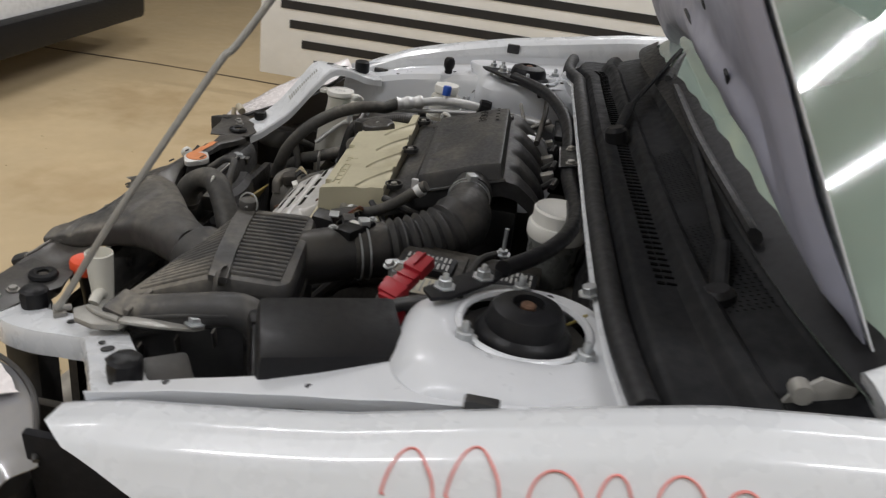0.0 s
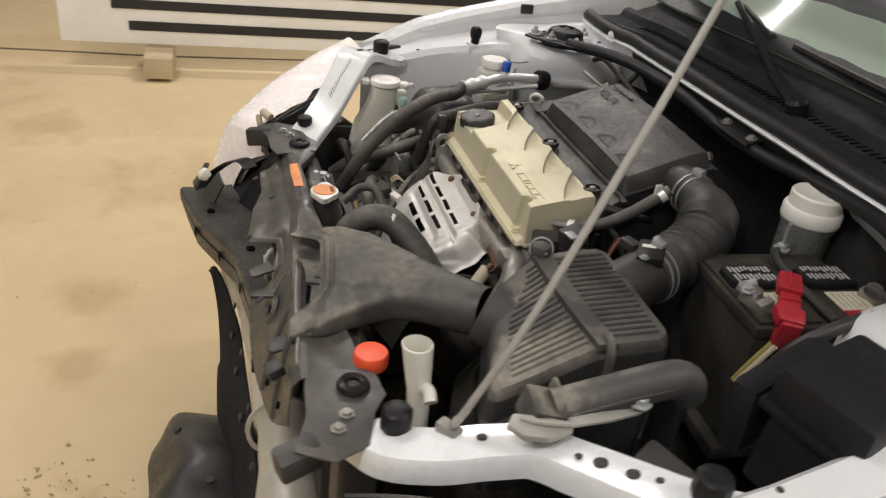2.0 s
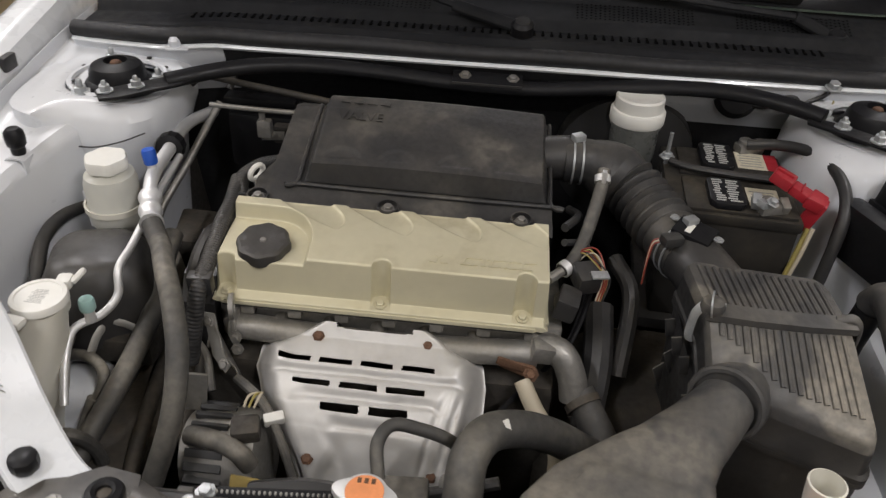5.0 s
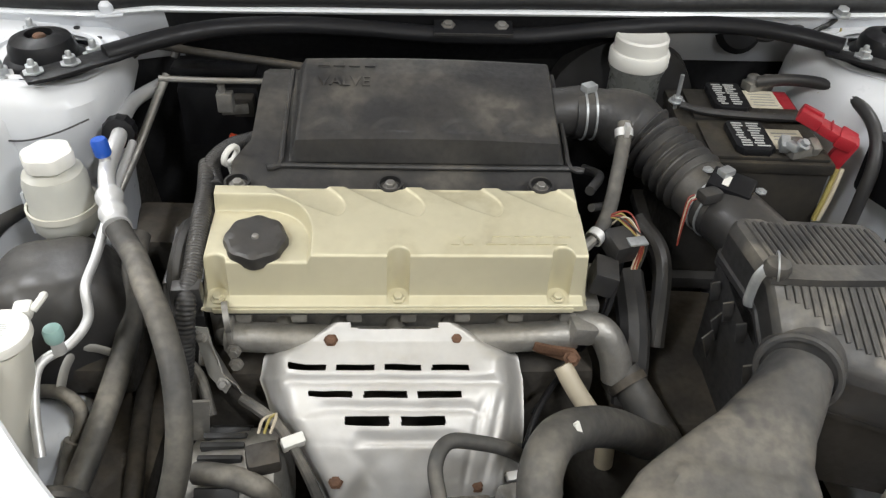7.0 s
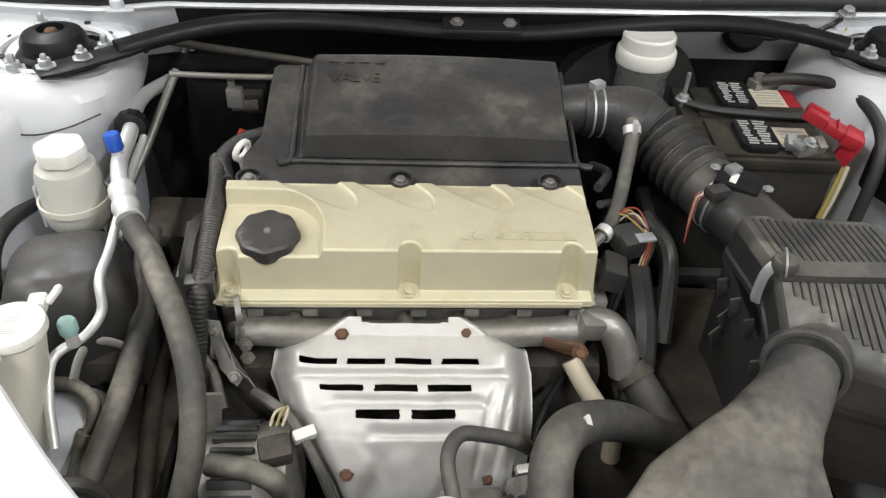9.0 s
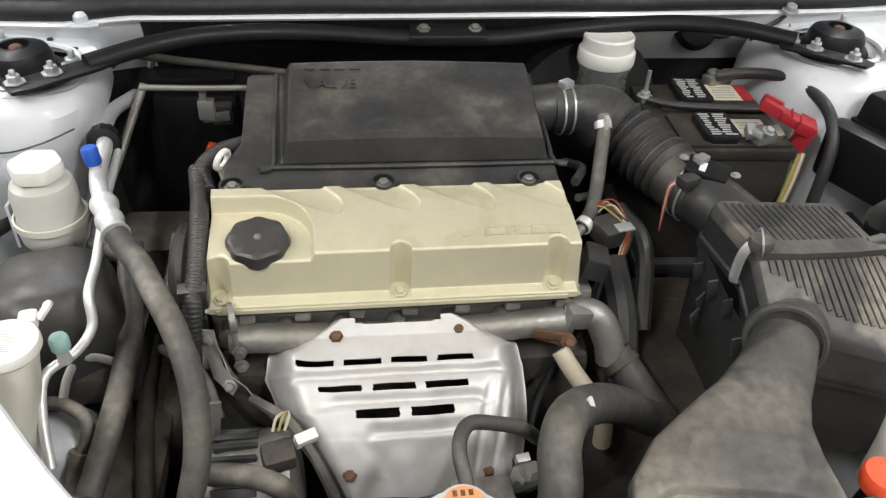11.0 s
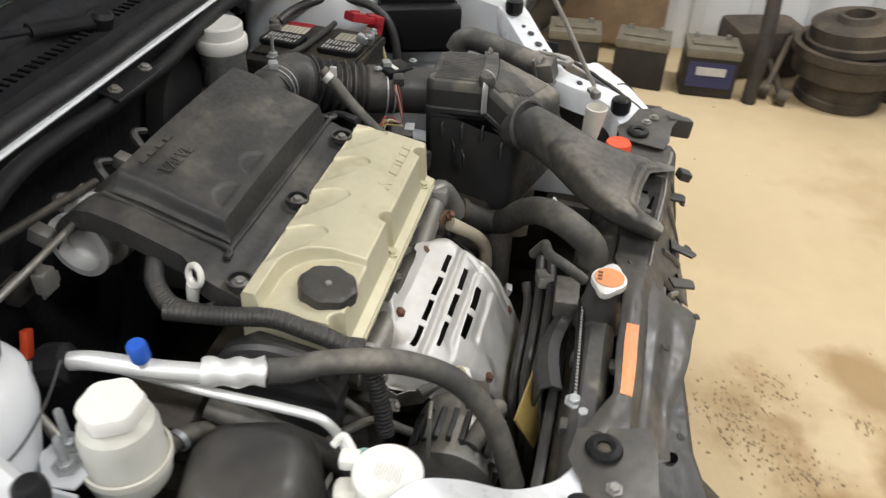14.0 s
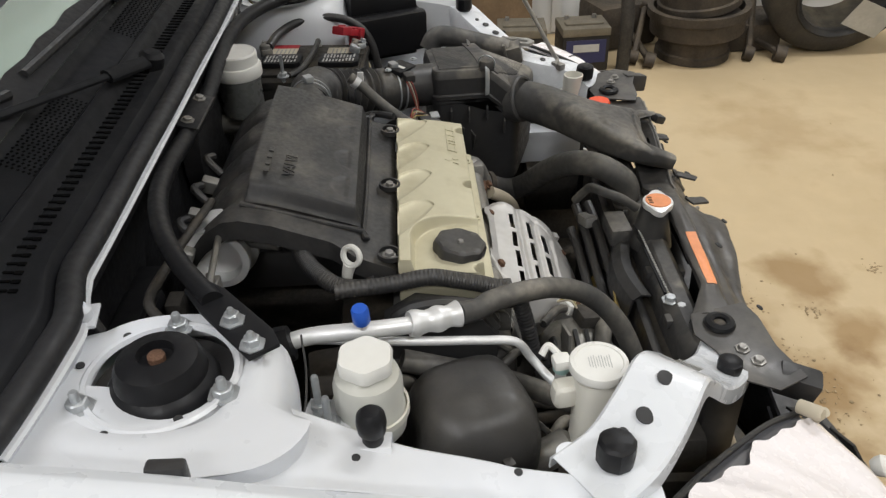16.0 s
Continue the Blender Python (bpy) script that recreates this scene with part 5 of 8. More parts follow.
part("tie_bolt", bolt(B + Vector((-0.026, -0.012, -0.008)), r=0.006, h=0.008), STEEL, shroud)
part("amber_vane", plate([(-0.165, 0.088, 0.606), (-0.165, 0.070, 0.560), (-0.275, 0.072, 0.560), (-0.275, 0.100, 0.602)], 0.004, 0.001), YELLOWGLASS, shroud, "amber-brown plastic fan vane")
# dark sheets added beside and below the bay so its gaps stay dark
for s in (1, -1):
    single("bay_side_sheet", box((0.012, 0.85, 0.44), (s * 0.545, 0.38, 0.42), (0, s * 4, 0), bevel=0.003), GRIME, "added dark side sheet that hides the bright floor below the wing", "splash panel")
tray = thing("undertray", (0, 0.42, 0.19), "added dark sheet that hides the bright floor below the engine", "undertray")
part("tray_panel", box((1.30, 1.0, 0.02), (0, 0.50, 0.20), bevel=0.004), GRIME, tray)
for k in range(5):
    part("tray_rib", box((0.02, 0.74, 0.014), (-0.44 + 0.22 * k, 0.42, 0.216), bevel=0.004), GRIME, tray)
# ---------- the engine ----------
EM = Matrix.Translation((-0.134, 0.360, 0.770)) @ pose(0, 0, 0, 0, 1.3, 1.7)
engine = thing("engine", (-0.134, 0.40, 0.25), "four-cylinder engine with a gold valve cover", "engine")

VC_BACK, VC_FRONT = 0.047, -0.058
COLUMNS = (-0.196, -0.002, 0.176)


def scallop(x, y):
    """Depth of the four leaf-shaped hollows along the back edge."""
    v = (0.049 - y) / 0.050
    if not 0 <= v < 1:
        return 0.0
    for i in range(4):
        x0 = -0.154 + i * 0.0885
        left = x0 + 0.084 * (0.85 * v ** 1.05 + 0.15 * v ** 5)
        right = x0 + 0.0716 + (0.0225 * math.sin(math.pi / 2 * v / 0.72) if v < 0.72 else lerp(0.0225, 0.0124, 1 - math.sqrt(1 - ((v - 0.72) / 0.28) ** 2)))
        if left < x < right:
            t = (x - left) / max(1e-4, right - left)
            return 0.0066 * (1 - 0.50 * v) * math.sqrt(max(0, 1 - (2 * t - 1) ** 2)) * step(-0.0004, 0.0016, min(x - left, right - x))
    return 0.0


def cap_recess(x, y):
    """Depth of the well round the filler cap, deeper towards the back."""
    if x > -0.085:
        return 0.0
    r = math.hypot(max(0, (x + 0.150) / 0.056), max(0, (y + 0.028) / 0.062))
    return lerp(0.0095, 0.021, min(1, max(0, (y - VC_FRONT) / 0.09))) * step(1.0, 0.90, r)


def vc_edge(x):
    """The front edge, which the three bolt columns cut back."""
    y = VC_FRONT
    for gx in COLUMNS:
        g = 1 - ((x - gx) / 0.0122) ** 2
        if g > 0:
            y += 0.0125 * math.sqrt(g)
    return y


def vc_top(y):
    t = (VC_BACK - y) / (VC_BACK - VC_FRONT)
    return lerp(0.012, -0.0045, t) + 0.002 * math.sin(math.pi * min(1, max(0, t)))


def vc_fn(u, v):
    ends = 3
    n = 440
    i = u * n
    if i < ends:
        x, side = -0.207, (ends - i) / ends
    elif i > n - ends:
        x, side = 0.203, (i - n + ends) / ends
    else:
        x, side = lerp(-0.207, 0.203, (i - ends) / (n - 2 * ends)), 0
    edge = vc_edge(x)
    lip = vc_top(edge + 0.004) - cap_recess(x, edge + 0.004)
    # profile from the back edge over the top and down the front
    if v < 0.04:
        y, z = 0.049, lerp(-0.02, 0.010, v / 0.04)
    elif v < 0.60:
        y = lerp(VC_BACK, edge + 0.004, (v - 0.04) / 0.56)
        z = vc_top(y) - scallop(x, y) - cap_recess(x, y)
    elif v < 0.64:
        q = (v - 0.60) / 0.04
        y, z = edge + 0.004 - 0.004 * math.sin(q * 1.57), lip - 0.004 * (1 - math.cos(q * 1.57))
    elif v < 0.92:
        q = (v - 0.64) / 0.28
        y, z = edge - 0.003 * q, lerp(lip - 0.004, -0.058, q)
    else:
        q = (v - 0.92) / 0.08
        y, z = lerp(edge - 0.003, -0.073, min(1, q * 1.6)), lerp(-0.058, -0.063, min(1, q * 1.6)) if q < 0.62 else lerp(-0.063, -0.071, (q - 0.62) / 0.38)
    if side:
        z = lerp(z, -0.068, side ** 0.8)
        x += math.copysign(0.006 * side, x)
    return EM @ Vector((x, y, z))


vc = part("valve_cover", field(440, 220, vc_fn, 0.0), GOLD, engine, "gold painted ribbed valve cover", smooth=60)
part("cover_flange", place(soften(prism([(-0.215, 0.05), (-0.215, -0.060), (-0.200, -0.075), (0.192, -0.075), (0.211, -0.058), (0.211, 0.05)], -0.072, -0.066), 0.0015), EM), GOLD, vc)
part("cover_gasket", place(prism([(-0.213, 0.05), (-0.213, -0.059), (-0.199, -0.0735), (0.191, -0.0735), (0.209, -0.057), (0.209, 0.05)], -0.075, -0.072), EM), DARK_FILL, vc)
# raised badge and lettering bars
for a in (90, 210, 330):
    part("badge", place(prism([(0, 0.0012), (0.0048, 0.0062), (0, 0.0135), (-0.0048, 0.0062)], 0, 0.0010), EM @ pose(0.066, -0.036, 0.0002, 9) @ pose(0, 0, 0, 0, 0, a - 90)), GOLD, vc)
for k, w in enumerate((0.022, 0.006, 0.016, 0.016, 0.016)):
    x = 0.106 + (0, 0.018, 0.032, 0.051, 0.070)[k]
    bars = [box((w, 0.0022, 0.0014), (x + 0.0020, -0.0305, 0)), box((w, 0.0022, 0.0014), (x - 0.0010, -0.0415, 0)), box((0.003, 0.012, 0.0014), (x - w * 0.4, -0.0360, 0))]
    part("raised_bar", place(join(*bars), EM @ Matrix(((1, 0.25, 0, 0.009), (0, 1, 0, 0), (0, 0.16, 1, 0.0068), (0, 0, 0, 1)))), GOLD, vc)
for x in COLUMNS:
    part("cover_bolt", bolt(EM @ Vector((x, -0.0625, -0.0605)), (0, -0.15, 1), r=0.005, h=0.006), GOLD, vc)
# filler cap
CAPM = EM @ pose(-0.1545, -0.0270, -0.0245, 9)
part("filler_neck", lathe([(0.027, 0.0), (0.027, 0.006), (0.024, 0.008)], 32, CAPM), GOLD, vc)
fc = part("filler_cap", lathe([(0.022, 0.004), (0.030, 0.0055), (0.0330, 0.008), (0.0338, 0.018), (0.0318, 0.0235), (0.0285, 0.0255), (0.020, 0.0250), (0.012, 0.0245), (0.009, 0.0240)], 96, CAPM, lobes=8, depth=0.032, lobe_from=0.0280), BLACK, vc, "dusty black ribbed oil filler cap")
part("cap_stud", lathe([(0.0045, 0.0235), (0.0035, 0.0262), (0.002, 0.0266)], 14, CAPM), CAST, fc)

# head, block and gearbox, mostly in shadow
part("cylinder_head", place(soften(prism([(-0.21, 0.06), (-0.21, -0.058), (0.23, -0.058), (0.23, 0.06)], -0.14, -0.076), 0.006), EM), CAST, engine, "grimy cast cylinder head")
for k in range(7):
    part("head_boss", place(lathe([(0.011, 0), (0.011, 0.018), (0.008, 0.02)], 14), EM @ pose(-0.19 + k * 0.062, -0.058, -0.102, 90)), CAST, engine)
    part("head_lug", place(box((0.018, 0.010, 0.014), (-0.17 + k * 0.06, -0.066, -0.083), bevel=0.003), EM), CAST, engine)
part("block", place(box((0.46, 0.24, 0.36), (0.0, 0.02, -0.32), bevel=0.02), EM), GRIME, engine)
part("exhaust_rail", tube([EM @ Vector((-0.19, -0.075, -0.105)), EM @ Vector((0.0, -0.08, -0.110)), EM @ Vector((0.20, -0.075, -0.105))], 0.017, 14), CAST, engine)
part("gearbox", loft([squircle(0.24, 0.36, z, a, b, 28, 3) for z, a, b in ((0.30, 0.17, 0.17), (0.48, 0.17, 0.17), (0.56, 0.13, 0.12), (0.58, 0.06, 0.05))]), GRIME, engine)
part("thermostat_neck", tube([(0.060, 0.300, 0.668), (0.095, 0.290, 0.666), (0.112, 0.278, 0.640), (0.118, 0.268, 0.612)], 0.0185, 16), CAST, engine, "cast thermostat outlet")
part("outlet_flange", place(box((0.030, 0.05, 0.026), (0.070, 0.297, 0.672), (0, 10, 8), bevel=0.006), Matrix()), CAST, engine)

# heat shield over the exhaust manifold
HS = [(0.0, 0.279, 0.690), (0.07, 0.272, 0.682), (0.13, 0.266, 0.675), (0.22, 0.247, 0.668), (0.30, 0.232, 0.663), (0.42, 0.212, 0.653), (0.54, 0.189, 0.639), (0.66, 0.169, 0.618), (0.80, 0.147, 0.581), (0.90, 0.125, 0.534), (1.0, 0.104, 0.474)]
SLOTS = [(0.27, [-0.252, -0.2005, -0.1495, -0.0985], 0.040), (0.42, [-0.229, -0.171, -0.114], 0.0465), (0.55, [-0.190, -0.131], 0.0465)]


def hs_x(v):
    return interp(v, [(0, -0.222), (0.05, -0.236), (0.13, -0.260), (0.20, -0.283), (0.34, -0.289), (0.5, -0.276), (0.66, -0.254), (0.8, -0.230), (0.9, -0.210), (1, -0.200)]), interp(v, [(0, -0.058), (0.05, -0.040), (0.13, -0.020), (0.18, -0.002), (0.34, 0.006), (0.6, 0.005), (0.8, -0.002), (1, -0.018)])


def hs_fn(u, v):
    a, b = hs_x(v)
    x = lerp(a, b, u)
    y = interp(v, [(p[0], p[1]) for p in HS])
    z = interp(v, [(p[0], p[2]) for p in HS])
    e = min(u, 1 - u)
    roll = (1 - step(0, 0.16, e)) ** 2
    y += 0.030 * roll
    z -= 0.035 * roll
    # pressed ribs that sink towards the bottom, and hammered dents
    for vv, a0, b0 in ((0.345, 0.06, 0.06), (0.485, 0.16, 0.16), (0.625, 0.26, 0.22)):
        k = step(a0, a0 + 0.10, u) * step(b0, b0 + 0.10, 1 - u)
        z -= 0.0052 * math.exp(-((v - vv - 0.03 * (1 - k)) / 0.026) ** 2) * (0.25 + 0.75 * k) * step(0.04, 0.12, e)
        y -= 0.0020 * math.exp(-((v - vv + 0.05) / 0.030) ** 2) * k
    # creases pressed into the right flank
    for c0, slope in ((0.80, 0.30), (0.87, 0.22), (0.93, 0.16)):
        z -= 0.0045 * math.exp(-((u - c0 - slope * (0.55 - v)) / 0.016) ** 2) * step(0.38, 0.48, v) * (1 - step(0.72, 0.86, v))
    z -= 0.004 * math.exp(-((u - 0.30 + 0.3 * (0.7 - v)) / 0.04) ** 2) * step(0.62, 0.70, v) * (1 - step(0.8, 0.9, v))
    z += 0.010 * math.exp(-((v - 0.24) / 0.05) ** 2) * (1 - step(0.02, 0.20, e))
    z += 0.005 * noise.noise(Vector((x * 14, v * 4, 3))) * step(0.5, 0.9, v)
    y += 0.0015 * noise.noise(Vector((x * 30, v * 10, 5)))
    y += 0.013 * (x + 0.14) * 0.5
    return (x, y, z - 0.010 * (x + 0.14) * 2 * 0.5)


def hs_keep(u, v):
    a, b = hs_x(v)
    x = lerp(a, b, u)
    if v < 0.055 and abs(x + 0.139) < 0.048 and v < 0.035 + 0.015 * (abs(x + 0.139) < 0.04):
        return False
    for vv, starts, w in SLOTS:
        for s0 in starts:
            if abs(v - vv) < 0.0155 and s0 < x < s0 + w:
                return False
    return True


hs = part("heat_shield", field(190, 130, hs_fn, 0.0012, hs_keep), SHIELD, engine, "pressed aluminium exhaust heat shield with slots", smooth=60)
for x, y, z in ((-0.208, 0.266, 0.676), (-0.071, 0.271, 0.673), (-0.199, 0.149, 0.585), (-0.05, 0.150, 0.575)):
    part("shield_bolt", bolt((x, y, z), (0, -0.55, 0.83), r=0.0056, h=0.006, washer=1.35), RUST, hs, "rusty shield bolt")
part("shield_tab", box((0.016, 0.010, 0.013), (-0.011, 0.156, 0.582), (20, 0, 10), bevel=0.002), SHIELD, hs)
part("manifold", box((0.20, 0.08, 0.12), (-0.14, 0.265, 0.545), bevel=0.03), GRIME, engine)

# intake manifold cover
IM = EM @ pose(0, 0, 0)
intake = thing("intake_manifold", (-0.10, 0.52, 0.70), "black plastic intake manifold with a raised lid", "intake manifold")


def base_z(y):
    return interp(y, [(0.05, 0.012), (0.075, 0.018), (0.10, 0.030), (0.20, 0.066), (0.24, 0.075), (0.262, 0.070), (0.315, 0.028)])


def base_fn(u, v):
    ends = 0.03
    t = min(1, max(0, (u - ends) / (1 - 2 * ends)))
    y = lerp(0.052, 0.315, v)
    x = lerp(interp(y, [(0.05, -0.200), (0.10, -0.197), (0.13, -0.178), (0.245, -0.172), (0.315, -0.150)]), interp(y, [(0.05, 0.213), (0.245, 0.203), (0.315, 0.19)]), t)
    z = base_z(y) - 0.018
    e = min(v / 0.06, (1 - v) / 0.1, 1)
    z -= 0.016 * (1 - min(1, max(0, (1 - v) / 0.12))) ** 2
    z -= 0.006 * (1 - min(1, v / 0.05)) ** 2
    # flutes at the back
    fl_ute = sum(math.exp(-((x - fx) / 0.012) ** 2) for fx in (-0.11, -0.03, 0.05, 0.13))
    z -= 0.014 * fl_ute * step(0.72, 0.86, v)
    if u < ends or u > 1 - ends:
        z -= 0.026
    return IM @ Vector((x, y, z))


part("plenum", field(90, 48, base_fn, 0.0), COVER, intake, smooth=50)
part("plenum_core", place(prism([(-0.10, 0.09), (0.19, 0.09), (0.19, 0.27), (-0.10, 0.27)], -0.10, 0.0, bevel=0.01), IM), BLACK, intake)


def lid_fn(u, v):
    """The raised lid, its sides falling to the base."""
    x = lerp(-0.130, 0.201, u)
    y = lerp(0.096, 0.238, v)
    left = step(0, 0.05, u) if u < 0.5 else step(0, 0.025, 1 - u)
    frontal = step(0, 0.036, v)
    back = step(0, 0.06, 1 - v)
    k = min(left, frontal, back)
    z = base_z(y) - 0.0145 + 0.024 * k + 0.004 * math.sin(math.pi * u) * k
    # faint arched panels near the front edge
    for i in range(4):
        cx = 0.16 + 0.23 * i
        q = ((u - cx) / 0.085) ** 2 + ((v - 0.06) / 0.20) ** 2
        z -= 0.0020 * (1 - step(0.80, 1.0, q)) * step(0.10, 0.14, v)
    return IM @ Vector((x + 0.006 * (1 - v) * (-1 if u < 0.5 else 0) * k, y, z))


lid = part("lid", field(110, 56, lid_fn, 0.0), COVER, intake, "dusty black raised lid", smooth=50)
rim = [(-0.134, 0.242), (-0.138, 0.100), (-0.128, 0.092), (0.198, 0.092), (0.206, 0.100), (0.204, 0.242)]
part("lid_rim", tube([IM @ Vector((x, y, base_z(y) - 0.0150)) for x, y in rim], 0.0034, 8, 6), COVER, lid)
part("raised_word", text_mesh("VALVE", 0.022, IM @ pose(-0.066, 0.184, 0.0752, 20), 0.0007), COVER, lid)
for k in range(4):
    part("raised_bar", place(box((0.013, 0.006, 0.0012), (-0.092 + k * 0.019, 0.2110, 0.0842), (14, 0, 0)), IM), COVER, lid)
for x in (-0.185, -0.010, 0.168):
    q = IM @ Vector((x, 0.060, 0.004))
    part("bolt_well", ring_lathe([(0.0125, -0.001), (0.015, -0.001), (0.015, 0.006), (0.0125, 0.006)], 24, upright(q, (0, -0.1, 1))), BLACK, intake)
    part("bolt", bolt(q, (0, -0.1, 1), r=0.0055, h=0.007), CAST, intake)
# outlet to the hose, throttle body and small pipes
part("outlet", tube([IM @ Vector((0.18, 0.19, 0.030)), IM @ Vector((0.215, 0.192, 0.034)), IM @ Vector((0.238, 0.194, 0.036))], 0.032, 22), BLACK, intake)
thr = part("throttle_body", place(lathe([(0.030, 0), (0.046, 0.01), (0.046, 0.03), (0.038, 0.036), (0.038, 0.052), (0.042, 0.054), (0.042, 0.062), (0.033, 0.063), (0.030, 0.045)], 32), upright((-0.234, 0.632, 0.760), (-1, 0.06, 0.05))), PIPE, intake, "cast throttle body")
part("throttle_plate", place(lathe([(0.032, 0.030), (0.032, 0.034)], 24), upright((-0.234, 0.632, 0.760), (-1, 0.06, 0.05))), GRIME, thr)
part("throttle_motor", place(lathe([(0.024, -0.03), (0.026, -0.028), (0.026, 0.03), (0.018, 0.034)], 20), upright((-0.255, 0.585, 0.782), (0.1, 1, 0.1))), CAST, thr)
part("throttle_housing", box((0.05, 0.05, 0.05), (-0.232, 0.585, 0.765), (0, 10, 0), bevel=0.014), BLACK, thr)
for k in range(3):
    part("injector", place(box((0.020, 0.026, 0.020), (0.02 - 0.09 * k, 0.318, 0.004), (20, 0, 0), bevel=0.003), IM), CAST, intake)
    part("vacuum_pipe", tube([IM @ Vector((0.06 - 0.09 * k, 0.31, 0.0)), IM @ Vector((0.07 - 0.09 * k, 0.33, 0.02)), IM @ Vector((0.09 - 0.09 * k, 0.325, 0.015))], 0.006, 8), BLACK, intake)
# lifting hook
EYE_AT, EYE_OUT = Vector((-0.335, 0.459, 0.790)), (-0.80, 0.45, 0.25)
part("lifting_eye", join(ring_lathe([(0.0085, -0.002), (0.0105, -0.0035), (0.0135, -0.0035), (0.015, -0.002), (0.015, 0.002), (0.0135, 0.0035), (0.0105, 0.0035), (0.0085, 0.002)], 28, upright(EYE_AT, EYE_OUT)), tube([EYE_AT + Vector((0.001, 0.003, -0.012)), EYE_AT + Vector((0.001, 0.008, -0.030)), EYE_AT + Vector((0.002, 0.012, -0.060))], 0.0075, 12, 4, radius=lambda t: 0.0085 - 0.003 * t)), CAPWHITE, engine, "pale lifting eye")
part("front_eye", place(ring_lathe([(0.008, -0.003), (0.017, -0.003), (0.017, 0.003), (0.008, 0.003)], 24, Matrix()), upright((-0.318, 0.272, 0.705), (1, 0.25, 0))), CAST, engine, "steel lifting eye")
part("front_eye_stem", box((0.006, 0.03, 0.05), (-0.316, 0.275, 0.672), bevel=0.002), CAST, engine)
for z in (0.668, 0.648):
    part("stem_bolt", bolt((-0.312, 0.258, z), (0, -1, 0.2), r=0.005, h=0.008), CAST, engine)

# timing cover and belt side
part("timing_cover", place(loft([[(-0.212 - d, y, z) for y, z in ((-0.06, -0.20), (-0.07, -0.08), (-0.05, -0.05), (0.03, -0.035), (0.07, -0.06), (0.08, -0.20))] for d in (0.0, 0.035, 0.042)]), EM), BLACK, engine, "black plastic timing cover")
part("timing_arch", tube([EM @ Vector((-0.235, -0.065, -0.075)), EM @ Vector((-0.240, -0.045, -0.045)), EM @ Vector((-0.240, 0.0, -0.034)), EM @ Vector((-0.240, 0.045, -0.045)), EM @ Vector((-0.238, 0.068, -0.08))], 0.011, 10), BLACK, engine)
for at, r in (((-0.395, 0.40, 0.60), 0.075), ((-0.395, 0.30, 0.52), 0.06), ((-0.400, 0.33, 0.42), 0.08)):
    part("pulley", place(ring_lathe([(0.012, -0.012), (r * 0.9, -0.010), (r, -0.014), (r * 0.95, 0), (r, 0.014), (r * 0.9, 0.010), (0.012, 0.012)], 40, Matrix()), upright(at, (1, 0, 0))), GRIME, engine, "dark belt pulley")
part("mount_bracket", box((0.10, 0.09, 0.05), (-0.42, 0.47, 0.66), (0, 8, 10), bevel=0.01), GRIME, engine)

# ribbed loom beside the valve cover
ribs = lambda r, n, d: (lambda t: r + d * math.sin(2 * math.pi * n * t))
loom = [(-0.370, 0.479, 0.764), (-0.360, 0.418, 0.763), (-0.354, 0.367, 0.768), (-0.352, 0.329, 0.760), (-0.351, 0.294, 0.750), (-0.353, 0.261, 0.735), (-0.358, 0.245, 0.690), (-0.366, 0.235, 0.640)]
part("wiring_loom", tube(loom, 0.011, 12, 44, radius=ribs(0.0105, 70, 0.00045)), BLACK, engine, "ribbed black wiring loom")
part("loom_clip", box((0.030, 0.018, 0.026), (-0.353, 0.272, 0.738), (0, 0, 6), bevel=0.003), BLACK, engine)
loom2 = [(-0.282, 0.533, 0.781), (-0.320, 0.518, 0.776), (-0.345, 0.502, 0.775), (-0.363, 0.476, 0.767), (-0.356, 0.446, 0.757), (-0.352, 0.43, 0.760)]
part("wiring_loom", tube(loom2, 0.012, 12, 44, radius=ribs(0.0108, 60, 0.00045)), BLACK, engine, "ribbed black wiring loom")

# ---------- air path ----------
hose = thing("air_hose", (0.16, 0.50, 0.74), "black ribbed rubber air intake hose", "air hose")
HP = [(0.088, 0.556, 0.798), (0.120, 0.557, 0.798), (0.152, 0.556, 0.788), (0.182, 0.540, 0.775), (0.206, 0.508, 0.763), (0.226, 0.472, 0.755), (0.242, 0.438, 0.751), (0.256, 0.410, 0.749)]


def hose_r(t):
    r = interp(t, [(0, 0.032), (0.16, 0.033), (0.25, 0.041), (0.34, 0.046), (0.42, 0.041), (0.8, 0.040), (1, 0.040)])
    if 0.42 < t < 0.78:
        r += 0.0035 * math.sin((t - 0.42) / 0.36 * 7 * 2 * math.pi)
    return r


part("hose_body", tube(HP, 0.042, 28, 16, radius=hose_r), COVER, hose)
for a, b, r in ((HP[0], HP[1], 0.0335), (HP[6], HP[7], 0.0415)):
    for off in (0.35, 0.75):
        q = lerp(Vector(a), Vector(b), off)
        part("hose_clamp", ring_lathe([(r - 0.001, -0.0014), (r + 0.0008, -0.0014), (r + 0.0008, 0.0014), (r - 0.001, 0.0014)], 36, upright(q, Vector(b) - Vector(a))), STEEL, hose, "thin steel wire clamp")
    q = lerp(Vector(a), Vector(b), 0.5) + Vector((0, 0, r + 0.004))
    part("clamp_screw", box((0.018, 0.014, 0.010), q, (0, 0, 30), bevel=0.002), STEEL, hose)
part("maf_neck", tube([(0.254, 0.414, 0.749), (0.270, 0.380, 0.745), (0.288, 0.340, 0.740)], 0.039, 24), BLACK, hose)
maf = part("flow_sensor", box((0.052, 0.036, 0.014), (0.254, 0.412, 0.785), (8, 4, -32), bevel=0.003), BLACK_CLEAN, hose, "black air flow sensor")
part("sensor_label", box((0.008, 0.018, 0.0006), (0.247, 0.411, 0.7925), (8, 4, -32)), CAPWHITE, maf, "white sticker")
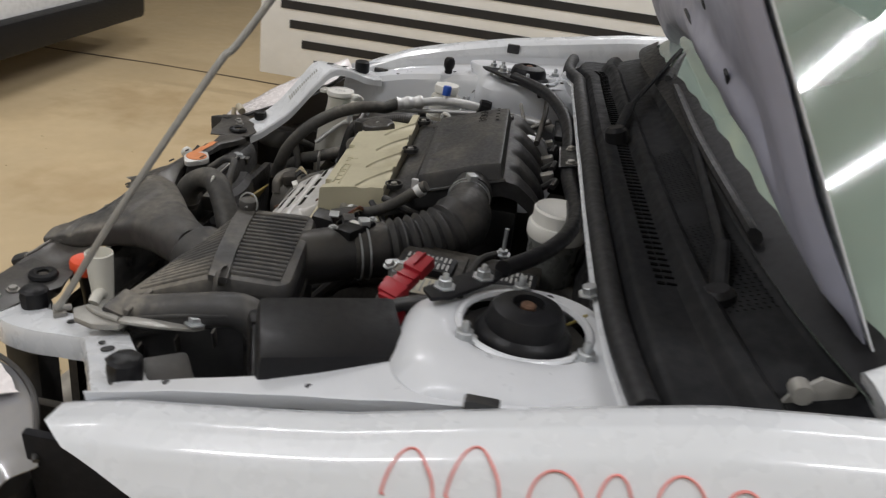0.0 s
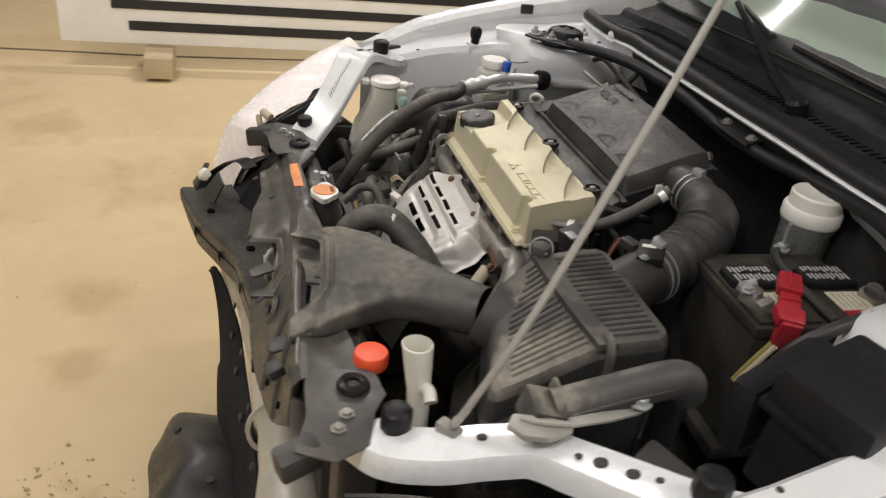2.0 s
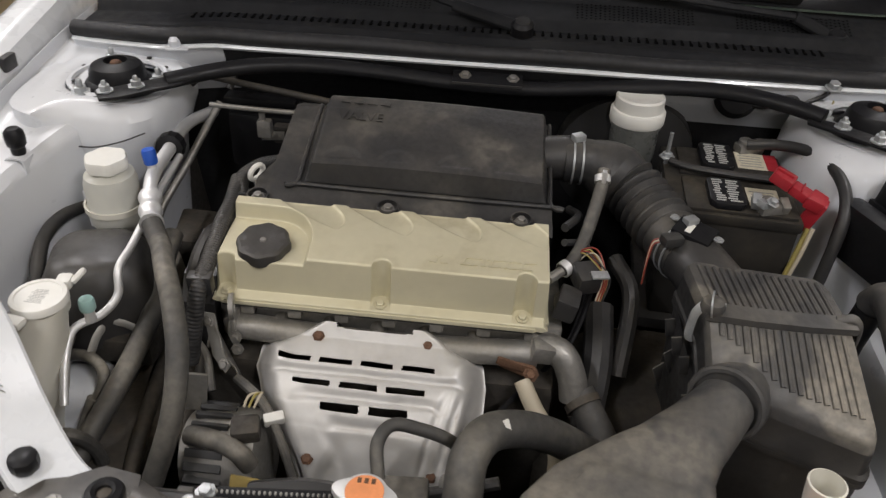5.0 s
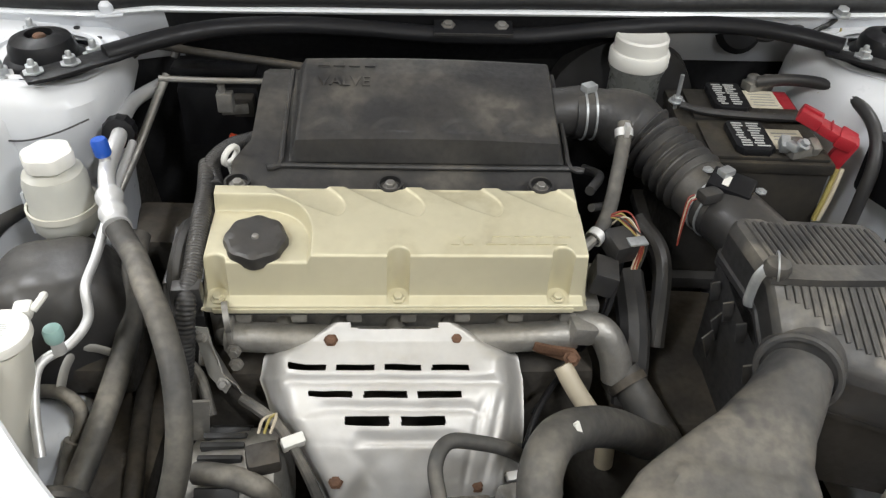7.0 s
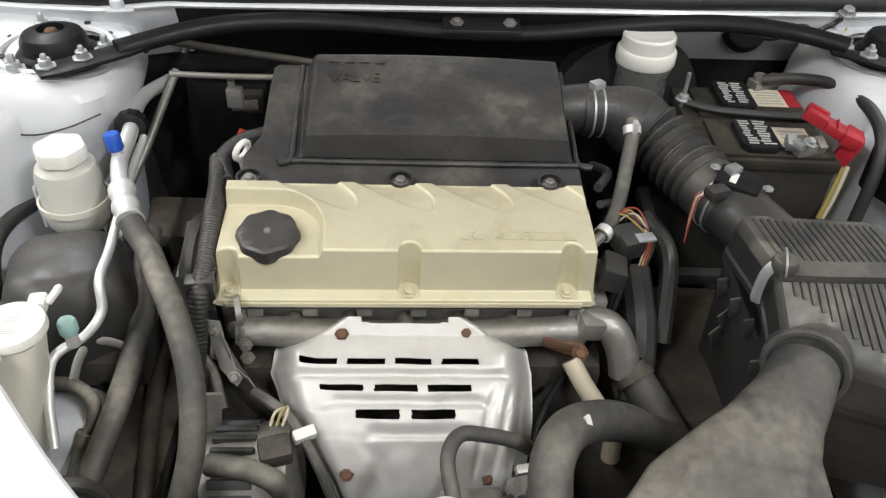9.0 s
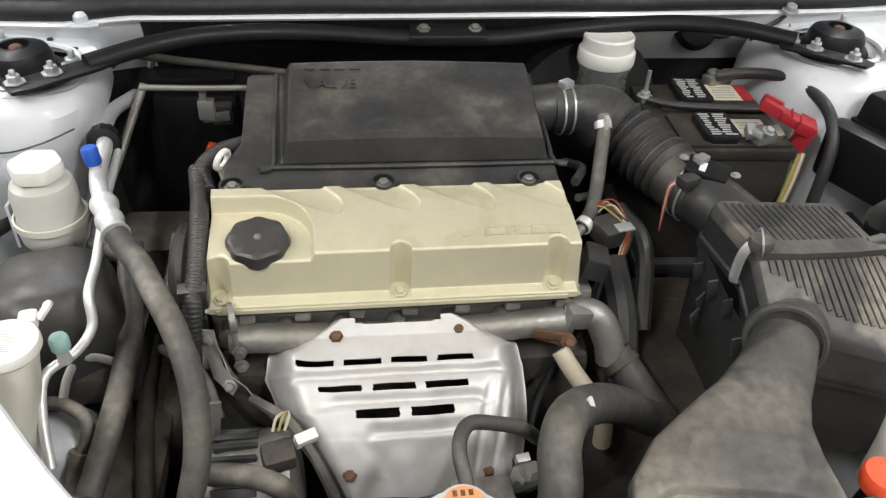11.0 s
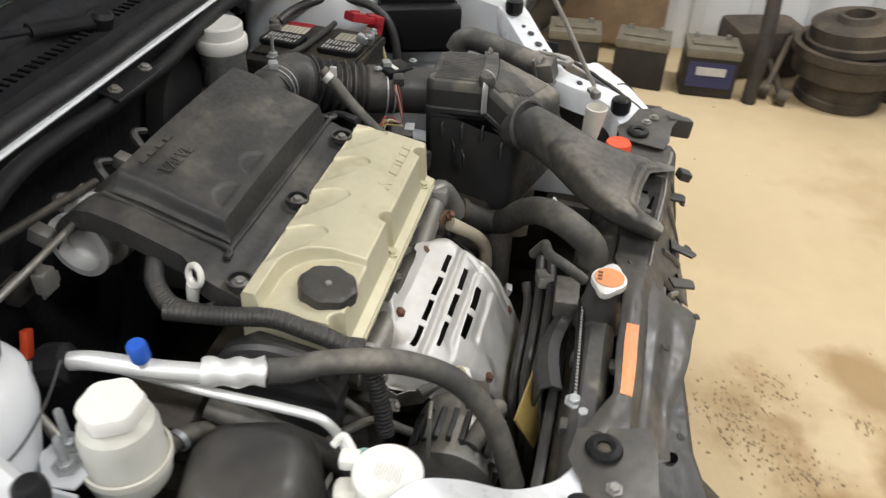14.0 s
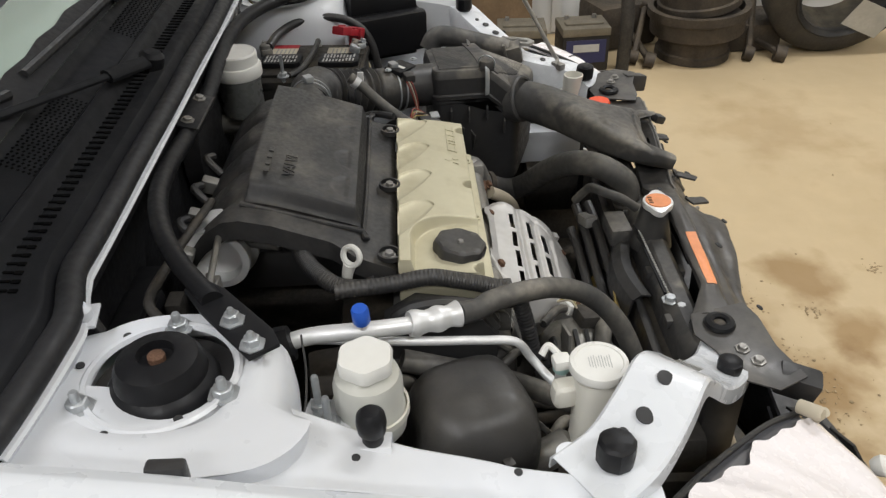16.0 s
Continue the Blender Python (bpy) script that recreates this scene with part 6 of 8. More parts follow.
part("sensor_plug", box((0.026, 0.018, 0.014), (0.224, 0.396, 0.782), (0, 0, 20), bevel=0.003), BLACK, maf)
for k, m in enumerate((WIRE_R, WIRE_W, WIRE_R)):
    part("sensor_wire", tube([(0.208, 0.392 + 0.004 * k, 0.780), (0.200, 0.388 + 0.004 * k, 0.776), (0.196, 0.382 + 0.003 * k, 0.752), (0.195, 0.380, 0.72)], 0.001, 6), m, maf)
for dx in (-0.027, 0.033):
    part("sensor_screw", bolt((0.252 + dx * 0.8, 0.412 - dx * 0.75, 0.793), r=0.004, h=0.004), STEEL, maf)

airbox = thing("air_filter_box", (0.31, 0.25, 0.55), "dusty grey ribbed air filter housing", "air filter housing")
LID = ((0.252, 0.196), (0.424, 0.146), (0.410, 0.368), (0.234, 0.350))
SLANT = 0.22


def lid_at(u, v, dz=0.0):
    """A place on the lid: u from the engine outwards, v from front to back; it bends down ahead of the strap."""
    a, b, c, d = [Vector(k) for k in LID]
    w = lerp(lerp(a, b, u), lerp(d, c, u), v)
    bend = 0.36 + SLANT * u
    top = lerp(0.784, 0.763, u)
    z = top - lerp(0.050, 0.053, u) * max(0, (bend - v) / bend) if v < bend else top + lerp(0.002, -0.001, u) * (v - bend)
    return Vector((w.x, w.y, z + dz))


def lid_ring(m, dz, flat=None, r=0.10, n=5, side=6):
    """A rounded outline of the lid, m wider all round."""
    out = []
    for cu, cv, t0, du, dv in ((1 - r, 1 - r, 0, -1, 0), (r, 1 - r, 90, 0, -1), (r, r, 180, 1, 0), (1 - r, r, 270, 0, 1)):
        uv = [(cu + r * math.cos(radians(t0 + 90 * k / n)), cv + r * math.sin(radians(t0 + 90 * k / n))) for k in range(n + 1)]
        uv += [(uv[-1][0] + du * (1 - 2 * r) * k / side, uv[-1][1] + dv * (1 - 2 * r) * k / side) for k in range(1, side)]
        for x, y in uv:
            p = lid_at(lerp(-m, 1 + m, x), lerp(-m, 1 + m, y), dz)
            out.append((p.x, p.y, flat if flat is not None else p.z))
    return out


part("case", loft([lid_ring(0.0, 0, 0.55), lid_ring(0.02, -0.085), lid_ring(0.02, -0.064), lid_ring(0.04, -0.062), lid_ring(0.04, -0.056)]), BLACK, airbox)
part("lid_side", loft([lid_ring(0.04, -0.055), lid_ring(0.04, -0.048), lid_ring(0.025, -0.045), lid_ring(0.018, -0.016)]), BLACK, airbox, "dark housing lid side")
part("lid_top", loft([lid_ring(0.018, -0.016), lid_ring(0.010, -0.006), lid_ring(-0.005, -0.001)] + [lid_ring(-m, 0.0) for m in (0.04, 0.10, 0.17, 0.24, 0.31, 0.38, 0.44, 0.48)]), AIRBOX, airbox, "ribbed housing lid")
for k in range(17):
    u = 0.08 + 0.84 * k / 16
    for v0, v1 in ((0.10 + 0.16 * step(0.5, 0.1, u), 0.31 + SLANT * u), (0.44 + SLANT * u, 0.94)):
        part("rib", tube([lid_at(u, v0, 0.0), lid_at(u, (v0 + v1) / 2, 0.0005), lid_at(u, v1, 0.0)], 0.0034, 8, 2), AIRBOX, airbox)
for v, w, hgt in ((0.375, 0.0125, 0.0045),):
    part("strap", loft([[lid_at(u, v + SLANT * u, 0) + Vector(o) for o in ((0, -w, -0.004), (0, -w, hgt), (0, w, hgt), (0, w, -0.004))] for u in (-0.03, 0.3, 0.7, 1.03)]), AIRBOX, airbox, "raised strap across the lid")
for u, s in ((-0.03, -1), (1.03, 1)):
    q = lid_at(u, 0.375 + SLANT * u, 0)
    part("clip", tube([q + Vector((-s * 0.022, 0, 0.006)), q + Vector((-s * 0.004, 0, 0.010)), q + Vector((s * 0.008, 0, -0.004)), q + Vector((s * 0.010, 0, -0.034)), q + Vector((s * 0.008, 0, -0.045))], 0.0055, 10, squash=0.3), STEEL if s < 0 else AIRBOX, airbox, "spring steel clip")
    for k in range(4):
        part("web", box((0.012, 0.003, 0.028), lid_at(u, 0.15 + 0.22 * k, -0.085) + Vector((s * 0.004, 0, 0)), (0, s * 12, 0), bevel=0.001), AIRBOX, airbox)
for x, y, z in ((0.252, 0.345, 0.690), (0.237, 0.318, 0.684), (0.222, 0.296, 0.676), (0.208, 0.276, 0.668)):
    part("gusset", plate([(x, y, z), (x + 0.014, y + 0.008, z + 0.006), (x + 0.015, y + 0.004, z - 0.036)], 0.0022, 0.0005), AIRBOX, airbox)
knob_at = lid_at(0.02, 0.38, 0.006)
part("strap_knob", lathe([(0.013, -0.004), (0.0145, 0.002), (0.012, 0.009), (0.006, 0.012)], 20, pose(*knob_at)), AIRBOX, airbox)
part("knob_spring", ring_lathe([(0.014, -0.001), (0.016, -0.001), (0.016, 0.001), (0.014, 0.001)], 24, upright(knob_at + Vector((0, 0, 0.004)), (1, -0.3, 0.2))), STEEL, airbox, "thin steel spring")
COLLAR, FACING = Vector((0.268, 0.184, 0.712)), Vector((-0.52, -0.78, 0.25))
part("inlet_collar", place(ring_lathe([(0.036, -0.010), (0.0435, -0.009), (0.0435, 0.001), (0.041, 0.004), (0.037, 0.004)], 36, Matrix()), upright(COLLAR, FACING)), AIRBOX, airbox, "round inlet collar")
part("inlet_boss", tube([COLLAR - FACING.normalized() * 0.06, COLLAR], 0.044, 24, smooth=False), AIRBOX, airbox)

snork = thing("air_snorkel", (0.17, 0.05, 0.65), "dusty grey plastic air intake snorkel", "air snorkel")


def snork_ring(c, half, up, thick, width_dir, power):
    w = Vector(width_dir).normalized()
    u = Vector(up).normalized()
    out = []
    for k in range(64):
        t = 2 * math.pi * k / 64
        a, b = math.cos(t), math.sin(t)
        out.append(Vector(c) + w * half * math.copysign(abs(a) ** (2 / power), a) + u * thick * math.copysign(abs(b) ** (2 / power), b))
    return out


# the duct's left and right edge, half its height and its squareness, from the mouth to the collar
EDGES = [((0.029, -0.045, 0.699), (0.258, -0.064, 0.677), 0.010, 6.0),
         ((0.034, -0.010, 0.704), (0.250, -0.030, 0.682), 0.016, 6.0),
         ((0.046, 0.028, 0.708), (0.242, 0.006, 0.687), 0.021, 5.5),
         ((0.076, 0.064, 0.711), (0.237, 0.040, 0.694), 0.025, 4.6),
         ((0.120, 0.097, 0.713), (0.238, 0.070, 0.700), 0.029, 3.6),
         ((0.165, 0.128, 0.713), (0.250, 0.096, 0.704), 0.032, 2.8),
         ((0.207, 0.166, 0.713), (0.272, 0.128, 0.707), 0.035, 2.3),
         ((0.244, 0.207, 0.712), (0.294, 0.163, 0.709), 0.036, 2.0)]
S = [((Vector(a) + Vector(b)) / 2, (Vector(b) - Vector(a)).length / 2, (0, -0.2, 1), h, Vector(b) - Vector(a), pw) for a, b, h, pw in EDGES]


def snork_at(t):
    k = t * (len(S) - 1)
    i = min(int(k), len(S) - 2)
    f = k - i
    mixv = lambda p, q: lerp(Vector(p), Vector(q), f)
    ring = snork_ring(mixv(S[i][0], S[i + 1][0]), lerp(S[i][1], S[i + 1][1], f), mixv(S[i][2], S[i + 1][2]), lerp(S[i][3], S[i + 1][3], f), mixv(S[i][4], S[i + 1][4]), lerp(S[i][5], S[i + 1][5], f))
    # the mouth's lip arches: its middle stands back, its corners reach down
    k0, c, half = max(0, 1 - t / 0.30), mixv(S[i][0], S[i + 1][0]), lerp(S[i][1], S[i + 1][1], f)
    for n, p in enumerate(ring):
        w = min(1, abs(p.x - c.x) / half)
        side = (p.x - c.x) / half
        cut = step(-0.92, -0.60, side) * (1 - step(0.36, 0.80, side))
        if n <= 32:
            p.y += k0 * cut * 0.042
            p.z += k0 * (0.005 * cut - 0.003 * w ** 3)
        else:
            p.z -= k0 * 0.012 * step(1.0, 0.90, abs(side))
    # pressed facets and sagging dust hollows
    for n, p in enumerate(ring):
        if n < 32:
            side = (p.x - c.x) / half
            p.z += 0.0045 * step(0.70, 0.58, abs(side)) * step(0.03, 0.07, t) * step(0.50, 0.43, t)
            p.z -= 0.004 * math.exp(-((t - 0.16) / 0.022) ** 2) + 0.003 * math.exp(-((side + 0.30) / 0.07) ** 2) * step(0.06, 0.12, t) * step(0.45, 0.35, t)
            p.z += 0.0016 * noise.noise(Vector((p.x * 22, p.y * 22, 4)))
    return ring


part("duct", loft([snork_at(k / 80) for k in range(81)], cap=False), AIRBOX, snork, smooth=32)
# black plug closes the open duct so its inside reads as shaded
part("shade_plug", loft([[lerp(p, Vector(S[2][0]), 0.04) for p in snork_at(0.42)], [lerp(p, Vector(S[2][0]), 0.5) for p in snork_at(0.44)]]), BLACK, snork, "black plug painted as the shade inside the snorkel mouth")
FLOOR_Z = 0.6635
part("floor_step", join(box((0.050, 0.012, 0.010), (0.092, -0.008, FLOOR_Z + 0.012), (0, 5, -14), bevel=0.004), box((0.012, 0.030, 0.008), (0.122, -0.018, FLOOR_Z + 0.009), (0, 5, -14), bevel=0.003)), AIRBOX, snork)
part("floor_slot", prism([(0.104, -0.038), (0.110, -0.020), (0.172, -0.034), (0.166, -0.052)], FLOOR_Z + 0.001, FLOOR_Z + 0.0075, bevel=0.001), VOID, snork, "dark slot in the snorkel floor")
part("floor_hole", lathe([(0.005, 0), (0.005, 0.004)], 12, pose(0.186, -0.022, FLOOR_Z)), VOID, snork)
part("mouth_lug", box((0.030, 0.020, 0.006), (0.238, -0.045, 0.676), (10, 0, -10), bevel=0.002), AIRBOX, snork)
# ---------- round the engine ----------
# battery, turned a little in its tray
BM_ = pose(0.330, 0.580, 0.590, 0, 0, -3)
bat = thing("battery", (0.330, 0.580, 0.590), "dusty black car battery with cream labels", "car battery")
part("case", place(box((0.174, 0.190, 0.170), (0, 0, 0.085), bevel=0.004), BM_), BATT, bat)
part("lid", place(box((0.180, 0.196, 0.016), (0, 0, 0.174), bevel=0.004), BM_), BATT, bat)
for y, w in ((-0.048, 0.088), (0.050, 0.082)):
    part("lid_panel", place(box((0.150, w, 0.006), (0.008, y, 0.184), bevel=0.002), BM_), BATT, bat)
rc = random.Random(5)
for y in (-0.052, 0.058):
    part("vent_cap", place(prism([(-0.028, -0.028), (-0.020, -0.038), (0.014, -0.038), (0.021, -0.030), (0.021, 0.036), (-0.022, 0.038), (-0.028, 0.030)], 0.186, 0.197, bevel=0.003), BM_ @ pose(-0.008, y, 0)), BLACK_CLEAN, bat, "black vent cap with pale print")
    for k in range(10):
        for x0, w in ((-0.022 + 0.003 * rc.random(), 0.008 + 0.006 * rc.random()), (-0.004 + 0.003 * rc.random(), 0.010 + 0.007 * rc.random())):
            part("print_bar", place(box((w, 0.0030, 0.0005), (x0 + w / 2 - 0.008, y - 0.028 + 0.0062 * k, 0.1972)), BM_), PALE, bat)
    part("label", place(box((0.044, 0.050, 0.001), (0.042, y + 0.006, 0.1876)), BM_), LABEL, bat, "cream battery label")
    for k in range(5):
        part("label_bar", place(box((0.034 - 0.004 * (k % 2), 0.0024, 0.0004), (0.041, y - 0.012 + 0.008 * k, 0.1884)), BM_), ROD, bat)
part("label_corner", place(box((0.018, 0.050, 0.0012), (0.072, 0.064, 0.1877)), BM_), RED, bat, "red label corner")
part("hold_down", tube([BM_ @ Vector((-0.082, 0.030, 0.192)), BM_ @ Vector((-0.050, 0.012, 0.193)), BM_ @ Vector((0.02, 0.004, 0.193)), BM_ @ Vector((0.092, 0.004, 0.192))], 0.0055, 8, 6), BLACK, bat, "black hold-down bar")
part("hold_down_rod", place(join(lathe([(0.003, 0.06), (0.003, 0.232)], 10), bolt((0, 0, 0.192), r=0.007, h=0.008)), BM_ @ pose(-0.086, 0.040, 0)), STEEL, bat, "threaded hold-down rod")
for x, y in ((0.040, -0.080), (0.036, 0.098)):
    part("terminal", place(join(lathe([(0.011, 0.185), (0.010, 0.206), (0.007, 0.208)], 16), box((0.034, 0.022, 0.014), (0.004, 0, 0.193), (0, 0, 20), bevel=0.003), box((0.012, 0.020, 0.020), (0.022, 0.004, 0.194), (20, 0, 10), bevel=0.002)), BM_ @ pose(x, y, 0)), CAST, bat, "lead battery terminal")
redc = thing("terminal_cover", (0.40, 0.50, 0.76), "red plastic battery terminal cover", "terminal cover")
RM = pose(0.374, 0.531, 0.810, 0, 18, -26) @ Matrix.Scale(0.88, 4)
part("cover_arm", place(join(soften(prism([(-0.006, -0.014), (0.028, -0.017), (0.030, 0.017), (-0.004, 0.016)], 0, 0.018), 0.003), soften(prism([(0.028, -0.013), (0.058, -0.017), (0.060, 0.013), (0.030, 0.014)], -0.002, 0.013), 0.003), soften(prism([(0.056, -0.023), (0.084, -0.018), (0.086, 0.016), (0.060, 0.018)], -0.004, 0.016), 0.004)), RM), RED, redc)
part("cover_rib", place(join(box((0.028, 0.0025, 0.005), (0.010, 0, 0.019), bevel=0.001), box((0.0025, 0.028, 0.004), (0.044, 0, 0.014), bevel=0.001)), RM), RED, redc)
part("cover_drop", place(soften(prism([(0.066, -0.012), (0.090, -0.014), (0.090, 0.015), (0.068, 0.014)], -0.044, 0.012), 0.004), RM), RED, redc)
for k, m in enumerate((WIRE_Y, WIRE_W)):
    part("cable_tail", tube([(0.426 + 0.007 * k, 0.494, 0.758), (0.417 + 0.007 * k, 0.482, 0.722), (0.409 + 0.005 * k, 0.474, 0.69)], 0.0035, 8), m, redc)
single("battery_tray", box((0.205, 0.220, 0.02), (0.330, 0.580, 0.579), (0, 0, -3), bevel=0.005), BLACK, "black plastic tray below the battery", "battery tray")
single("ground_cable", tube([(0.372, 0.668, 0.792), (0.410, 0.655, 0.802), (0.445, 0.622, 0.812), (0.464, 0.570, 0.815), (0.470, 0.520, 0.804), (0.465, 0.485, 0.775), (0.456, 0.468, 0.72), (0.448, 0.46, 0.62)], 0.0085, 14), BLACK, "thick black battery cable", "cable")
single("cable", tube([(0.452, 0.655, 0.79), (0.47, 0.70, 0.80), (0.46, 0.735, 0.83), (0.485, 0.735, 0.852), (0.49, 0.73, 0.862)], 0.0042, 8), BLACK, "black wire up to the cowl", "cable")
single("ground_bolt", bolt((0.492, 0.724, 0.872), (0, -0.3, 1), r=0.008, h=0.010), STEEL, "zinc ground bolt on the cowl", "bolt")
single("yellow_wire", tube([(0.44, 0.62, 0.80), (0.47, 0.66, 0.815), (0.49, 0.70, 0.825), (0.50, 0.725, 0.85)], 0.0016, 6), WIRE_Y, "thin yellow wire to the cowl", "wire")

# brake fluid reservoir
brk = thing("brake_fluid_reservoir", (0.203, 0.694, 0.72), "brake fluid reservoir with a white screw cap", "fluid reservoir")
part("tank", lathe([(0.034, 0.735), (0.037, 0.745), (0.037, 0.795), (0.040, 0.800), (0.040, 0.808)], 32, pose(0.203, 0.694, 0)), FLUID, brk, "grey translucent tank")
c = part("cap", lathe([(0.0415, 0.806), (0.0425, 0.808), (0.0425, 0.824), (0.0405, 0.827), (0.0375, 0.828), (0.0375, 0.846), (0.035, 0.849), (0.032, 0.8475), (0.008, 0.8465)], 48, pose(0.203, 0.694, 0)), CAPWHITE, brk, "white ribbed screw cap")
part("master_cylinder", place(lathe([(0.022, -0.08), (0.022, 0.06), (0.016, 0.07)], 20), upright((0.203, 0.70, 0.715), (0, 1, 0.05))), CAST, brk)
part("booster", place(lathe([(0.06, 0.0), (0.115, 0.02), (0.118, 0.05), (0.10, 0.06)], 36), upright((0.205, 0.735, 0.70), (0, 1, 0.05))), BLACK, brk, "black brake booster")

# fuse box and relays by the left wing
FM = pose(0.580, 0.466, 0.742, 0, 4, 20)
fuse = thing("fuse_box", (0.560, 0.430, 0.62), "black plastic fuse box", "fuse box")
part("base", place(box((0.085, 0.140, 0.10), (0, 0, 0.0), bevel=0.006), FM), BLACK_CLEAN, fuse)
part("lid", place(join(box((0.108, 0.150, 0.046), (0, 0, 0.070), bevel=0.009, taper=0.96), box((0.113, 0.155, 0.012), (0, 0, 0.047), bevel=0.003)), FM), BLACK_CLEAN, fuse, "smooth black fuse box lid")
part("sticker", place(box((0.0008, 0.075, 0.010), (0.0432, 0.02, 0.015)), FM), PALE, fuse, "pale printed sticker")
part("side_pod", place(box((0.032, 0.165, 0.085), (-0.074, 0.0, 0.012), (0, -6, 4), bevel=0.010), FM), BLACK_CLEAN, fuse)
part("plug", place(box((0.02, 0.022, 0.03), (0.030, -0.078, -0.03), bevel=0.003), FM), REDCAP, fuse, "orange connector")
part("plug", place(box((0.02, 0.022, 0.02), (0.045, -0.085, -0.03), bevel=0.003), FM), CAPWHITE, fuse, "white connector")
single("relay_box", box((0.065, 0.085, 0.045), (0.575, 0.270, 0.700), (0, 12, 35), bevel=0.008), BLACK, "black relay box beside the bracket", "relay")
res = thing("resonator", (0.465, 0.30, 0.60), "dark grey cylindrical air resonator", "resonator")
part("barrel", tube([(0.477, 0.196, 0.729), (0.479, 0.265, 0.747), (0.481, 0.322, 0.761), (0.480, 0.346, 0.756), (0.475, 0.358, 0.736)], 0.0215, 22, 8), AIRBOX, res)
part("barrel_seam", tube([(0.498, 0.204, 0.735), (0.500, 0.265, 0.752), (0.501, 0.325, 0.765)], 0.0022, 6), AIRBOX, res)
# the leg is coloured black for the shade below the barrel
part("barrel_leg", tube([(0.470, 0.350, 0.735), (0.462, 0.350, 0.68), (0.460, 0.350, 0.61)], 0.018, 16), BLACK_CLEAN, res)
part("barrel_cap", box((0.050, 0.034, 0.036), (0.474, 0.182, 0.723), (-14, 0, -4), bevel=0.005), AIRBOX, res)
part("cap_lip", box((0.056, 0.006, 0.042), (0.475, 0.199, 0.728), (-14, 0, -4), bevel=0.002), AIRBOX, res)
part("mount_lug", prism([(0.486, 0.146), (0.502, 0.134), (0.520, 0.146), (0.528, 0.172), (0.520, 0.200), (0.508, 0.206), (0.496, 0.180)], 0.729, 0.737, bevel=0.0025), ROD, res, "cast mounting lug")
part("mount_rib", tube([(0.496, 0.150, 0.738), (0.508, 0.172, 0.740), (0.514, 0.198, 0.740)], 0.0035, 8), ROD, res)
part("mount_strip", prism([(0.504, 0.200), (0.517, 0.198), (0.514, 0.245), (0.506, 0.285), (0.497, 0.296), (0.488, 0.286), (0.498, 0.25)], 0.737, 0.741, bevel=0.001), ROD, res)
part("mount_bolt", bolt((0.497, 0.285, 0.745), r=0.008, h=0.010), STEEL, res)

# washer filler and red cap at the left front corner
NECK = [(0.352, 0.085, 0.60, 0.013), (0.350, 0.082, 0.66, 0.0145), (0.346, 0.078, 0.700, 0.0175), (0.344, 0.076, 0.724, 0.0190)]
neck_rings = [squircle(x, y, z, r, r, 24, 2) for x, y, z, r in NECK] + [squircle(x, y, z + 0.001 * (n == 0), r - 0.0018, r - 0.0018, 24, 2) for n, (x, y, z, r) in enumerate(NECK[::-1])]
neck = thing("washer_filler_neck", (0.352, 0.085, 0.60), "open milky plastic washer filler neck", "filler neck")
part("funnel", loft(neck_rings), MILK, neck)
part("spout", tube([(0.352, 0.085, 0.665), (0.372, 0.088, 0.675), (0.385, 0.088, 0.668)], 0.008, 12), MILK, neck)
single("red_filler_cap", lathe([(0.018, 0.664), (0.018, 0.665), (0.0212, 0.667), (0.022, 0.671), (0.022, 0.682), (0.020, 0.686), (0.017, 0.6855), (0.006, 0.6845)], 36, pose(0.304, 0.030, 0)), REDCAP, "bright red plastic filler cap", "filler cap")
single("filler_pipe", tube([(0.304, 0.030, 0.664), (0.305, 0.038, 0.60), (0.31, 0.05, 0.45)], 0.012, 14), BLACK_CLEAN, "black pipe below the filler cap", "pipe")

# strut brace
brace = thing("strut_brace", (-0.03, 0.64, 0.83), "black steel strut brace across the bay", "strut brace")
BL = [(-0.500, 0.578, 0.860), (-0.433, 0.629, 0.862), (-0.367, 0.664, 0.861), (-0.282, 0.692, 0.854), (-0.19, 0.704, 0.846), (-0.08, 0.706, 0.838), (0.04, 0.706, 0.838), (0.15, 0.712, 0.847), (0.25, 0.712, 0.856), (0.33, 0.698, 0.862), (0.40, 0.668, 0.864), (0.455, 0.628, 0.864)]
part("brace_tube", tube(BL, 0.0125, 16, 8, squash=0.8), BLACK_CLEAN, brace)
for pts, bolts in (([(-0.585, 0.528), (-0.566, 0.502), (-0.545, 0.512), (-0.480, 0.570), (-0.455, 0.605), (-0.480, 0.612), (-0.515, 0.588)], ((-0.533, 0.552), (-0.568, 0.527))), ([(0.435, 0.640), (0.430, 0.618), (0.470, 0.588), (0.520, 0.548), (0.540, 0.560), (0.530, 0.580), (0.475, 0.622)], ((0.475, 0.608), (0.512, 0.570)))):
    part("end_plate", prism(pts, 0.8545, 0.8595, bevel=0.0015), BLACK_CLEAN, brace)
    for x, y in bolts:
        part("brace_bolt", bolt((x, y, 0.860), r=0.0075, h=0.010, stud=0.004), STEEL, brace)
part("centre_plate", box((0.110, 0.030, 0.003), (-0.035, 0.706, 0.8495), (14, 0, 0), bevel=0.001), BLACK_CLEAN, brace)
part("centre_edge", box((0.110, 0.003, 0.003), (-0.035, 0.690, 0.8455)), BLACK, brace)
for x in (-0.07, 0.005):
    part("plate_bolt", bolt((x, 0.708, 0.851), (0, -0.2, 1), r=0.006, h=0.006), CAST, brace)

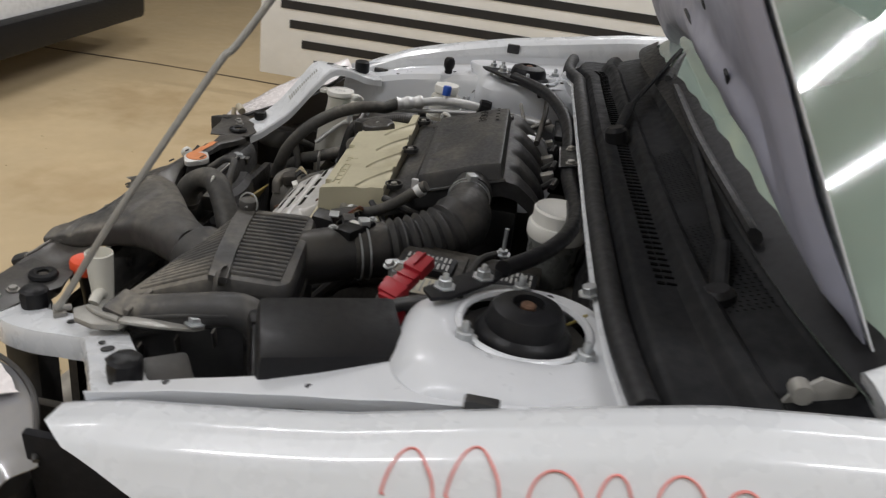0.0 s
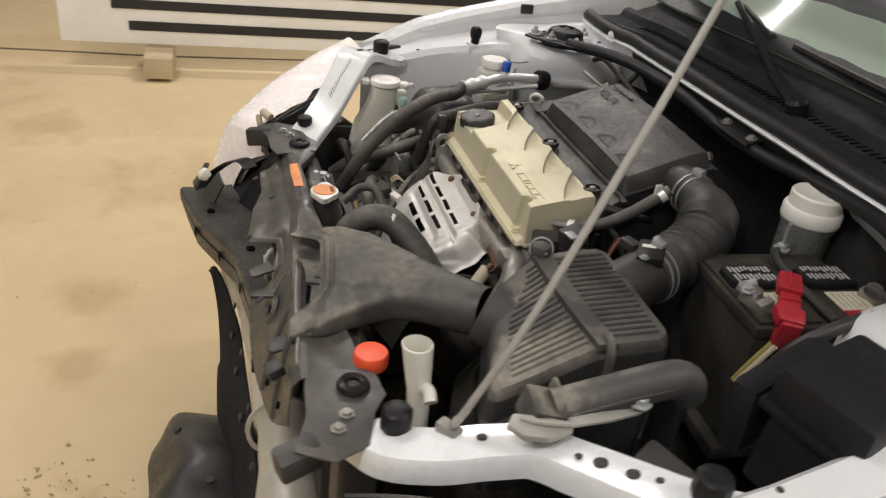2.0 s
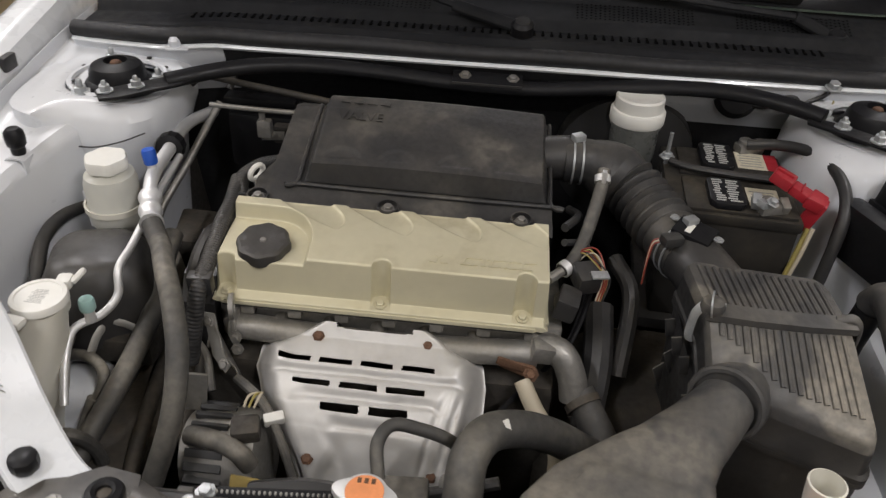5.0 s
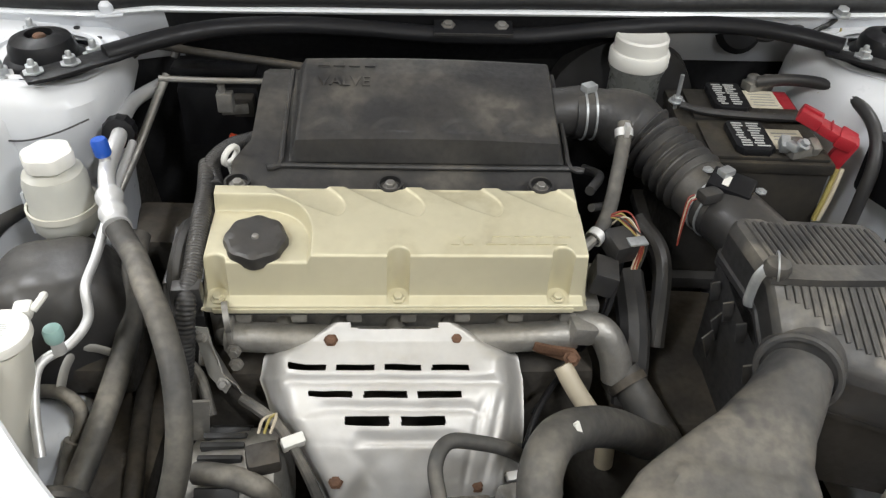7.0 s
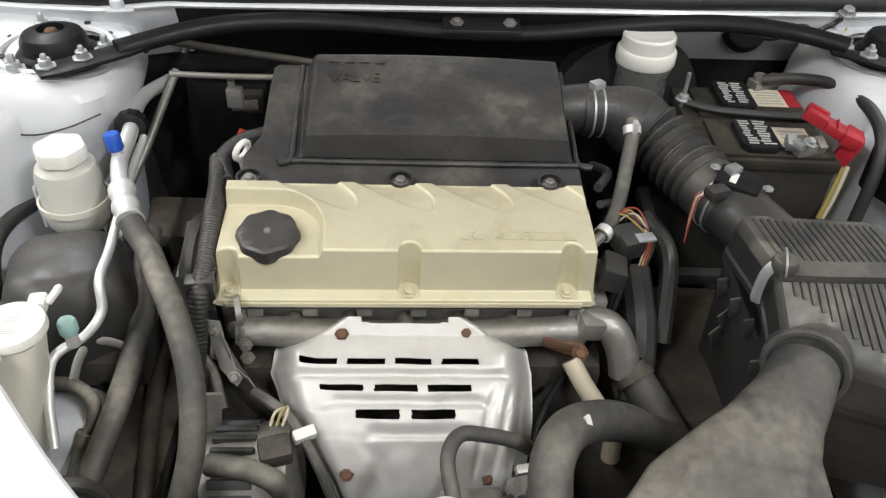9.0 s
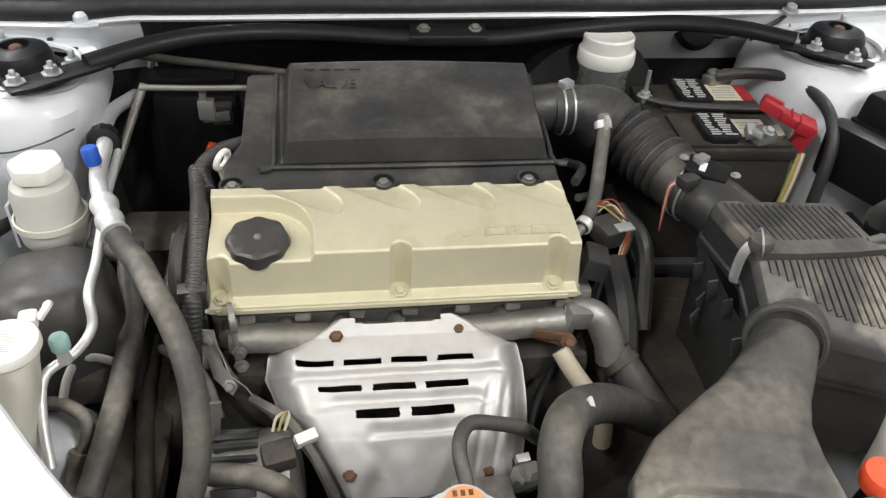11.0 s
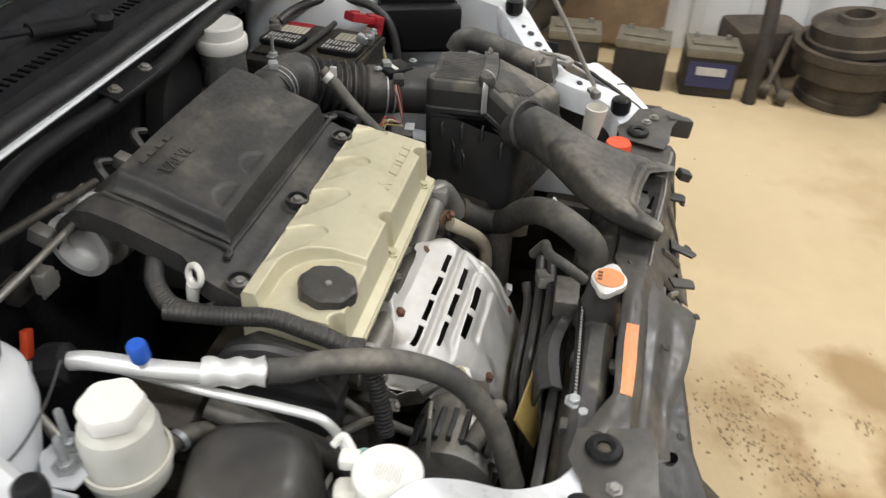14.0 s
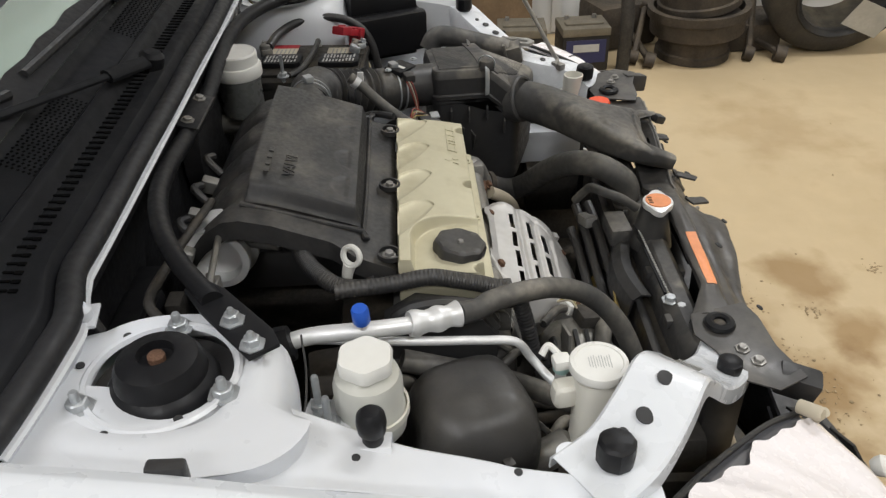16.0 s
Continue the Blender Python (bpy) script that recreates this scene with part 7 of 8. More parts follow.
# bulkhead fittings seen behind the brace
single("heater_pipe", tube([(-0.49, 0.640, 0.830), (-0.47, 0.655, 0.838), (-0.40, 0.66, 0.826), (-0.30, 0.655, 0.815), (-0.22, 0.65, 0.805)], 0.0055, 12), GRIME, "grimy metal pipe along the bulkhead", "pipe")
single("heater_pipe", tube([(-0.45, 0.605, 0.815), (-0.38, 0.615, 0.808), (-0.25, 0.63, 0.800)], 0.0042, 10), CAST, "thin grey pipe along the bulkhead", "pipe")
single("red_tag", box((0.016, 0.010, 0.036), (-0.384, 0.665, 0.679), (0, 25, 10), bevel=0.003), REDCAP, "small red plastic tag on wiring", "tag")
single("solenoid", join(box((0.022, 0.016, 0.028), (-0.372, 0.620, 0.775), bevel=0.003), box((0.036, 0.004, 0.014), (-0.362, 0.625, 0.760), (0, 0, 10), bevel=0.001), lathe([(0.005, 0.78), (0.005, 0.80)], 12, pose(-0.375, 0.62, 0))), CAST, "small grey solenoid on the bulkhead", "solenoid")
# invented box, kept black to pass for the dark void there
bb = thing("bulkhead_void_box", (-0.40, 0.705, 0.66), "black box that darkens the void on the bulkhead", "control box")
part("body", box((0.12, 0.05, 0.10), (-0.40, 0.715, 0.71), bevel=0.012), BLACK_CLEAN, bb)
part("lid", box((0.12, 0.03, 0.012), (-0.40, 0.70, 0.785), bevel=0.004), BLACK_CLEAN, bb)
part("plug", box((0.03, 0.02, 0.03), (-0.36, 0.675, 0.74), bevel=0.004), GRIME, bb)
single("rubber_grommet", place(lathe([(0.034, 0), (0.036, 0.006), (0.028, 0.016), (0.012, 0.02)], 24), upright((0.36, 0.752, 0.835), (0, -1, 0.4))), BLACK_CLEAN, "black rubber grommet in the bulkhead", "grommet")
single("bulkhead_loom", tube([(0.36, 0.745, 0.835), (0.40, 0.735, 0.83), (0.44, 0.738, 0.845), (0.455, 0.735, 0.82), (0.45, 0.72, 0.78)], 0.007, 10), BLACK, "black wiring loom on the bulkhead", "wiring loom")
single("bulkhead_loom", tube([(-0.52, 0.720, 0.872), (-0.50, 0.735, 0.868), (-0.455, 0.74, 0.85), (-0.452, 0.735, 0.82), (-0.46, 0.72, 0.79)], 0.006, 10), BLACK, "black wiring loom on the bulkhead", "wiring loom")
single("pipe_bracket", join(box((0.036, 0.022, 0.004), (-0.526, 0.692, 0.866), (0, 0, 10), bevel=0.002), lathe([(0.009, 0.866), (0.010, 0.878), (0.006, 0.884)], 16, pose(-0.530, 0.693, 0))), WHITE_IN, "pale sensor bracket beside the strut tower", "bracket")

single("wing_pipe", tube([(-0.462, 0.675, 0.785), (-0.473, 0.637, 0.760), (-0.490, 0.575, 0.720), (-0.510, 0.518, 0.680), (-0.520, 0.49, 0.64)], 0.006, 12), CAST, "grey metal pipe slanting down beside the strut tower", "pipe")

# power steering reservoir on its bracket
ps = thing("power_steering_reservoir", (-0.532, 0.436, 0.68), "milky power steering reservoir with a cream cap", "fluid reservoir")
PM = pose(-0.533, 0.430, 0.012, 0, 0, 0)
part("tank", lathe([(0.030, 0.690), (0.037, 0.702), (0.039, 0.724), (0.0385, 0.726), (0.036, 0.730), (0.036, 0.762), (0.033, 0.773), (0.022, 0.780), (0.020, 0.786)], 40, PM), MILK_BODY, ps, "milky plastic tank")
part("band", ring_lathe([(0.0385, 0.722), (0.0412, 0.722), (0.0412, 0.730), (0.0385, 0.730)], 40, PM), MILK, ps)
part("cap", lathe([(0.024, 0.780), (0.0275, 0.783), (0.0285, 0.794), (0.0265, 0.799), (0.010, 0.800)], 60, PM, lobes=6, depth=0.045, lobe_from=0.02), CAPWHITE, ps, "cream ribbed cap")
part("bracket", join(plate([(-0.530, 0.462, 0.742), (-0.528, 0.492, 0.744), (-0.560, 0.500, 0.744), (-0.585, 0.478, 0.740), (-0.580, 0.452, 0.738), (-0.552, 0.446, 0.738)], 0.004, 0.001), box((0.004, 0.04, 0.06), (-0.586, 0.465, 0.712), bevel=0.001)), WHITE_IN, ps)
for x, y, z1 in ((-0.540, 0.482, 0.791), (-0.562, 0.470, 0.783)):
    part("bracket_bolt", bolt((x, y, 0.745), r=0.008, h=0.008, stud=z1 - 0.755), STEEL, ps)
part("return_hose", tube([(-0.495, 0.425, 0.70), (-0.46, 0.405, 0.695), (-0.44, 0.39, 0.67), (-0.43, 0.38, 0.60)], 0.010, 12), RUBBER, ps)
part("hose_clamp", ring_lathe([(0.0105, -0.003), (0.0125, -0.003), (0.0125, 0.003), (0.0105, 0.003)], 20, upright((-0.477, 0.415, 0.6985), (1, -0.3, 0))), STEEL, ps)

# black damper cover in front of it
mount = thing("engine_mount_cover", (-0.512, 0.325, 0.62), "black plastic engine mount cover", "mount cover")


DOME = ((0.630, 0.080), (0.664, 0.078), (0.688, 0.075), (0.710, 0.069), (0.727, 0.060), (0.736, 0.051), (0.740, 0.038), (0.7415, 0.016))


def dome(z0, a):
    """A sagging rubbery cap with soft lobes near its foot."""
    out = []
    for x, y, z in squircle(-0.512, 0.322, z0, a, a * 0.95, 56, 3.4, 18):
        t = math.atan2(y - 0.322, x + 0.512)
        k = 1 + 0.05 * math.cos(5 * t + 0.6) * step(0.730, 0.650, z0) + 0.025 * noise.noise(Vector((x * 25, y * 25, z * 25)))
        out.append((-0.512 + (x + 0.512) * k, 0.322 + (y - 0.322) * k, z + 0.003 * noise.noise(Vector((x * 30, y * 30, 1)))))
    return out


part("cover", loft([dome(z0, a * 0.96) for z0, a in DOME]), BLACK, mount, smooth=60)
part("cover_tab", box((0.022, 0.012, 0.02), (-0.575, 0.290, 0.688), (0, 0, 25), bevel=0.003), BLACK, mount)
part("foot", box((0.17, 0.15, 0.04), (-0.51, 0.325, 0.625), bevel=0.01), GRIME, mount)

# coolant reserve tank with its flip lid
ct = thing("coolant_reserve_tank", (-0.507, 0.178, 0.52), "milky coolant reserve tank with a white lid", "coolant tank")
part("tank", loft([squircle(x, y, z, a, b, 32, 3) for x, y, z, a, b in ((-0.570, 0.165, 0.52, 0.040, 0.046), (-0.552, 0.170, 0.60, 0.041, 0.046), (-0.536, 0.176, 0.66, 0.038, 0.042), (-0.520, 0.182, 0.70, 0.030, 0.032), (-0.512, 0.186, 0.73, 0.027, 0.027), (-0.508, 0.188, 0.752, 0.027, 0.027))]), MILK, ct, "milky yellowed tank")
lidw = part("lid", lathe([(0.030, 0.754), (0.0318, 0.756), (0.0318, 0.763), (0.0305, 0.7655), (0.026, 0.766), (0.025, 0.7645), (0.010, 0.7645)], 40, pose(-0.507, 0.188, 0)), CAPWHITE, ct, "white flip lid with faint print")
part("lid_tab", box((0.026, 0.016, 0.010), (-0.516, 0.148, 0.758), (0, 0, -10), bevel=0.004), CAPWHITE, lidw)
part("lid_hinge", join(box((0.018, 0.020, 0.014), (-0.497, 0.226, 0.757), (0, 0, 10), bevel=0.005), tube([(-0.488, 0.226, 0.757), (-0.480, 0.238, 0.765), (-0.486, 0.246, 0.757)], 0.004, 8)), CAPWHITE, lidw)
for k in range(9):
    part("print_bar", box((0.020 - 0.003 * (k % 3), 0.0007, 0.0003), (-0.507, 0.176 + k * 0.0028, 0.7648)), PALE, lidw)
part("spout_box", box((0.024, 0.030, 0.032), (-0.512, 0.222, 0.726), (0, 0, 10), bevel=0.010, seg=3), MILK, ct)
part("overflow_hose", tube([(-0.545, 0.13, 0.60), (-0.50, 0.10, 0.628), (-0.455, 0.10, 0.640), (-0.44, 0.115, 0.60), (-0.44, 0.12, 0.53)], 0.008, 10), RUBBER, ct)

single("inner_rail_end", box((0.080, 0.075, 0.18), (-0.507, 0.218, 0.520), (0, 0, 8), bevel=0.026, seg=4), WHITE_IN, "white painted rail end beside the coolant tank", "rail end")

single("small_pump", join(place(lathe([(0.016, -0.03), (0.018, -0.026), (0.018, 0.024), (0.010, 0.032)], 22), upright((-0.535, 0.240, 0.655), (0.4, -1, 0.3))), box((0.03, 0.02, 0.014), (-0.525, 0.268, 0.652), (0, 0, 20), bevel=0.003)), CAST, "small grey cast pump below the coolant tank", "pump")

# air conditioning lines
ac = thing("air_conditioning_line", (-0.44, 0.33, 0.72), "aluminium air conditioning pipe with a black rubber hose", "coolant line")
part("pipe", tube([(-0.478, 0.686, 0.764), (-0.497, 0.630, 0.769), (-0.496, 0.565, 0.771), (-0.478, 0.502, 0.787), (-0.470, 0.429, 0.788), (-0.452, 0.374, 0.780), (-0.430, 0.330, 0.776)], 0.0096, 16), PIPE, ac)
part("crimp", tube([(-0.457, 0.388, 0.783), (-0.446, 0.360, 0.779), (-0.434, 0.334, 0.776)], 0.015, 18, 6, radius=lambda t: 0.0140 + 0.0016 * math.sin(14 * t)), PIPE, ac, "crimped aluminium sleeve")
part("hose", tube([(-0.434, 0.334, 0.776), (-0.418, 0.312, 0.768), (-0.405, 0.291, 0.770), (-0.386, 0.254, 0.766), (-0.362, 0.210, 0.751), (-0.343, 0.163, 0.719), (-0.341, 0.120, 0.666), (-0.362, 0.087, 0.592)], 0.0130, 20), RUBBER, ac, "thick black rubber hose")
part("valve_cap", place(lathe([(0.0085, 0), (0.0095, 0.002), (0.0095, 0.018), (0.008, 0.021)], 18), upright((-0.473, 0.437, 0.802), (-0.1, 0.05, 1))), BLUE, ac, "blue service valve cap")
part("valve_stem", place(lathe([(0.007, -0.012), (0.006, 0.002)], 14), upright((-0.473, 0.437, 0.802), (-0.1, 0.05, 1))), PIPE, ac)
part("grommet", place(lathe([(0.012, -0.014), (0.020, -0.012), (0.021, 0), (0.019, 0.012), (0.012, 0.014)], 24, lobes=12, depth=0.03), upright((-0.484, 0.524, 0.782), (0.2, -1, 0.25))), BLACK_CLEAN, ac, "black ribbed rubber grommet")
thin = thing("thin_coolant_line", (-0.47, 0.28, 0.66), "thin bent aluminium coolant line", "coolant line")
part("pipe", tube([(-0.466, 0.51, 0.775), (-0.463, 0.413, 0.765), (-0.459, 0.361, 0.759), (-0.455, 0.312, 0.754), (-0.454, 0.271, 0.749), (-0.452, 0.252, 0.722), (-0.467, 0.233, 0.705), (-0.492, 0.209, 0.698), (-0.493, 0.179, 0.673), (-0.484, 0.143, 0.638)], 0.0052, 12, 8), PIPE, thin)
part("valve_cap", lathe([(0.0085, 0.722), (0.0095, 0.724), (0.0095, 0.735), (0.008, 0.738)], 18, pose(-0.474, 0.221, 0)), TEAL, thin, "pale teal service cap")
part("valve_stem", lathe([(0.007, 0.705), (0.006, 0.724)], 14, pose(-0.474, 0.221, 0)), PIPE, thin)

# hoses and clutter on the belt side
single("black_hose", tube([(-0.441, 0.400, 0.715), (-0.439, 0.357, 0.700), (-0.431, 0.298, 0.675), (-0.435, 0.236, 0.650), (-0.447, 0.163, 0.620), (-0.457, 0.116, 0.600), (-0.465, 0.08, 0.57)], 0.0135, 14), RUBBER, "black rubber hose beside the frame rail", "hose")
single("drain_hose", join(tube([(-0.535, 0.234, 0.620), (-0.520, 0.233, 0.632), (-0.493, 0.226, 0.637), (-0.470, 0.210, 0.634), (-0.466, 0.196, 0.620), (-0.474, 0.186, 0.602)], 0.0075, 12), tube([(-0.472, 0.188, 0.606), (-0.480, 0.172, 0.580), (-0.490, 0.150, 0.550)], 0.0125, 14)), RUBBER, "black drain hose looped over a white rail end", "hose")
single("ground_strap", tube([(-0.494, 0.231, 0.640), (-0.490, 0.246, 0.655), (-0.482, 0.260, 0.664), (-0.466, 0.266, 0.664), (-0.448, 0.268, 0.655)], 0.006, 8, 6, squash=0.35), ROD, "grey braided ground strap", "strap")
single("frame_rail", box((0.065, 0.55, 0.08), (-0.435, 0.30, 0.535), (0, 10, 0), bevel=0.01), GRIME, "dusty grey steel frame rail", "frame rail")
single("frame_rail", box((0.05, 0.55, 0.08), (0.49, 0.30, 0.50), bevel=0.01), WHITE_IN, "white painted steel frame rail", "frame rail")
alt = thing("alternator", (-0.30, 0.17, 0.50), "grey cast alternator with vents", "alternator")
part("housing", place(lathe([(0.030, -0.05), (0.052, -0.045), (0.058, -0.02), (0.058, 0.02), (0.052, 0.045), (0.03, 0.05)], 36), upright((-0.300, 0.165, 0.560), (1, 0, 0.1))), CAST, alt)
for k in range(9):
    a = 0.25 + k * 0.28
    part("vent", box((0.045, 0.006, 0.010), (-0.315, 0.165 - 0.058 * math.cos(a), 0.560 + 0.058 * math.sin(a)), (math.degrees(a) - 90, 0, 0), bevel=0.001), DARK_FILL, alt)
part("plug", box((0.034, 0.028, 0.024), (-0.270, 0.150, 0.624), (10, 0, 15), bevel=0.006), GRIME, alt)
part("plug_cable", tube([(-0.337, 0.142, 0.612), (-0.318, 0.136, 0.618), (-0.295, 0.130, 0.620), (-0.272, 0.124, 0.612), (-0.262, 0.126, 0.590)], 0.012, 12), RUBBER, alt)
for k, m in enumerate((WIRE_W, WIRE_Y, WIRE_W)):
    part("wire", tube([(-0.275 + 0.006 * k, 0.165, 0.645), (-0.27 + 0.006 * k, 0.175, 0.655), (-0.26, 0.19, 0.645)], 0.0016, 6), m, alt)
tin = thing("tin_guard", (-0.30, 0.24, 0.60), "thin bent grey tin guard", "guard")
part("leaf", sheet([[(-0.335, 0.252, 0.690), (-0.328, 0.246, 0.668), (-0.322, 0.235, 0.655), (-0.306, 0.225, 0.648), (-0.295, 0.212, 0.640), (-0.285, 0.20, 0.632)], [(-0.330, 0.262, 0.640), (-0.322, 0.258, 0.630), (-0.312, 0.248, 0.622), (-0.300, 0.235, 0.612), (-0.288, 0.225, 0.605), (-0.278, 0.215, 0.60)]], 0.0012), CAST, tin)
part("leaf_tab", box((0.03, 0.004, 0.06), (-0.345, 0.19, 0.635), (0, 8, 10), bevel=0.001), CAST, tin)
single("sensor_cable", tube([(-0.30, 0.215, 0.640), (-0.265, 0.190, 0.635), (-0.245, 0.172, 0.618), (-0.225, 0.150, 0.585), (-0.20, 0.12, 0.52)], 0.006, 10), RUBBER, "black sensor cable with a clip", "cable")
single("cable_clip", box((0.024, 0.012, 0.016), (-0.243, 0.172, 0.622), (20, 0, 25), bevel=0.002), CAPWHITE, "pale metal cable clip", "clip")
for k, pts in enumerate(([(-0.38, 0.36, 0.62), (-0.375, 0.28, 0.585), (-0.37, 0.20, 0.56), (-0.34, 0.12, 0.53)], [(-0.43, 0.36, 0.60), (-0.425, 0.26, 0.585), (-0.41, 0.16, 0.58), (-0.40, 0.08, 0.56)])):
    single("engine_hose", tube(pts, (0.009, 0.010)[k], 12), GRIME, "grimy dark hose low in the bay", "hose", "low hoses")

# radiator hoses
UH = [(0.123, 0.274, 0.618), (0.156, 0.230, 0.582), (0.163, 0.200, 0.580), (0.130, 0.180, 0.612), (0.086, 0.160, 0.656), (0.046, 0.133, 0.692), (0.012, 0.105, 0.711), (-0.006, 0.074, 0.706), (-0.009, 0.045, 0.682), (-0.009, 0.040, 0.645)]
up = thing("radiator_hose", (0.06, 0.15, 0.58), "thick dusty black radiator hose", "hose")
part("hose", tube(UH, 0.0205, 22), RUBBER, up)
part("clamp", ring_lathe([(0.021, -0.005), (0.0235, -0.005), (0.0235, 0.005), (0.021, 0.005)], 28, upright((0.130, 0.262, 0.610), (0.45, -0.75, -0.4))), GRIME, up)
part("paint_mark", box((0.006, 0.003, 0.014), (0.030, 0.106, 0.7235), (-30, 0, 40)), CAPWHITE, up, "white paint mark")
part("clamp", ring_lathe([(0.021, -0.004), (0.0235, -0.004), (0.0235, 0.004), (0.021, 0.004)], 28, upright((-0.006, 0.041, 0.655), (0, 0.1, 1))), GRIME, up)
single("overflow_pipe", tube([(-0.095, 0.048, 0.690), (-0.100, 0.075, 0.712), (-0.088, 0.098, 0.716), (-0.060, 0.105, 0.706), (-0.032, 0.110, 0.690), (-0.010, 0.125, 0.655)], 0.0072, 12), RUBBER, "black overflow pipe from the radiator neck", "hose")
single("dipstick_tube", join(tube([(0.137, 0.392, 0.750), (0.134, 0.383, 0.704), (0.111, 0.335, 0.646), (0.063, 0.285, 0.617), (0.022, 0.224, 0.612), (0.002, 0.185, 0.580)], 0.0036, 10), tube([(0.130, 0.390, 0.744), (0.127, 0.380, 0.698), (0.104, 0.332, 0.640), (0.057, 0.283, 0.610), (0.014, 0.222, 0.605)], 0.0022, 8)), BLACK_CLEAN, "slim black metal tube bent down past the thermostat", "tube")
single("cream_pipe", tube([(0.050, 0.262, 0.640), (0.064, 0.242, 0.622), (0.082, 0.226, 0.600), (0.100, 0.214, 0.570), (0.104, 0.21, 0.53)], 0.011, 14), WIRE_W, "short cream pipe below the head", "pipe")
single("rust_bracket", join(box((0.05, 0.012, 0.012), (0.040, 0.275, 0.655), (0, 15, 0), bevel=0.003), prism([(0.015, 0.285), (0.066, 0.262), (0.060, 0.285)], 0.640, 0.646, bevel=0.001), bolt((0.060, 0.266, 0.648), (0, -0.7, 0.7), r=0.006, h=0.008)), RUST, "rusty bracket below the head", "bracket")
breather = thing("breather_hose", (0.11, 0.44, 0.74), "black breather hose with a white clamp", "hose")
part("hose", tube([(0.138, 0.492, 0.822), (0.136, 0.475, 0.808), (0.127, 0.445, 0.780), (0.115, 0.410, 0.755), (0.100, 0.380, 0.742), (0.088, 0.368, 0.738)], 0.0088, 14), RUBBER, breather)
part("clamp", join(ring_lathe([(0.009, -0.005), (0.011, -0.005), (0.011, 0.005), (0.009, 0.005)], 22, upright((0.1365, 0.482, 0.813), (0, 0.8, 0.7))), box((0.006, 0.010, 0.016), (0.137, 0.474, 0.822), bevel=0.001)), PIPE, breather, "bright spring clamp")
part("clamp", ring_lathe([(0.009, -0.005), (0.011, -0.005), (0.011, 0.005), (0.009, 0.005)], 22, upright((0.093, 0.372, 0.739), (0.6, 0.6, 0.2))), PIPE, breather)
part("elbow", tube([(0.10, 0.378, 0.741), (0.088, 0.366, 0.738), (0.072, 0.350, 0.735)], 0.0065, 10), CAST, breather)
plugs = thing("wiring_plugs", (0.13, 0.35, 0.68), "tangle of coloured wires and black plugs", "wiring")
part("plug", box((0.03, 0.035, 0.028), (0.120, 0.362, 0.735), (10, 0, 20), bevel=0.004), BLACK, plugs)
part("plug", box((0.028, 0.04, 0.03), (0.098, 0.33, 0.715), (0, 12, -10), bevel=0.004), BLACK, plugs)
part("tab", box((0.022, 0.015, 0.003), (0.136, 0.352, 0.748), (0, 0, 10), bevel=0.001), STEEL, plugs)
rw = random.Random(8)
for k in range(9):
    a = Vector((0.098 + 0.01 * rw.random(), 0.385 + 0.02 * rw.random(), 0.735))
    b = Vector((0.125 + 0.012 * rw.random(), 0.375 + 0.01 * rw.random(), 0.752 + 0.012 * rw.random()))
    d = Vector((0.140 + 0.01 * rw.random(), 0.360, 0.738))
    part("wire", tube([a, (a + b) / 2 + Vector((0, 0, 0.01)), b, d, d + Vector((-0.005, -0.01, -0.03))], 0.0011, 6), (WIRE_R, WIRE_W, WIRE_Y, BLACK)[k % 4], plugs)
for k in range(4):
    part("stub", place(lathe([(0.008, 0), (0.010, 0.004), (0.010, 0.012), (0.006, 0.02)], 14), upright((0.085, 0.325 + 0.012 * k, 0.708 - 0.004 * k), (1, -0.2, 0.1))), CAST, plugs)
for k, pts in enumerate(([(0.09, 0.42, 0.77), (0.11, 0.46, 0.765), (0.10, 0.50, 0.75)], [(0.09, 0.40, 0.76), (0.12, 0.43, 0.74), (0.14, 0.45, 0.70)], [(0.15, 0.40, 0.66), (0.15, 0.33, 0.62), (0.14, 0.27, 0.56)], [(0.17, 0.46, 0.70), (0.19, 0.40, 0.68), (0.18, 0.33, 0.60)])):
    single("loom_branch", tube(pts, (0.006, 0.005, 0.02, 0.012)[k], 10), BLACK, "black wiring loom branch in shadow", "wiring loom")

# stop and small fittings on the right wing
st = thing("wing_stop", (-0.645, 0.416, 0.79), "black rubber stop on a white strap bracket", "rubber stop")
part("strap", sheet([[(x, y, z) for y in (0.400, 0.408, 0.424, 0.432)] for x, z in ((-0.630, 0.790), (-0.632, 0.808), (-0.638, 0.812), (-0.654, 0.812), (-0.660, 0.806), (-0.664, 0.796))], 0.002), WHITE_IN, st, "white strap bracket")
part("stop", lathe([(0.008, 0.810), (0.0095, 0.814), (0.0095, 0.822), (0.0125, 0.826), (0.0135, 0.836), (0.0125, 0.844), (0.008, 0.849), (0.003, 0.850)], 24, pose(-0.645, 0.416, 0)), BLACK_CLEAN, st)
single("wing_loom", tube([(-0.600, 0.480, 0.700), (-0.612, 0.42, 0.712), (-0.608, 0.36, 0.712), (-0.590, 0.30, 0.690), (-0.580, 0.25, 0.66)], 0.0095, 12), BLACK, "black wiring loom along the inner wing", "wiring loom")
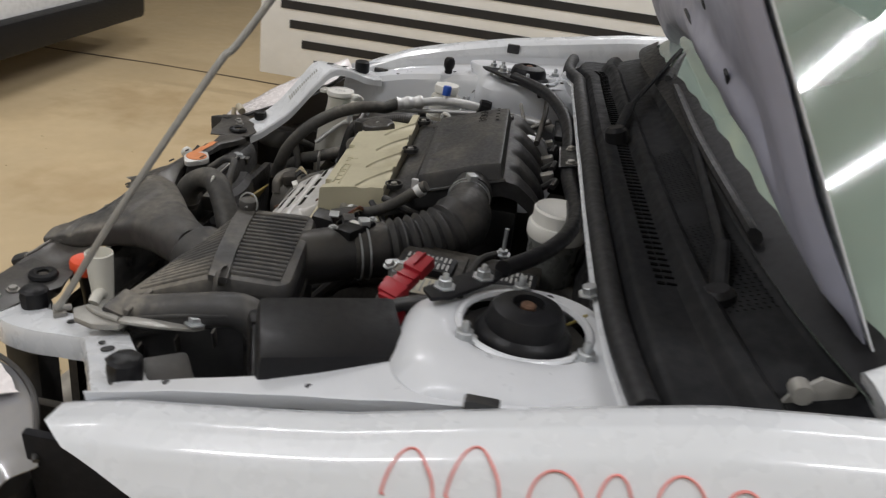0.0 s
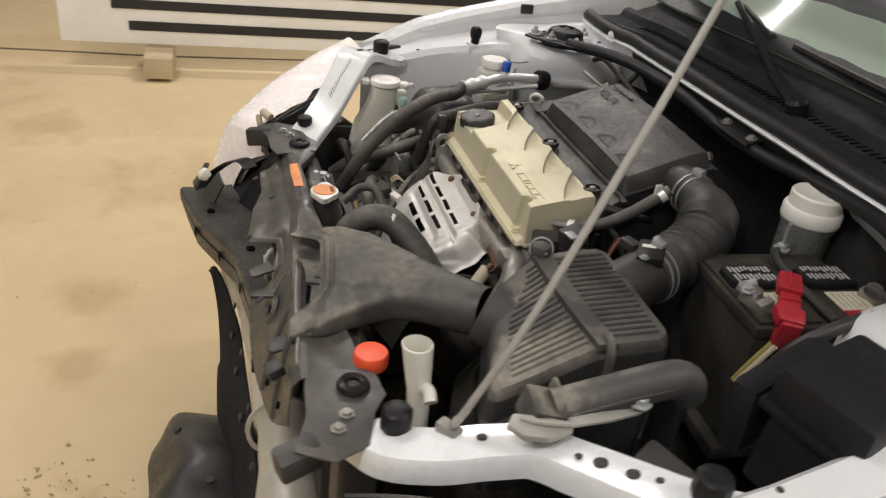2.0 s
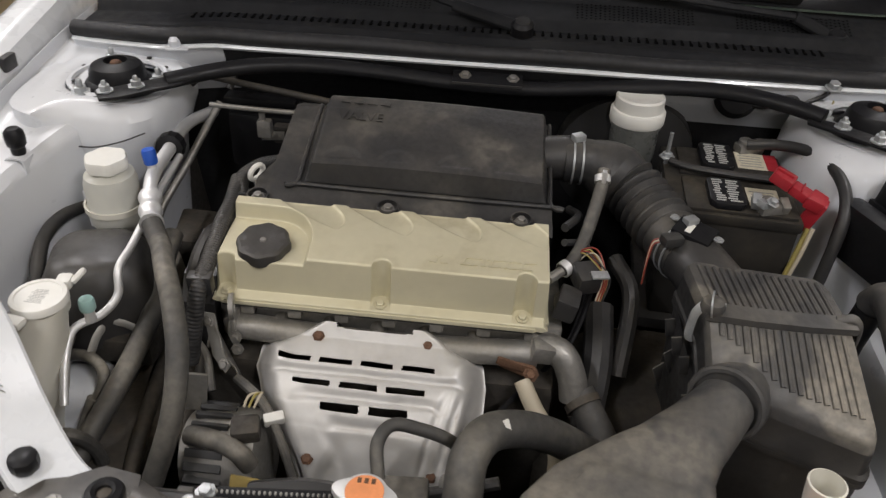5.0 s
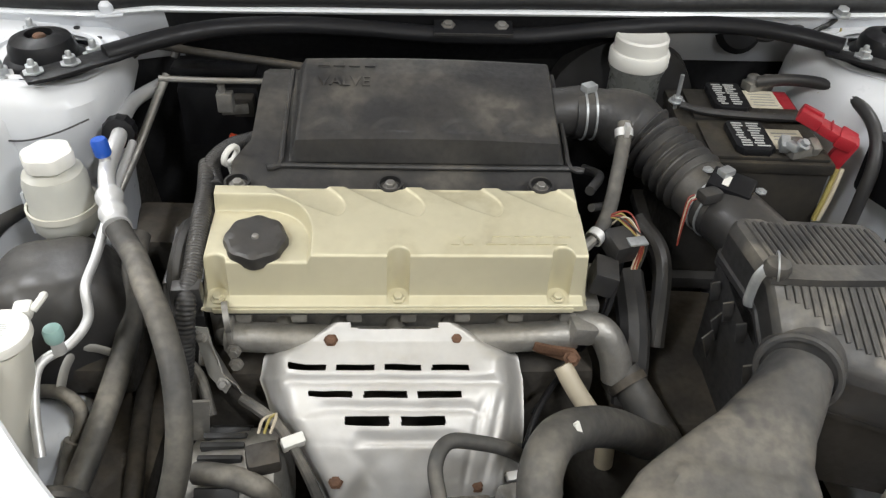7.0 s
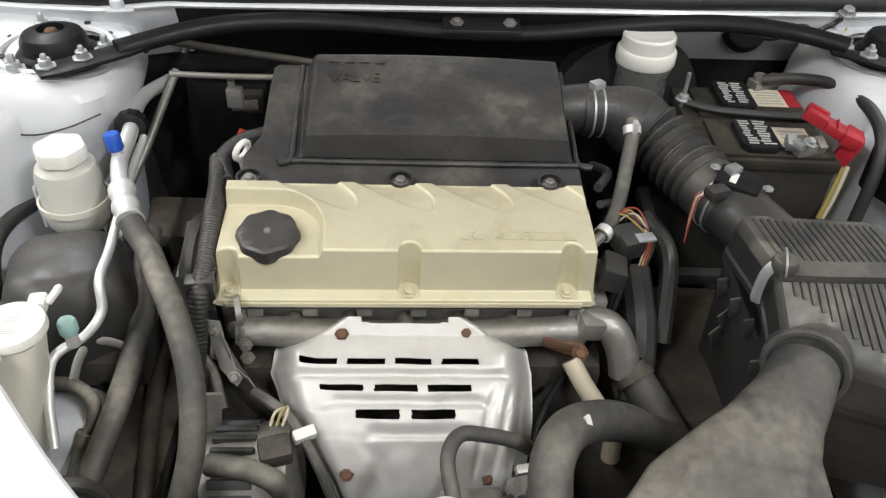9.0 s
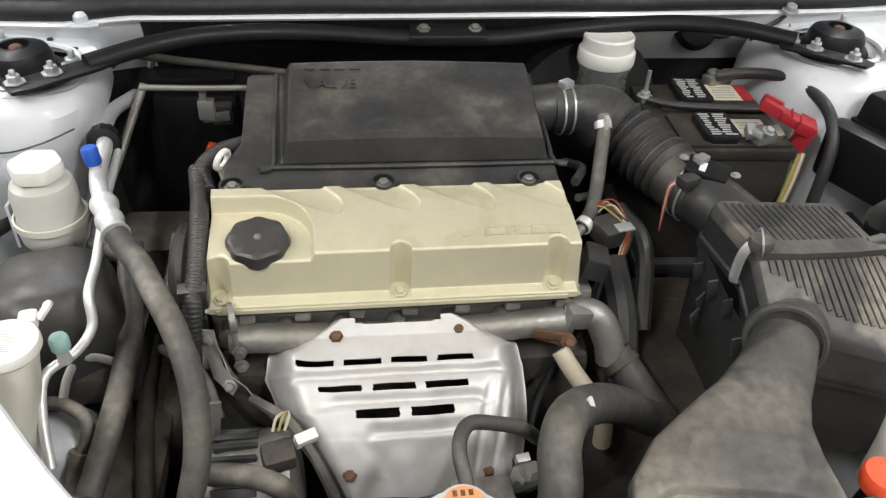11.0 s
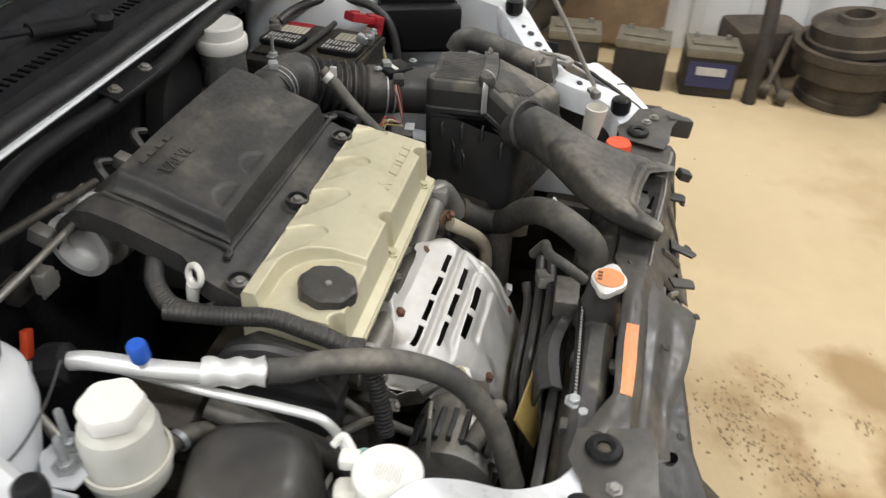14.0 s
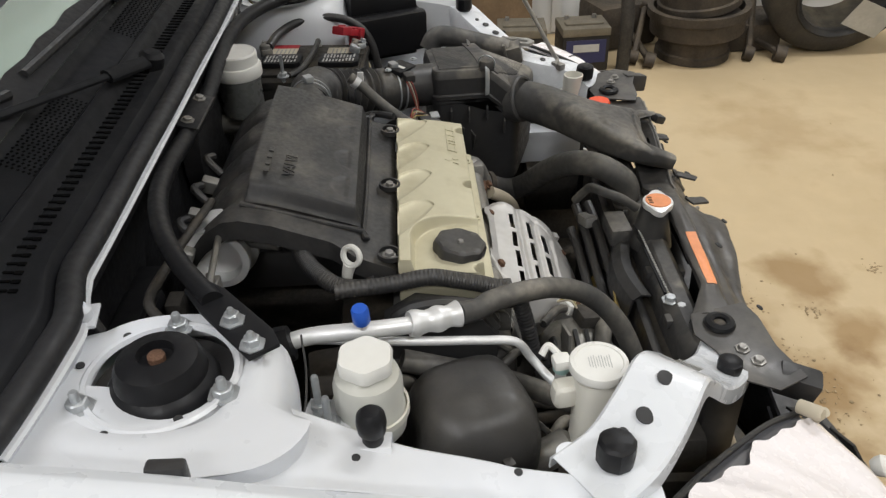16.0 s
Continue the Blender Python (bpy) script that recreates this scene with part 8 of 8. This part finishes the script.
single("horn_cap", place(lathe([(0.035, 0), (0.037, 0.02), (0.022, 0.03)], 24), upright((-0.60, 0.21, 0.66), (0.6, -0.4, 0.6))), GRIME, "grimy dark round horn in the corner", "horn")
single("lamp_bolt", join(tube([(-0.500, -0.060, 0.640), (-0.505, -0.068, 0.664), (-0.512, -0.070, 0.680)], 0.006, 10), place(lathe([(0.0085, 0), (0.0085, 0.024), (0.006, 0.028)], 14), upright((-0.500, -0.046, 0.678), (-0.6, -0.5, 0.2)))), WIRE_W, "cream plastic headlamp adjuster", "adjuster")

single("thin_wire", tube([(-0.668, 0.510, 0.812), (-0.640, 0.494, 0.794), (-0.590, 0.486, 0.790), (-0.545, 0.488, 0.800), (-0.505, 0.496, 0.815)], 0.0012, 6), BLACK, "thin black wire draped over the white tower", "wire")
for pts, lab in (([(-0.375, 0.345, 0.700), (-0.362, 0.320, 0.690), (-0.352, 0.290, 0.662), (-0.350, 0.262, 0.640)], "dark wire loom below the filler cap"), ([(-0.405, 0.300, 0.640), (-0.380, 0.270, 0.652), (-0.352, 0.250, 0.640), (-0.335, 0.215, 0.612)], "dark wire loom beside the alternator")):
    single("loom_branch", tube(pts, 0.0055, 10), RUBBER, lab, "wiring loom")
cb = thing("cable_bracket", (-0.335, 0.225, 0.62), "thin bent grey cable bracket on the engine", "bracket")
part("plate", plate([(-0.352, 0.262, 0.700), (-0.336, 0.258, 0.702), (-0.330, 0.250, 0.655), (-0.314, 0.236, 0.640), (-0.322, 0.232, 0.628), (-0.342, 0.248, 0.640)], 0.002, 0.0005), ROD, cb)
for x, y, z in ((-0.344, 0.258, 0.690), (-0.324, 0.238, 0.638)):
    part("bolt", bolt((x, y, z), (0, -0.8, 0.5), r=0.0045, h=0.006), CAST, cb)

single("terminal_clamp", join(box((0.028, 0.016, 0.010), (0.362, 0.492, 0.792), (0, 10, 30), bevel=0.002), box((0.012, 0.020, 0.014), (0.350, 0.500, 0.790), (20, 0, -10), bevel=0.002), bolt((0.366, 0.486, 0.797), (0.3, -0.3, 1), r=0.0055, h=0.007)), STEEL, "crumpled grey metal clamp on the battery", "clamp")
